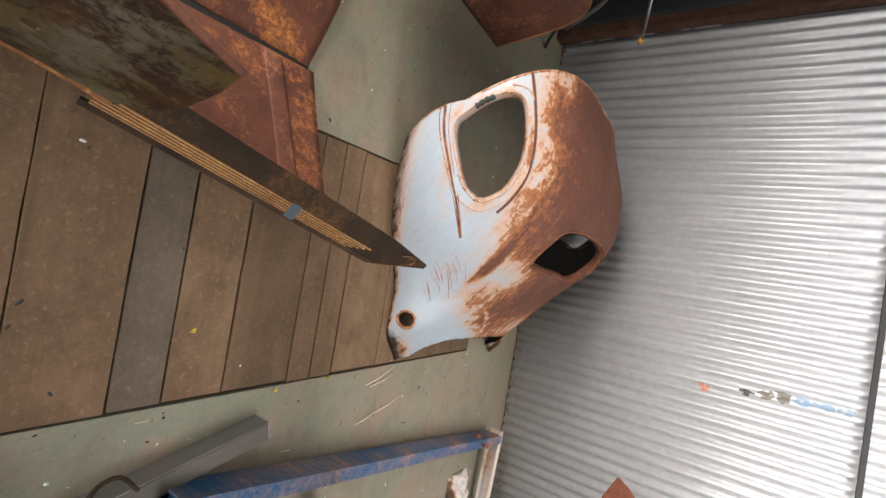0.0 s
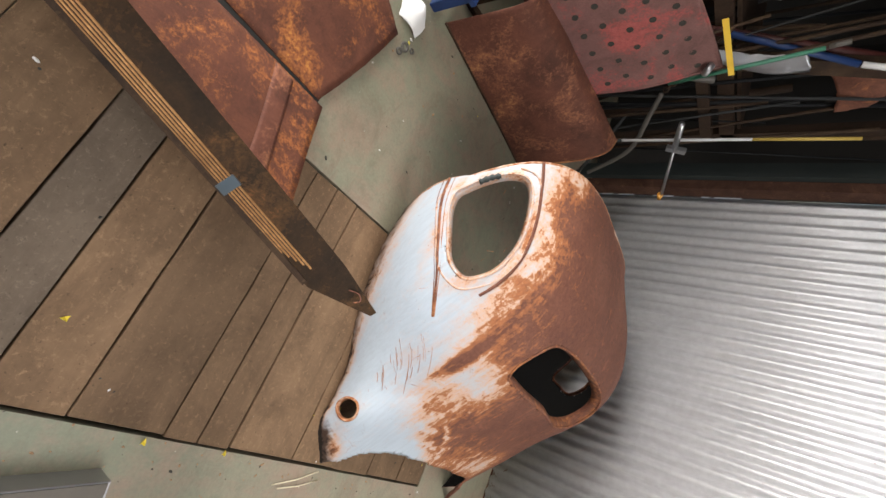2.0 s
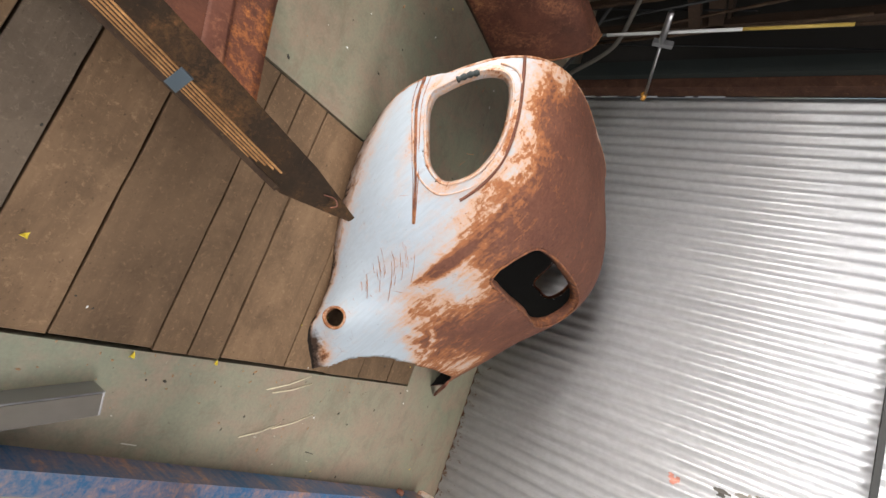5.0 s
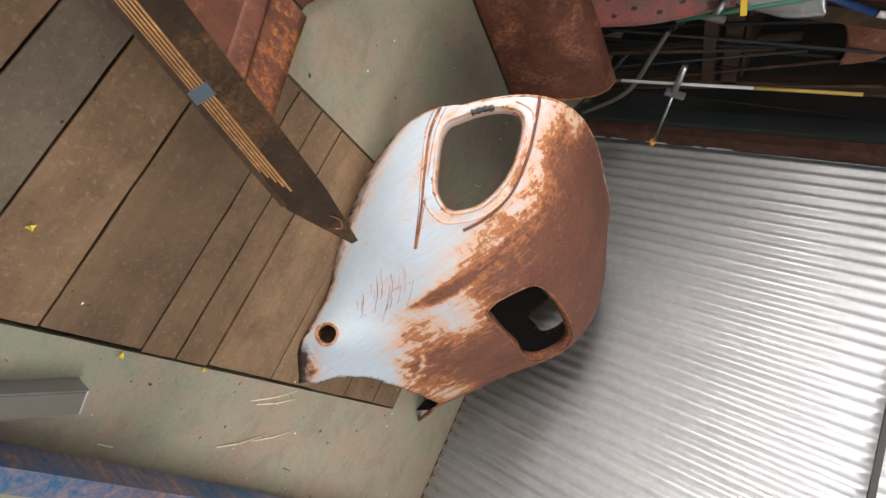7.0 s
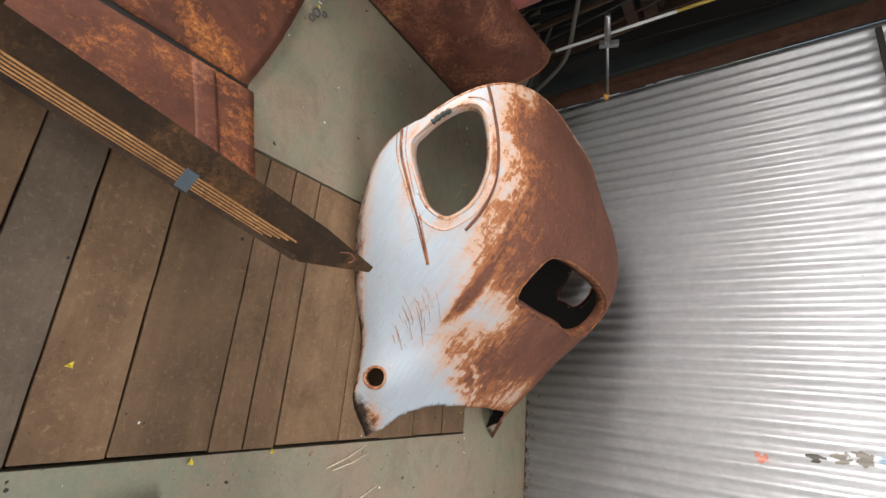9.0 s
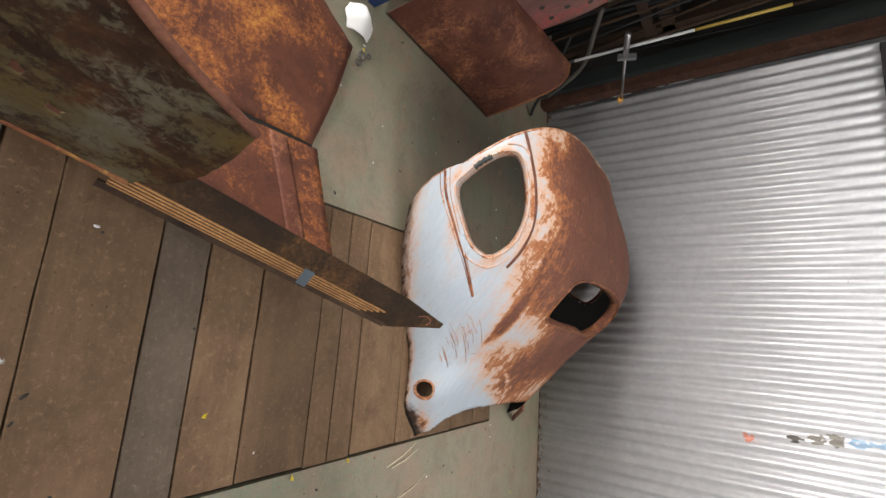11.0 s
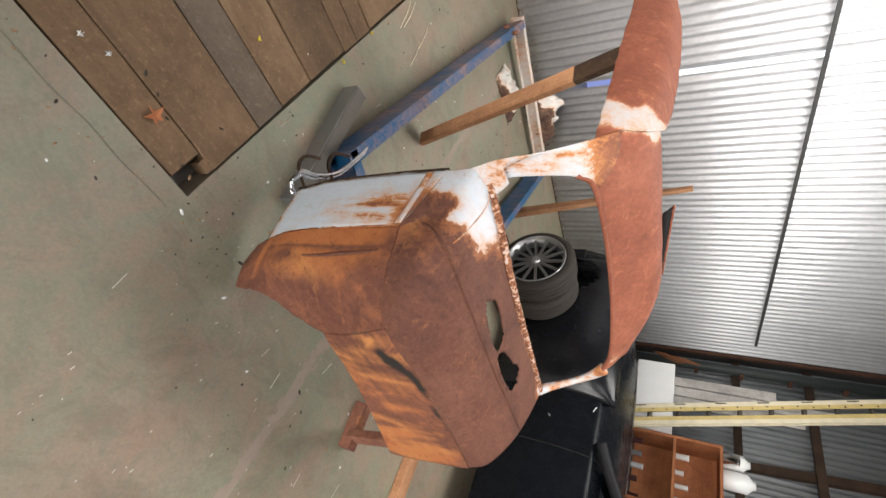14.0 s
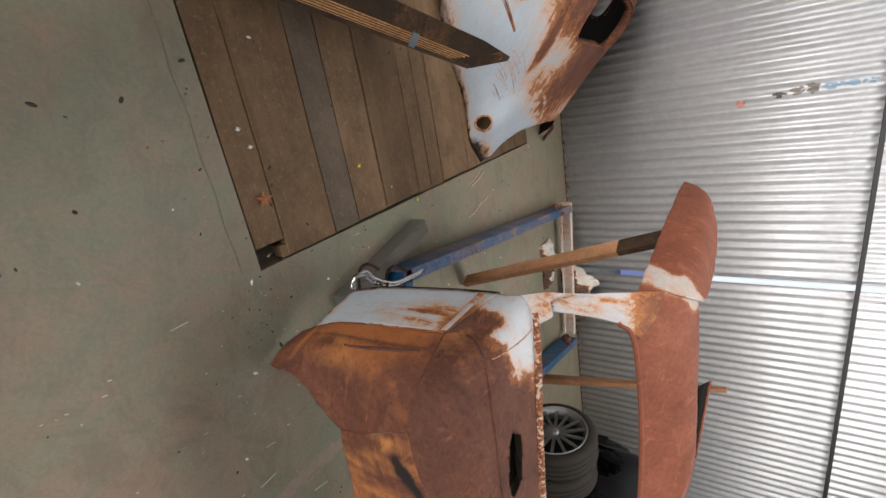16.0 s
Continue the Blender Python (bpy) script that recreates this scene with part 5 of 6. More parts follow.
part("stand", beam(bmesh.new(), (0.0, -0.25, 0.024), (0.0, -0.25, 0.72), 0.06, 0.03), "rust_dark", frame_thing, "", False)
part("stand", bm, "rust_dark", frame_thing, "rusty inner stand", False)

PLATE_A = [[(-0.125, 0.20, 0.008), (-0.14, 0.80, 0.008), (-0.156, 1.428, 0.008)], [(-0.02, 0.25, 0.045), (0.03, 0.84, 0.068), (0.085, 1.434, 0.088)], [(0.08, 0.30, 0.085), (0.19, 0.85, 0.128), (0.335, 1.44, 0.182)]]
PLATE_B = [[(-1.10, 0.20, 0.02), (-0.98, 0.9, 0.02), (-0.66, 1.535, 0.014)], [(-0.6, 0.20, 0.022), (-0.55, 0.9, 0.02), (-0.42, 1.48, 0.016)], [(-0.165, 0.20, 0.014), (-0.165, 0.85, 0.012), (-0.165, 1.40, 0.012)]]
r_f = cage([PLATE_A[2], [(0.09, 0.30, 0.24), (0.245, 0.82, 0.30), (0.40, 1.40, 0.40)]])
part("riser", sheet(r_f, 30, 6, (), None, 0.002, 0.003), "rust_dark", frame_thing, "dark rusty upstand under the sill rail", thick=0.004)
plates = []
for rows, tag in ((PLATE_A, "rusty steel floor panel sloping up to the sill rail"), (PLATE_B, "large flat rusty steel panel lying on the concrete")):
    plates.append(solo("flat_sheet", sheet(cage(rows), 40, 26, (), None, 0.002, 0.0), "rust_plate2", tag, "metal panel", "flat rusty panels", thick=0.006))
p_f = cage(PLATE_A)
part("pressed_rib", sheet(lambda u, v: p_f(0.83 + 0.06 * u + 0.012 * v, 0.02 + 0.94 * v) + Vector((0, 0, 0.004 + 0.003 * math.sin(math.pi * u))), 6, 24), "rust_plate", plates[0], "dark pressed rib", thick=0.003)
part("rolled_edge", tube(bmesh.new(), [p_f(0.02 + 0.96 * k / 40, 1.0) + Vector((0, 0, 0.006)) for k in range(41)], 0.007, 6), "pink_rust", plates[0], "pale pinkish worn edge")
# Dark strip painted in for the shade in the gap between the sheets.
solo("gap_shade_strip", beam(bmesh.new(), (-0.148, 0.20, 0.003), (-0.152, 1.405, 0.003), 0.05, 0.005), "pit_gap_shade", "near-black strip painting the shade under the joint of the rusty sheets", "strip", "", "", False)
panel = thing("rusty_bent_panel", "brown rusty bent steel panel leaning by the rack", "metal panel", at=(-1.0, 2.3, 0))
BENT_ROWS = [
    [(-0.955, 1.72, 0.006), (-0.94, 2.05, 0.006), (-0.925, 2.40, 0.006), (-0.905, 2.72, 0.006)],
    [(-0.985, 1.74, 0.16), (-0.975, 2.10, 0.165), (-0.965, 2.45, 0.17), (-0.95, 2.76, 0.17)],
    [(-1.02, 1.76, 0.32), (-1.02, 2.16, 0.35), (-1.02, 2.52, 0.38), (-1.02, 2.80, 0.39)],
    [(-1.08, 1.78, 0.39), (-1.085, 2.20, 0.44), (-1.095, 2.56, 0.475), (-1.11, 2.84, 0.485)],
    [(-1.17, 1.79, 0.41), (-1.18, 2.22, 0.455), (-1.20, 2.58, 0.49), (-1.23, 2.88, 0.50)],
]
part("skin", sheet(cage(BENT_ROWS), 50, 40, (), None, 0.001, 0.003), "rust_plate", panel, thick=0.004)
b_f = cage(BENT_ROWS)
part("rolled_edge", tube(bmesh.new(), [b_f(1.0, k / 30) for k in range(31)], 0.007, 6), "rust_orange", panel, "rust-freckled rolled edge")
part("rolled_edge", tube(bmesh.new(), [b_f(k / 30, 0.0) + Vector((0, 0, 0.004)) for k in range(31)], 0.006, 6), "rust_dark", panel)

# ---- steel by the bulkhead ----
channel = thing("steel_channel", "short shiny galvanised steel box section on the floor", "steel section", at=(1.15, 1.2, 0))
bm = bmesh.new()
beam(bm, (1.135, 1.445, 0.042), (1.262, 0.86, 0.042), 0.066, 0.082)
part("tube", bm, "steel", channel, "", False, 0.004)
part("dirty_face", beam(bmesh.new(), (1.137, 1.437, 0.085), (1.260, 0.868, 0.085), 0.058, 0.003), "dirty_steel", channel, "dark dirty upper face", False)
trestle = thing("blue_steel_frame", "blue-painted rusty steel channel frame lying against the wall", "steel frame", at=(1.8, 2.2, 0))


def channel_rail(name, a, b, deep, wide, material, level, label):
    bm = bmesh.new()
    a, b = Vector(a), Vector(b)
    side = (b - a).cross(Vector((0, 0, 1))).normalized()
    h, t = deep / 2, 0.008
    outline = ((0, -h), (wide, -h), (wide, -h + t), (t, -h + t), (t, h - t), (wide, h - t), (wide, h), (0, h))
    near, far = [[bm.verts.new(p + side * s + Vector((0, 0, z))) for s, z in outline] for p in (a, b)]
    for k in range(8):
        bm.faces.new((near[k], near[(k + 1) % 8], far[(k + 1) % 8], far[k]))
    bm.faces.new(near[::-1])
    bm.faces.new(far)
    bmesh.ops.subdivide_edges(bm, edges=[e for e in bm.edges if e.calc_length() > 0.3], cuts=24)
    layer = bm.verts.layers.float.new("rust")
    for v in bm.verts:
        v[layer] = level + 0.25 * noise.noise(v.co * 6)
    return part(name, bm, material, trestle, label, False)


channel_rail("rail", (1.225, 1.12, 0.105), (1.62, 3.40, 0.105), 0.13, 0.055, "blue", 0.24, "blue channel rail, paint worn to rust")
channel_rail("rail", (2.42, 1.75, 0.105), (2.86, 3.30, 0.105), 0.13, 0.055, "blue", 0.12, "")
channel_rail("end_piece", (1.235, 1.16, 0.105), (1.60, 1.09, 0.105), 0.13, 0.05, "blue", 0.18, "")
channel_rail("cross_piece", (1.60, 3.43, 0.12), (2.84, 3.36, 0.09), 0.09, 0.05, "white_chip", 0.34, "chipped white cross piece")
for p in ((1.49, 2.93, 0.185), (1.58, 3.05, 0.19), (2.70, 2.95, 0.19)):
    part("bolt", tube(bmesh.new(), [p, (p[0], p[1], p[2] + 0.035)], 0.014, 6), "rust", trestle, "rusty bolt")
part("caster", lathe(bmesh.new(), [(-0.02, 0.0), (-0.02, 0.035), (0.02, 0.035), (0.02, 0.0)], (2.62, 2.90, 0.205), (0.7, 0.7, 0), 16), "red_plain", trestle, "dark red end cap")


def fleece(name, x0, x1, y0, y1, high, label, dark):
    """A torn, crumpled heap of white fleece with brown patches."""
    def f(u, v):
        p = Vector((x0 + (x1 - x0) * u, y0 + (y1 - y0) * v, 0.0))
        hump = (math.sin(math.pi * u) * math.sin(math.pi * v)) ** 0.6
        p.z = 0.004 + high * hump * (0.75 + 0.55 * noise.noise(p * 9 + Vector((0, 0, high * 9)))) + 0.05 * hump * noise.noise(p * 31)
        return p + noise.noise_vector(p * 13) * 0.03 * hump + noise.noise_vector(p * 47) * 0.011
    return solo(name, sheet(f, 44, 34, (), lambda u, v, p: 0.22 + 0.75 * step((dark - v + 0.7 * (u - 0.5) + 0.5 * noise.noise(p * 11)) * 18), 0.012, 0.0), "white_chip", label, "scrap", "torn scraps by the wall", thick=0.003)


fleece("torn_scrap", 1.86, 2.26, 3.02, 3.26, 0.09, "torn lump of dirty white padding on the concrete", 0.25)
fleece("hide_scrap", 2.26, 2.82, 3.46, 3.74, 0.30, "crumpled white and brown scrap heaped at the wall", 0.45)

# ---- wheels ----


def wheel(name, c, r, wide, label):
    ob = thing(name, label, "wheel", "spare wheels", at=(c[0] + wide / 2, c[1], 0))
    ax = Vector((1, 0.02, 0.0))
    rim_r = r * 0.76
    bm = lathe(bmesh.new(), [(0.03, rim_r), (0.004, rim_r + 0.008), (0.0, r * 0.85), (0.012, r * 0.95), (0.035, r), (0.058, r), (0.060, r - 0.0025), (0.066, r - 0.0025), (0.068, r), (wide / 2 - 0.004, r), (wide / 2 - 0.002, r - 0.0025), (wide / 2 + 0.004, r - 0.0025), (wide / 2 + 0.006, r), (wide - 0.066, r), (wide - 0.064, r - 0.0025), (wide - 0.058, r - 0.0025), (wide - 0.056, r), (wide - 0.035, r), (wide - 0.012, r * 0.95), (wide, r * 0.85), (wide - 0.01, rim_r)], c, ax, 56)
    part("tyre", bm, "tyre", ob, "smooth dusty brown-black tyre")
    rim = part("rim", lathe(bmesh.new(), [(0.002, rim_r - 0.004), (-0.004, rim_r + 0.006), (0.006, rim_r + 0.01), (0.02, rim_r - 0.012), (0.10, rim_r - 0.02), (wide - 0.02, rim_r - 0.004)], c, ax, 56), "alloy", ob, "polished alloy rim lip", thick=0.003)
    for k in range(28):
        bm = bmesh.new()
        t = 2 * math.pi * (k // 2) / 14
        tilt = 0.20 if k % 2 else -0.20
        a = Vector(c) + ax * 0.035 + Vector((0, math.cos(t), math.sin(t))) * 0.028
        b = Vector(c) + ax * 0.022 + Vector((0, math.cos(t + tilt), math.sin(t + tilt))) * (rim_r - 0.0025)
        beam(bm, a, b, 0.0062, 0.016, ax)
        part("spoke", bm, "alloy_dark", rim, "", False)
    part("hub_cap", lathe(bmesh.new(), [(0.014, 0.0), (0.014, 0.018), (0.022, 0.032), (0.06, 0.036)], c, ax, 24), "alloy", rim)
    part("drum", lathe(bmesh.new(), [(0.09, 0.0), (0.09, rim_r * 0.97)], c, ax, 32), "black", ob, "dark inside of the wheel")
    return ob


wheel("alloy_wheel", (2.86, 2.13, 0.335), 0.285, 0.20, "multi-spoke alloy wheel with dusty tyre standing on edge")
tyres = wheel("alloy_wheel", (3.075, 2.12, 0.32), 0.285, 0.19, "second dusty wheel standing behind the first")
block = solo("timber_block", cube((2.84, 1.90, 0.0), (3.30, 2.36, 0.048)), "old_wood", "dark timber block under the wheels", "block", "", "", False, 0.004)

# ---- the black car ----
car = thing("black_car", "dusty black saloon car with scuffed paint and dull bonnet", "car", at=(4.1, 0.6, 0))


def car_side(u, v):
    """The flank from nose (u = 0) to tail, v from the sill to the shoulder and over to the bonnet's middle."""
    y = 3.02 - 4.6 * u
    nose = max(0.0, 1 - u / 0.22)
    top = 0.955 - 0.23 * nose ** 1.6
    if v < 0.6:
        k = v / 0.6
        x = 3.46 - 0.08 * math.sin(math.pi * (0.15 + 0.75 * k)) + 0.30 * nose ** 2.2
        z = 0.18 + (top - 0.10 - 0.18) * k
    else:
        k = (v - 0.6) / 0.4
        x = 3.435 + 0.30 * nose ** 2.2 + 0.80 * k ** 1.3
        z = top - 0.10 + (0.10 + 0.04 * k) * math.sin(math.pi / 2 * min(k * 1.6, 1.0))
    return Vector((x, y, z))


def bulge_wing(u, v):
    """The bulging front wing, rounded off towards the door."""
    dy, dz = 2 * u - 1, 2 * v - 1
    swell = math.sqrt(max(0.0, 1 - abs(dy) ** 3.2)) * math.sqrt(max(0.0, 1 - abs(dz) ** 2.6))
    return Vector((3.46 - 0.19 * swell, 2.02 + 0.64 * dy, 0.52 + 0.43 * dz))


WHEEL_ARCH = [(0.165 + 0.068 * math.cos(a), 0.02 + 0.36 * max(math.sin(a), -0.2)) for a in [k * math.pi / 7 - 0.15 for k in range(9)]]
body = part("body", sheet(car_side, 100, 50, (WHEEL_ARCH,), None, 0, 0), "black_paint", car, "black front wing, bonnet half and door", thick=0.006)
part("front_wing", sheet(bulge_wing, 60, 44, ([(0.60, 0.10), (0.64, 0.55), (0.78, 0.72), (0.92, 0.55), (0.95, 0.10)],)), "satin_black", car, "bulging satin black front wing", thick=0.004)
bm = sheet(lambda u, v: Vector((2 * 4.2 - car_side(u, v).x, car_side(u, v).y, car_side(u, v).z)), 40, 24)
part("far_body", bm, "black_paint", car, thick=0.006)
part("underbody", cube((3.55, -1.4, 0.2), (4.85, 2.9, 0.5)), "black", car, "", False)
ROOF_ROWS = [
    [(3.50, 0.98, 0.93), (3.86, 1.06, 0.98), (4.2, 1.08, 0.99), (4.54, 1.06, 0.98), (4.90, 0.98, 0.93)],
    [(3.60, 0.40, 1.22), (3.90, 0.46, 1.27), (4.2, 0.48, 1.28), (4.5, 0.46, 1.27), (4.80, 0.40, 1.22)],
]
part("windscreen", sheet(cage(ROOF_ROWS), 20, 12), "glass_dark", car, "dark windscreen", thick=0.005)
bm = bmesh.new()
tube(bm, curve([(3.42, 1.12, 0.90), (3.48, 0.95, 0.97), (3.56, 0.60, 1.15), (3.62, 0.25, 1.29), (3.66, -0.3, 1.36), (3.66, -0.9, 1.33), (3.56, -1.45, 1.0)], 8), 0.034, 8)
part("door_frame", bm, "black", car, "black window frame and pillar")
part("roof", sheet(cage([[(3.62, 0.25, 1.30), (4.2, 0.35, 1.35), (4.78, 0.25, 1.30)], [(3.66, -0.4, 1.38), (4.2, -0.4, 1.43), (4.74, -0.4, 1.38)], [(3.62, -1.1, 1.28), (4.2, -1.15, 1.33), (4.78, -1.1, 1.28)]]), 16, 12), "black_paint", car, thick=0.01)
part("side_window", sheet(cage([[(3.43, 0.86, 0.93), (3.42, 0.0, 0.95), (3.45, -1.2, 0.95)], [(3.56, 0.52, 1.12), (3.63, 0.0, 1.31), (3.62, -0.9, 1.28)]]), 14, 8), "glass_dark", car, "dark side window", thick=0.004)
part("door_gap", tube(bmesh.new(), [car_side(0.435, 0.06 + 0.62 * k / 20) + Vector((-0.002, 0, 0)) for k in range(21)], 0.005, 5), "black", car)
rng = random.Random(4)
for k in range(3):
    u, v = rng.uniform(0.30, 0.48), rng.uniform(0.25, 0.60)
    p = car_side(u, v) + Vector((-0.003, 0, 0))
    part("paint_chip", beam(bmesh.new(), p, p + Vector((0, rng.uniform(0.012, 0.04), rng.uniform(-0.02, 0.03))), 0.003, rng.uniform(0.004, 0.014), (1, 0, 0)), "paper", body, "", False)
part("wheel_well", lathe(bmesh.new(), [(0.0, 0.33), (0.25, 0.33), (0.25, 0.0)], (3.37, 2.26, 0.32), (1, 0, 0), 24), "black", car)
for y in (-0.75,):
    bm = lathe(bmesh.new(), [(0.0, 0.2), (0.0, 0.28), (0.03, 0.30), (0.18, 0.30), (0.2, 0.27)], (3.42, y, 0.30), (1, 0, 0), 32)
    part("wheel", bm, "tyre", car)
part("axle_stand", cube((3.8, 2.1, 0.0), (4.6, 2.4, 0.22)), "black", car, "", False)

# ---- the far right of the shed ----
ladder = thing("extension_ladder", "dirty yellow fibreglass extension ladder leaning at the side", "ladder", at=(5.55, 2.0, 0))
for dx in (0.0, 0.05):
    for y0, y1 in ((2.15, 3.20), (2.00, 3.05)):
        bm = bmesh.new()
        a, b = Vector((5.45 + dx, y0, 0.02)), Vector((5.45 + dx + 0.35, y1, 3.45))
        side = 0.022 if y0 > 2.1 else -0.022
        beam(bm, a + Vector((0, side, 0)), b + Vector((0, side, 0)), 0.010, 0.045, (0, 1, 0))
        if dx == 0.0:
            part("flange", beam(bmesh.new(), a - Vector((-0.001, side, 0)), b - Vector((-0.001, side, 0)), 0.010, 0.043, (0, 1, 0)), "yellow_deep", ladder, "deeper yellow inner half of the stile", False)
        beam(bm, a + Vector((0.02, 0.0, 0)), b + Vector((0.02, 0.0, 0)), 0.045, 0.012, (0, 1, 0))
        part("stile", bm, "yellow", ladder, "yellow channel stile", False)
for k in range(12):
    t = (0.20 + 0.28 * k) / 3.45
    a, b = Vector((5.50 + 0.35 * t, 2.15 + 1.05 * t, 3.45 * t)), Vector((5.50 + 0.35 * t, 1.99 + 1.05 * t, 3.45 * t))
    part("rung", tube(bmesh.new(), [a, b], 0.024, 8), "grey_hose", ladder, "dull aluminium rung")
for k in range(22):
    t = 0.12 + 0.038 * k
    p = Vector((5.443 + 0.35 * t, (2.135 if k % 2 else 2.120) + 1.05 * t, 3.45 * t))
    part("rivet", lathe(bmesh.new(), [(0.0, 0.0), (0.0, 0.008), (0.004, 0.010)], p, (1, 0, 0), 8), "dirt", ladder, "black rivet")
for k in range(7):
    t = 0.26 + 0.11 * k
    p = Vector((5.443 + 0.35 * t, 2.178 + 1.05 * t, 3.45 * t))
    part("warning_mark", beam(bmesh.new(), p, p + Vector((0.010, 0.030, 0.10)), 0.002, 0.012, (0, 1, 0)), "dirt", ladder, "dark worn print on the stile", False)
cupboard = thing("white_metal_sheet", "white enamelled metal cupboard side, dull grey below", "cupboard", at=(5.75, 2.2, 0))
part("carcass", cube((5.72, 1.30, 0.0), (6.25, 2.92, 0.85)), "grey_white", cupboard, "", False, 0.008)
part("raised_top", cube((5.66, 2.42, 0.86), (6.10, 3.12, 1.26)), "white", cupboard, "bright white upper panel", False, 0.01)
shelf_box = thing("wooden_shelf_box", "orange varnished open wooden shelf box holding tins", "shelf", at=(6.2, 2.0, 0.86))
for lo, hi in (((6.0, 1.62, 0.86), (6.4, 1.65, 1.75)), ((6.0, 2.38, 0.86), (6.4, 2.41, 1.75)), ((6.0, 1.65, 1.72), (6.4, 2.38, 1.75)), ((6.0, 1.65, 1.28), (6.4, 2.38, 1.31)), ((6.38, 1.65, 0.86), (6.4, 2.38, 1.72))):
    part("board", cube(lo, hi), "orange_wood", shelf_box, "", False, 0.002)
rng = random.Random(7)
for k in range(9):
    y, h, r = 1.72 + 0.072 * k, rng.uniform(0.08, 0.17), rng.uniform(0.026, 0.034)
    z = 1.31 if k % 2 else 0.86
    solo("paint_tin", lathe(bmesh.new(), [(0, 0), (0, r), (h * 0.92, r), (h * 0.94, r + 0.003), (h, r), (h, 0)], (6.08 + rng.uniform(0, 0.2), y, z), (0, 0, 1), 18), rng.choice(("red_plain", "white", "steel", "grey_white")), "small tin standing on the wooden shelf", "tin", "tins on the shelf")
for k, (y, z, r, h) in enumerate(((2.14, 1.752, 0.10, 0.30), (2.34, 1.752, 0.085, 0.26))):
    solo("white_container", lathe(bmesh.new(), [(0, 0), (0, r), (h * 0.75, r), (h * 0.9, r * 0.5), (h, r * 0.4), (h, 0)], (6.2, y, z), (0, 0, 1), 24), "white", "white plastic container on top of the shelf", "container", "white containers")
solo("metal_jug", lathe(bmesh.new(), [(0, 0), (0, 0.06), (0.14, 0.05), (0.15, 0.055)], (6.04, 2.30, 1.752), (0, 0, 1), 20), "chrome", "small shiny metal jug on the shelf", "jug")
solo("drain_pipe", tube(bmesh.new(), [(6.42, 3.62, 0.0), (6.42, 3.62, TOP_Z)], 0.065, 16), "grey_steel", "dark grey-green upright steel pipe post", "pipe")
for k in range(7):
    z = 0.47 + 0.5 * k + 0.04 * noise.noise((k * 1.7, 3, 1))
    tagged(part("post_cleat", cube((6.38, 3.525, z), (6.48, 3.553, z + 0.045)), "column", None, "", False, 0.004), "rusty cleat on the upright post", "cleat", "post cleats", "structure")
tagged(part("corner_stud", cube((6.30, 3.745, 0), (6.345, 3.772, TOP_Z)), "column", None, "", False), "reddish timber stud at the end of the wall", "stud", "", "structure")
for k, (y, z0, z1) in enumerate(((3.38, 0.0, 2.35), (3.24, 0.0, 2.9), (3.10, 0.0, 2.6))):
    solo("upright_board", cube((6.50, y - 0.06, z0), (6.53, y + 0.06, z1)), "pale_wood", "weathered pale board standing upright in the corner", "board", "upright boards", "", False, 0.003)
for k, y in enumerate((2.55, 1.55, 0.55, -0.6)):
    tagged(part("side_stud", beam(bmesh.new(), (7.08, y, 0.0), (7.08, y + 0.25, TOP_Z), 0.09, 0.10, (0, 1, 0)), "old_wood", None, "", False), "dark timber stud of the side wall", "stud", "side wall studs", "structure")
for z in (1.95, 2.75):
    tagged(part("side_rail", cube((6.98, -3.0, z), (7.03, 4.1, z + 0.09)), "old_wood", None, "", False), "dark timber rail of the side wall", "rail", "side wall rails", "structure")
bm = bmesh.new()
for k in range(5):
    lift, wide = 0.03 * k, 0.012 * k
    tube(bm, curve([(6.33, 3.68, 1.00 + lift), (6.30, 3.63 - wide, 1.22), (6.31, 3.60 - wide, 1.42 + lift), (6.35, 3.57 + wide, 1.28), (6.34, 3.64, 1.08 + lift)], 8, True), 0.007, 6, True)
solo("cable_hank", bm, "rust_orange", "hank of brown-orange cable hung on the corner stud", "cable")

# ---- the store at the left ----
tagged(part("column", cube((-1.50, 3.64, 0.0), (-1.43, 3.74, TOP_Z)), "column", None, "", False), "rusty brown upright steel column beside the wall", "column", "", "structure")
tagged(part("column_channel", cube((-1.62, 3.60, 0.0), (-1.506, 3.645, TOP_Z)), "grey_steel", None, "", False), "dull grey steel channel column", "column", "", "structure")
for z0, z1 in ((0.012, 0.17), (0.26, 0.30), (0.42, 0.56), (0.70, 0.88), (0.93, 0.96), (1.12, TOP_Z)):
    tagged(part("flashing", cube((-1.50, 3.748, z0), (-1.428, 3.752, z1)), "wall_dark", None, "", False), "dark strip closing the gap beside the column", "flashing", "gap flashings", "structure")
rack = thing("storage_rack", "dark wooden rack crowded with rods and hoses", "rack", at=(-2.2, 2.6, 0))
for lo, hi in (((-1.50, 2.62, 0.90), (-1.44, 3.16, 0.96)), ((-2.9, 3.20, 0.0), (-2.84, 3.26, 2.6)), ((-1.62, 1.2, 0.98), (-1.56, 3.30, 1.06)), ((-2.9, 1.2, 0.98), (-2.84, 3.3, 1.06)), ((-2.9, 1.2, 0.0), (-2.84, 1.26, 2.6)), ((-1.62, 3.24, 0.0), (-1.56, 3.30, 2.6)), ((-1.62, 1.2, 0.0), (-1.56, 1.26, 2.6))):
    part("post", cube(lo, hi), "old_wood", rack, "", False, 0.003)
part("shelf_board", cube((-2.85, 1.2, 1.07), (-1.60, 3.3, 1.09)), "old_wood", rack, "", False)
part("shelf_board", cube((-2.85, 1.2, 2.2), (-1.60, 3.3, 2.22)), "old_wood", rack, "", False)
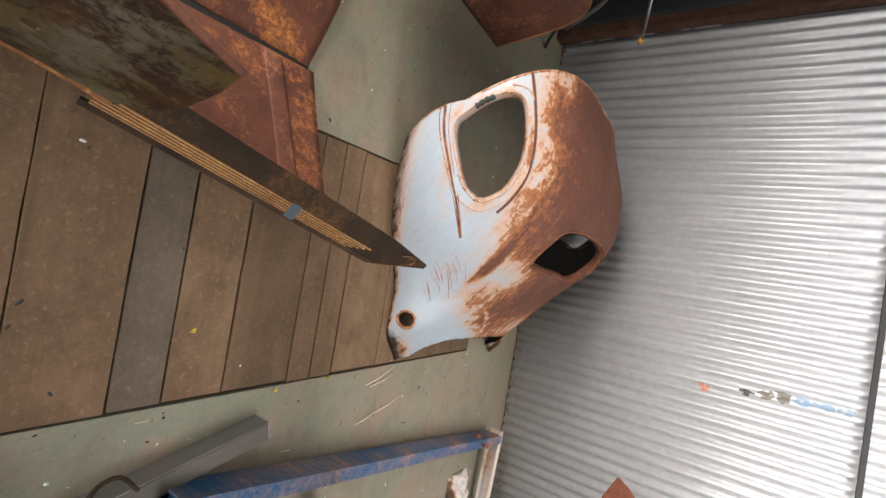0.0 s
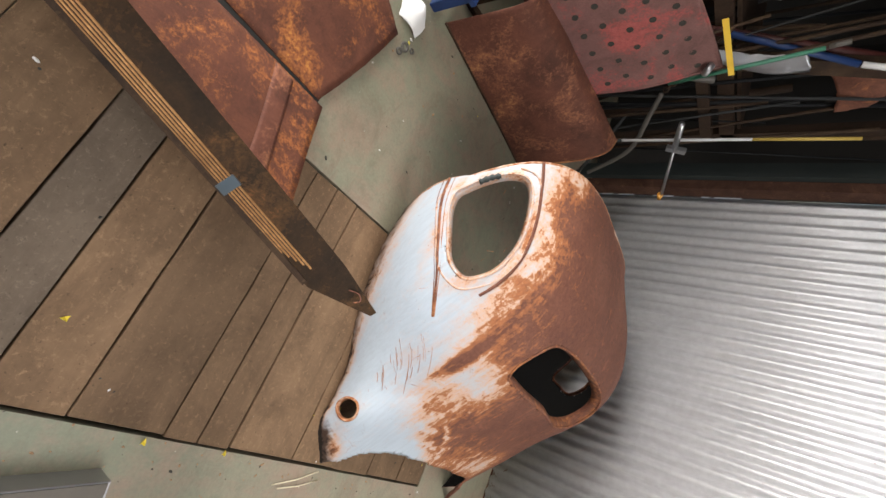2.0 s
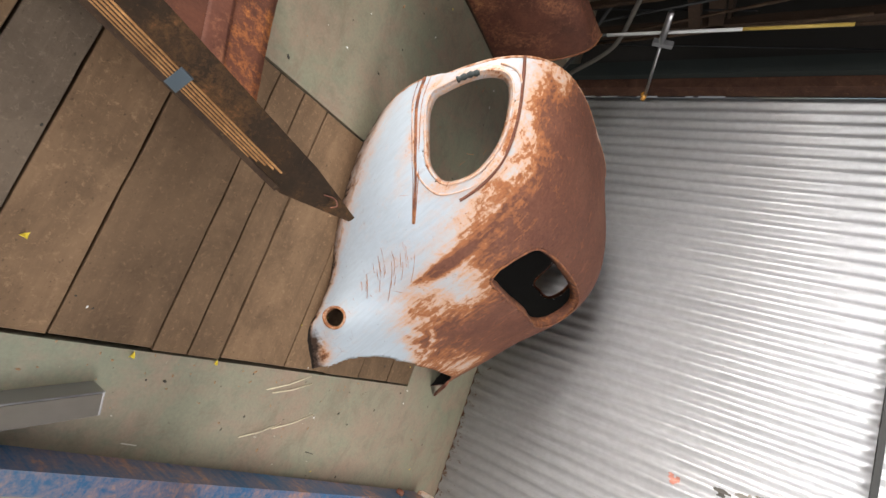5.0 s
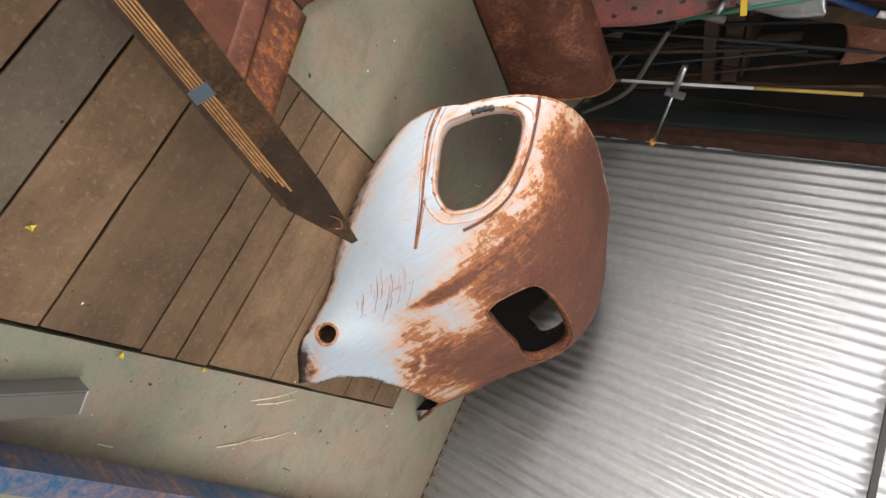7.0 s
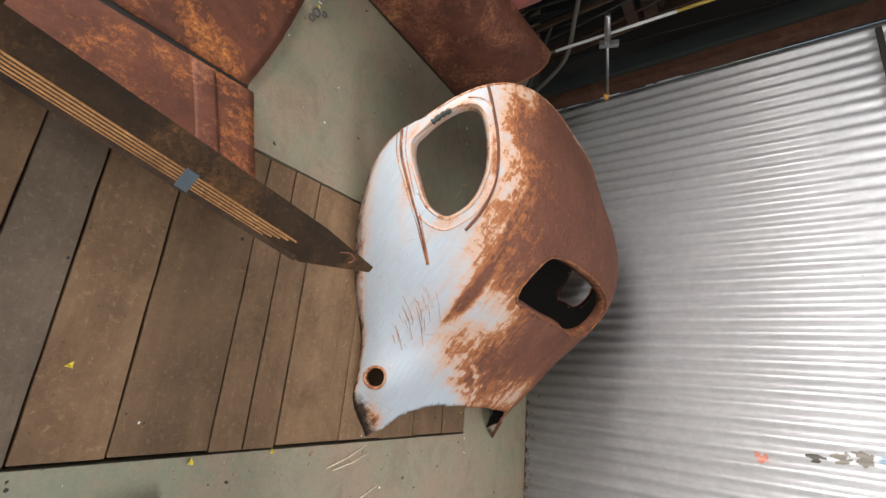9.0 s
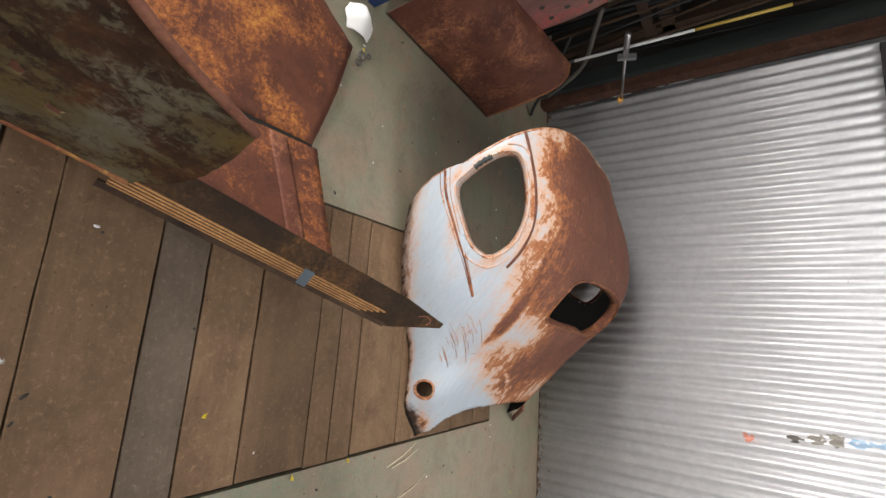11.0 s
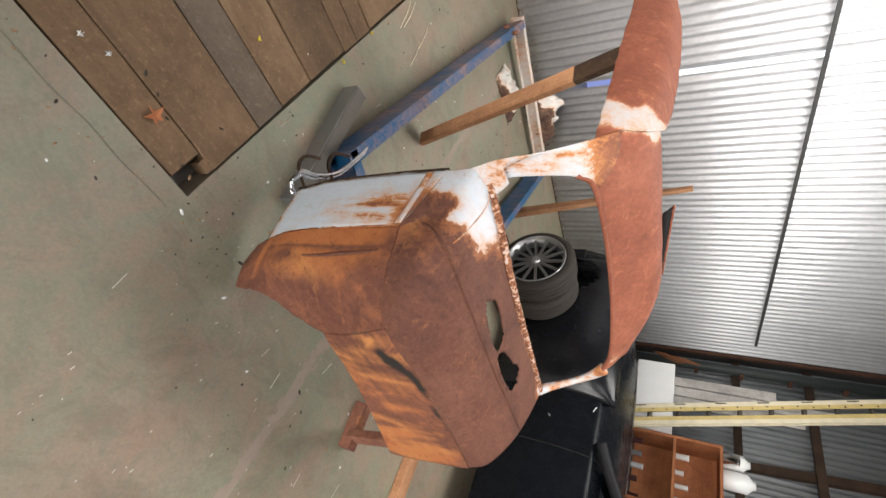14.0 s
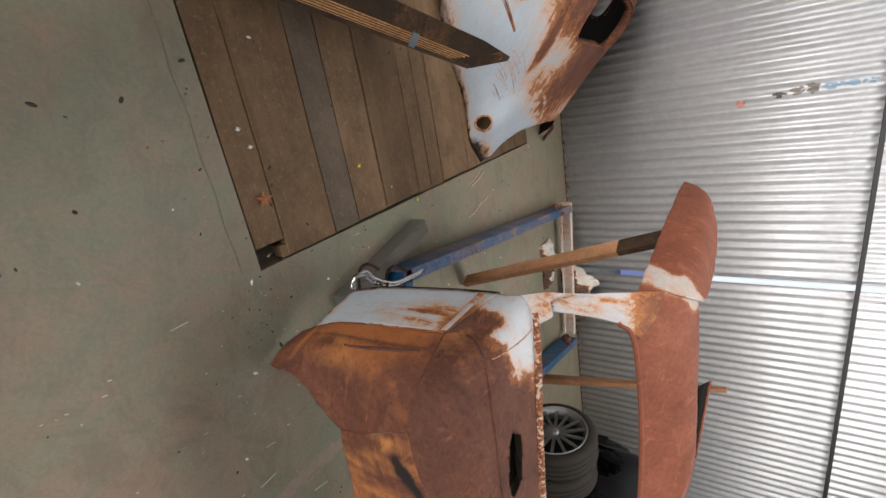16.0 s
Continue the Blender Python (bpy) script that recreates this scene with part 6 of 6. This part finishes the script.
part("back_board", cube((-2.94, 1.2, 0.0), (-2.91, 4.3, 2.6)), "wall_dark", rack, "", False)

dolly = thing("wheel_dolly", "worn red perforated steel wheel dolly standing on edge", "dolly", at=(-1.35, 2.4, 0))
DOLLY = [
    [(-1.13, 1.60, 0.30), (-1.17, 2.05, 0.33), (-1.22, 2.48, 0.36)],
    [(-1.16, 1.66, 0.62), (-1.20, 2.08, 0.66), (-1.27, 2.52, 0.70)],
    [(-1.20, 1.78, 0.94), (-1.26, 2.15, 1.00), (-1.34, 2.50, 1.04)],
]
d_f = cage(DOLLY)
bm = sheet(d_f, 36, 36, (), None, 0.001, 0.002)
plate = part("plate", with_rust(bm, 0.50), "worn_red", dolly, "dented worn red plate", thick=0.005)
dn = (d_f(0.6, 0.5) - d_f(0.4, 0.5)).cross(d_f(0.5, 0.6) - d_f(0.5, 0.4)).normalized()
if dn.x < 0:
    dn = -dn
for i in range(7):
    for j in range(6):
        c = d_f(0.09 + 0.13 * i + (0.05 if j % 2 else 0.0), 0.12 + 0.15 * j) + dn * 0.0045
        part("hole", lathe(bmesh.new(), [(0.0015, 0.0), (0.0015, 0.011), (0.003, 0.014), (0.0, 0.016)], c, dn, 10), "dirt", plate)
part("rim_edge", with_rust(tube(bmesh.new(), [d_f(k / 24, 0.0) for k in range(25)] + [d_f(1.0, k / 24) for k in range(1, 25)] + [d_f(1 - k / 24, 1.0) for k in range(1, 25)], 0.008, 6), 0.35), "worn_red", dolly)
for u, v in ((0.03, 0.95), (0.95, 0.05), (0.95, 0.93), (0.05, 0.06)):
    p = d_f(u, v) + dn * 0.03
    bm = lathe(bmesh.new(), [(-0.014, 0.012), (-0.014, 0.03), (0.0, 0.036), (0.014, 0.03), (0.014, 0.012)], p, (0.2, 0.6, 0.8), 16)
    c = part("castor", bm, "steel", dolly, "dull metal swivel castor")
    part("fork", beam(bmesh.new(), p - dn * 0.03, p + Vector((0, 0.01, 0.0)), 0.03, 0.012), "grey_steel", c, "", False)
part("foot_bar", beam(bmesh.new(), (-1.18, 1.75, 0.012), (-1.27, 2.45, 0.012), 0.04, 0.024), "rust_dark", dolly, "", False)
for y in (1.78, 2.42):
    part("leg", beam(bmesh.new(), (-1.17 - 0.09 * (y - 1.75), y, 0.02), (-1.16 - 0.09 * (y - 1.75), y, 0.40), 0.03, 0.02), "rust_dark", dolly, "", False)

rod = thing("tent_pole", "slim white and yellow pole standing upright in the store", "pole", at=(-1.30, 2.95, 0))
for z0, z1, mat in ((0.0, 0.50, "grey_steel"), (0.50, 1.18, "grey_white"), (1.18, 1.62, "strap_old"), (1.62, 1.95, "old_wood")):
    part("length", tube(bmesh.new(), [(-1.30, 2.95 + 0.035 * z0, z0), (-1.30, 2.95 + 0.035 * z1, z1)], 0.009, 8), mat, rod)
grip = thing("bar_clamp", "old steel bar clamp with an orange-tipped handle", "clamp", at=(-1.25, 3.2, 0.6))
part("screw", tube(bmesh.new(), [(-1.262, 2.80, 0.86), (-1.262, 3.02, 0.80)], 0.017, 8), "steel", grip)
part("bar", tube(bmesh.new(), [(-1.262, 3.02, 0.80), (-1.25, 3.48, 0.68)], 0.009, 8), "steel", grip)
part("head", beam(bmesh.new(), (-1.262, 3.00, 0.76), (-1.262, 3.04, 0.86), 0.03, 0.03), "steel", grip, "", False)
part("tip", lathe(bmesh.new(), [(0, 0), (0, 0.02), (0.05, 0.016), (0.05, 0)], (-1.25, 3.47, 0.675), (0, 1, -0.25), 12), "cord", grip, "orange plastic tip")

rng = random.Random(11)


def pole(p0, p1, r, mat, label):
    return solo("loose_rod", tube(bmesh.new(), [p0, p1], r, 8), mat, label, "rod", "rods in the store")


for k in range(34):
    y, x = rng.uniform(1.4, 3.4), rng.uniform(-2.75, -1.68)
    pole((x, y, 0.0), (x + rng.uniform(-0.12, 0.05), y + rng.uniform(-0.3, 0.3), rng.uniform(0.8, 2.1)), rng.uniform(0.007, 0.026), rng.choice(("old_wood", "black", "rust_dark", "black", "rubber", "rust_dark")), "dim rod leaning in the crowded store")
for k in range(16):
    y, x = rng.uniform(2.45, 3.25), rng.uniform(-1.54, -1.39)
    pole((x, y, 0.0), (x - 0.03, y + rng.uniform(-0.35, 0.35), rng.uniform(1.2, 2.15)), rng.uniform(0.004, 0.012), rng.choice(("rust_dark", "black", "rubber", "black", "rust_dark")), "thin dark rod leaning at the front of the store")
pole((-1.52, 2.40, 0.9), (-1.50, 2.75, 1.75), 0.022, "red_plain", "dark red steel tube leaning in the store")
pole((-1.46, 2.42, 1.06), (-1.42, 2.65, 1.55), 0.016, "blue_plain", "blue and white pole lying on the rack")
pole((-1.42, 2.655, 1.56), (-1.40, 2.72, 1.80), 0.014, "white", "white end of a pole lying on the rack")
pole((-1.33, 2.57, 0.80), (-1.33, 2.46, 1.42), 0.010, "green", "green-painted stick lying across the rack")
pole((-1.33, 2.455, 1.43), (-1.33, 2.44, 1.50), 0.011, "grey_hose", "bare end of the green stick")
solo("steel_bar", beam(bmesh.new(), (-1.45, 2.58, 1.10), (-1.45, 2.80, 2.0), 0.05, 0.08, (0, 1, 0)), "rust_dark", "brown rusty steel bar leaning in the store", "bar", "", "", False)
f = cage([[(-1.41, 2.46, 1.00), (-1.41, 2.51, 1.18), (-1.41, 2.53, 1.36)], [(-1.38, 2.50, 0.98), (-1.37, 2.58, 1.20), (-1.38, 2.60, 1.38)], [(-1.41, 2.54, 1.02), (-1.40, 2.63, 1.22), (-1.41, 2.66, 1.36)]])
solo("crumpled_foil", sheet(f, 30, 24, (), None, 0.006, 0.02), "foil", "crumpled silver foil bundle on the rack", "foil", thick=0.003)
for k in range(9):
    ring = [(-1.42 + 0.03 * rng.uniform(-1, 1) + 0.02 * k * 0.2, 1.92 + (0.20 + 0.012 * k) * math.cos(a) + 0.03 * rng.uniform(-1, 1), 1.42 + (0.36 + 0.012 * k) * math.sin(a) + 0.02 * rng.uniform(-1, 1)) for a in [j * math.pi / 5 for j in range(10)]]
    if k == 0:
        cords = bmesh.new()
    tube(cords, curve(ring, 6, True), 0.006, 6, True)
solo("power_cable", cords, "cord", "big coil of orange power cable hanging on the rack", "cable")
for k, (y, z, r) in enumerate(((1.95, 1.78, 0.20), (2.02, 1.72, 0.23))):
    solo("grey_cable", tube(bmesh.new(), curve([(-1.45 + 0.05 * math.sin(3 * a), y + r * math.cos(a), z + 0.8 * r * math.sin(a)) for a in [j * math.pi / 5 for j in range(10)]], 6, True), 0.008, 6, True), "grey_hose", "loop of grey cable on the rack", "cable", "loops of cable")
solo("yellow_strap", beam(bmesh.new(), (-1.27, 2.19, 1.07), (-1.27, 2.50, 1.09), 0.004, 0.025, (0, 0, 1)), "strap", "yellow webbing strap hanging from the rack", "strap", "", "", False)
for k, (y, z) in enumerate(((2.10, 1.24), (2.16, 1.18), (2.20, 1.25), (2.06, 1.19))):
    solo("brass_fitting", lathe(bmesh.new(), [(0, 0), (0, 0.024), (0.03, 0.026), (0.03, 0.012), (0.06, 0.012), (0.06, 0)], (-1.40, y, z), (1, -0.2, 0), 16), "grey_hose", "pale round pipe fitting in the rack", "fitting", "pipe fittings")
chain = thing("steel_chain", "rusty steel chain hanging over the rack rail", "chain", at=(-1.35, 2.5, 0.9))
links = curve([(-1.33, 2.30, 1.08), (-1.34, 2.42, 0.98), (-1.35, 2.52, 0.90), (-1.36, 2.58, 0.84), (-1.37, 2.66, 0.76)], 4)
for k, p in enumerate(links[:-1]):
    d = (links[k + 1] - p).normalized()
    s = d.orthogonal().normalized() if k % 2 else d.cross(d.orthogonal()).normalized()
    part("link", tube(bmesh.new(), [p + d * 0.02 * math.cos(a) + s * 0.013 * math.sin(a) for a in [j * math.pi / 5 for j in range(10)]], 0.005, 6, True), "rust_dark", chain)
solo("rubber_belt", tube(bmesh.new(), curve([(-1.36, 2.40, 0.44), (-1.38, 2.46, 0.62), (-1.36, 2.55, 0.86), (-1.38, 2.62, 1.0)], 8), 0.02, 8), "grey_hose", "toothed grey drive belt hanging in the store", "belt")
solo("hanging_hose", tube(bmesh.new(), curve([(-1.30, 3.30, 0.20), (-1.34, 3.12, 0.50), (-1.38, 2.85, 0.66), (-1.40, 2.70, 0.74)], 8), 0.014, 8), "grey_hose", "grey hose drooping to the floor", "hose")
solo("black_hose", tube(bmesh.new(), curve([(-1.25, 3.42, 0.014), (-1.26, 3.30, 0.10), (-1.32, 3.1, 0.30), (-1.45, 2.9, 0.5)], 8), 0.012, 8), "rubber", "thin black hose drooping to the floor", "hose")
f = cage([[(-1.50, 2.75, 1.46), (-1.46, 2.85, 1.50), (-1.42, 2.95, 1.50)], [(-1.48, 2.72, 1.56), (-1.43, 2.82, 1.60), (-1.42, 2.92, 1.62)], [(-1.50, 2.68, 1.66), (-1.44, 2.78, 1.70), (-1.44, 2.86, 1.68)]])
solo("torn_rusty_sheet", sheet(f, 16, 16, (), None, 0.006, 0.01), "rust", "torn curled rusty sheet in the store", "scrap", thick=0.003)
bucket = thing("gas_cylinder", "dull grey steel gas cylinder in the store", "cylinder", at=(-1.75, 1.5, 0))
part("bottle", lathe(bmesh.new(), [(0.0, 0.0), (0.0, 0.15), (0.55, 0.15), (0.64, 0.11), (0.68, 0.04), (0.74, 0.04), (0.74, 0)], (-1.72, 1.45, 0.0), (0, 0, 1), 28), "grey_hose", bucket)
crate = thing("blue_crate", "blue plastic legs of a crate on the floor", "crate", at=(-1.0, 1.6, 0))
for y in (1.46, 1.60):
    part("leg", cube((-0.98, y, 0.0), (-0.93, y + 0.045, 0.20)), "blue_plain", crate, "", False, 0.004)
part("shelf", cube((-1.30, 1.40, 0.20), (-0.92, 1.66, 0.225)), "blue_plain", crate, "", False, 0.004)
f = cage([[(-0.86, 1.50, 0.005), (-0.80, 1.47, 0.02), (-0.74, 1.50, 0.005)], [(-0.87, 1.56, 0.04), (-0.80, 1.55, 0.07), (-0.73, 1.57, 0.03)], [(-0.84, 1.62, 0.005), (-0.79, 1.63, 0.03), (-0.74, 1.63, 0.005)]])
solo("paper_scrap", sheet(f, 18, 18, (), None, 0.006, 0.012), "paper", "crumpled white paper on the concrete", "paper", thick=0.001)
for k, (x, y, r) in enumerate(((-0.66, 1.60, 0.022), (-0.62, 1.585, 0.016), (-0.68, 1.64, 0.014))):
    solo("washer", lathe(bmesh.new(), [(0, r * 0.5), (0, r), (0.005, r), (0.005, r * 0.5), (0, r * 0.5)], (x, y, 0.001), (0, 0, 1), 18), "grey_hose", "pale flat washer on the concrete", "washer", "washers")

# ---- small litter on the floor ----


def leaf(name, x, y, z, size, mat, label, spin, points=5):
    bm = bmesh.new()
    mid = bm.verts.new((x, y, z + 0.004))
    ring = []
    for k in range(points * 2):
        a = spin + math.pi * k / points
        r = size * ((0.8 + 0.35 * noise.noise((k * 1.7, spin, 2))) if k % 2 == 0 else 0.30)
        ring.append(bm.verts.new((x + r * math.cos(a), y + r * math.sin(a), z + 0.002 + 0.006 * (k % 3))))
    for k in range(points * 2):
        bm.faces.new((mid, ring[k], ring[(k + 1) % (points * 2)]))
    return solo(name, bm, mat, label, "leaf", smooth=False, thick=0.0015)


leaf("dry_leaf", 0.789, 0.68, 0.006, 0.042, "leaf", "dry orange star-shaped leaf on the pit boards", 0.5)
for x, y, size in ((0.781, 1.156, 0.014), (1.023, 1.498, 0.016), (1.014, 1.761, 0.014)):
    leaf("leaf_scrap", x, y, 0.004, size, "yellow_leaf", "small torn yellow leaf on the floor", x * 9, 3)
for x, y, size in ((0.56, 0.665, 0.010), (0.62, 0.69, 0.009), (1.17, 1.206, 0.009)):
    leaf("paper_bit", x, y, 0.004, size, "paper", "tiny torn white paper bit on the floor", y * 7, 8)
bm = bmesh.new()
for k in range(46):
    x = -0.25 + 0.027 * k
    beam(bm, (x, 0.532 + 0.006 * noise.noise((x * 9, 1, 2)), 0.0006), (x + 0.028, 0.532 + 0.006 * noise.noise((x * 9 + 0.25, 1, 2)), 0.0006), 0.004 + 0.003 * noise.noise((x * 20, 4, 2)), 0.0012)
solo("floor_joint", bm, "joint", "faint worn joint in the concrete beside the pit", "joint", "", "stuff", False)
# a worn cement strip let into the floor
bm = bmesh.new()
grid = [[bm.verts.new((1.795 + 0.042 * y + 0.068 * (i / 6 - 0.5) + 0.004 * noise.noise((y * 8, i, 3)), y, 0.0008)) for i in range(7)] for y in [-0.9 + 0.014 * k for k in range(310)]]
for a, b in zip(grid, grid[1:]):
    for i in range(6):
        c = a[i].co
        if abs(i - 2.5) / 3 + 0.9 * noise.noise((c.x * 26, c.y * 11, 6)) + 0.5 * noise.noise((c.x * 60, c.y * 45, 9)) < 0.72:
            bm.faces.new((a[i], a[i + 1], b[i + 1], b[i]))
bmesh.ops.delete(bm, geom=[w for w in bm.verts if not w.link_faces], context="VERTS")
tagged(part("cement_strip", bm, "cement", None, "", False), "worn pinkish cement strip across the painted floor", "floor strip", "", "structure")
straws = thing("straw", "dry pale straws on the concrete beside the cab", "straw", at=(1.08, 2.3, 0))
for a, b in (((1.02, 2.22, 0.004), (1.09, 2.02, 0.004)), ((1.05, 2.24, 0.004), (1.10, 2.05, 0.006)), ((1.22, 2.15, 0.004), (1.27, 1.98, 0.004)), ((1.18, 2.32, 0.003), (1.24, 2.12, 0.004))):
    part("stalk", tube(bmesh.new(), [a, (Vector(a) + Vector(b)) / 2 + Vector((0.006, 0, 0.003)), b], 0.0022, 5), "straw", straws)
rng = random.Random(21)
bm = bmesh.new()
spots = {"yellow_leaf": bmesh.new(), "crumb": bmesh.new(), "dirt": bmesh.new(), "paper": bmesh.new()}
for k in range(380):
    x, y = rng.uniform(-0.9, 2.6), rng.uniform(-0.3, 3.5)
    kind = rng.choices(("yellow_leaf", "crumb", "dirt", "paper"), (0.03, 0.30, 0.47, 0.20))[0]
    z = 0.0005
    size = rng.uniform(0.002, 0.006)
    made = bmesh.ops.create_icosphere(spots[kind], subdivisions=1, radius=size)["verts"]
    bmesh.ops.transform(spots[kind], matrix=Matrix.Translation((x, y, z)) @ Matrix.Rotation(rng.uniform(0, 3), 4, "Z") @ Matrix.Diagonal((rng.uniform(0.8, 2.4), 1, 0.3, 1)), verts=made)
for k in range(170):
    x, y = PIT[1] + abs(rng.gauss(0.0, 0.11)), rng.uniform(0.45, 2.7)
    if k % 3 == 0:
        x, y = rng.uniform(0.1, 1.25), PIT[2] - abs(rng.gauss(0.02, 0.10))
    kind = "crumb" if k % 4 else "dirt"
    made = bmesh.ops.create_icosphere(spots[kind], subdivisions=1, radius=rng.uniform(0.0012, 0.0034))["verts"]
    bmesh.ops.transform(spots[kind], matrix=Matrix.Translation((x, y, 0.0008)) @ Matrix.Rotation(rng.uniform(0, 3), 4, "Z") @ Matrix.Diagonal((rng.uniform(0.8, 2.6), 1, 0.35, 1)), verts=made)
for kind, label in (("yellow_leaf", "tiny yellow leaf bits"), ("crumb", "small brown crumbs"), ("dirt", "black dirt specks"), ("paper", "white paint flakes")):
    solo("floor_litter", spots[kind], kind, label + " scattered on the floor", "litter", "", "stuff")
bm = bmesh.new()
dark = bmesh.new()
for k in range(110):
    x, y = rng.uniform(1.05, 2.5), rng.uniform(-0.35, 0.75)
    if k % 3 == 0:
        x, y = rng.uniform(1.03, 1.6), rng.uniform(0.5, 2.6)
    long, wide = rng.uniform(0.004, 0.012) if k % 7 else rng.uniform(0.03, 0.07), rng.uniform(0.0012, 0.0035)
    a = rng.gauss(0.08, 0.22)
    d = Vector((math.sin(a), math.cos(a), 0)) * long
    mid = Vector((x, y, 0.0006))
    beam(bm if k % 9 else dark, mid - d / 2, mid + d / 2, wide, 0.0012)
solo("floor_scuffs", bm, "chalk", "pale chips and scrape marks in the floor paint", "scuff", "", "stuff", False)
solo("floor_scuffs", dark, "dirt", "dark scrape marks in the floor paint", "scuff", "", "stuff", False)
solo("green_bottle", lathe(bmesh.new(), [(0, 0), (0, 0.03), (0.15, 0.03), (0.20, 0.012), (0.25, 0.012), (0.25, 0)], (2.36, 1.62, 0.0), (0, 0, 1), 20), "bottle", "small green glass bottle on the concrete", "bottle")


def daub(x, z, wide, high, mat, k):
    """An irregular smear of paint that follows the ribs of the wall."""
    bm = bmesh.new()
    n, m = 16, 24
    grid = []
    for i in range(n + 1):
        row = []
        for j in range(m + 1):
            px, pz = x + (i / n - 0.5) * wide, z + (j / m - 0.5) * high
            row.append(bm.verts.new((px, WALL_Y + 0.0125 * math.cos(2 * math.pi * px / 0.0762) - 0.0018, pz)))
        grid.append(row)
    for i in range(n):
        for j in range(m):
            c = grid[i][j].co
            r = ((c.x - x) / (wide * 0.42)) ** 2 + ((c.z - z) / (high * 0.45)) ** 2
            if r + 1.3 * noise.noise((c.x * 60, k * 3.1, c.z * 38)) < 0.75:
                bm.faces.new((grid[i][j], grid[i + 1][j], grid[i + 1][j + 1], grid[i][j + 1]))
    bmesh.ops.delete(bm, geom=[w for w in bm.verts if not w.link_faces], context="VERTS")
    solo("paint_daub", bm, mat, "smear of old paint on the corrugated wall", "paint daub", "paint daubs on the wall", "", False, 0, 0.0006)


for k, (x, z, wide, high, mat) in enumerate(((0.982, 1.325, 0.07, 0.07, "salmon"), (0.95, 1.55, 0.05, 0.09, "grey_hose"), (0.935, 1.64, 0.06, 0.11, "mud"), (0.93, 1.73, 0.08, 0.12, "mud"), (0.93, 1.83, 0.05, 0.10, "blue_wash"), (0.928, 1.92, 0.05, 0.10, "blue_wash"), (0.925, 2.02, 0.045, 0.08, "blue_wash"))):
    daub(x, z, wide, high, mat, k)

# ---- the pit boards ----


def board(x0, x1, y0, y1, top):
    """A plank with slightly uneven edges."""
    bm = bmesh.new()
    rings = []
    for k in range(13):
        x = x0 + (x1 - x0) * k / 12
        a, b = y0 + 0.003 * noise.noise((x * 7, y0 * 9, 0)), y1 + 0.003 * noise.noise((x * 7, y1 * 9, 4))
        h = top + 0.0015 * noise.noise((x * 5, y0, 8))
        rings.append([bm.verts.new(p) for p in ((x, a, -0.04), (x, b, -0.04), (x, b, h), (x, a, h))])
    for p, q in zip(rings, rings[1:]):
        for k in range(4):
            bm.faces.new((p[k], p[(k + 1) % 4], q[(k + 1) % 4], q[k]))
    bm.faces.new(rings[0][::-1])
    bm.faces.new(rings[-1])
    return bm


JOINTS = (0.605, 0.722, 0.957, 1.10, 1.29, 1.548, 1.66, 1.777, 2.06, 2.30, 2.53, 2.77, 2.98)
rng = random.Random(3)
for k, (a, b) in enumerate(zip(JOINTS, JOINTS[1:])):
    x0, x1 = PIT[0] + rng.uniform(0.004, 0.012), PIT[1] - rng.uniform(0.006, 0.014)
    if k == 0:
        x1 -= 0.06
    g = 0.0013 + rng.uniform(0, 0.0016)
    ob = part("plank", board(x0, x1, a + g, b - g, rng.uniform(-0.006, 0.002)), "pit_board_grey" if k == 2 else "pit_board", floor, "weathered grey plank" if k == 2 else "", False, 0.003)
part("plank_end", cube((PIT[1] - 0.05, 0.70, -0.05), (PIT[1] - 0.008, 0.74, -0.004)), "pit_board", floor, "", False)
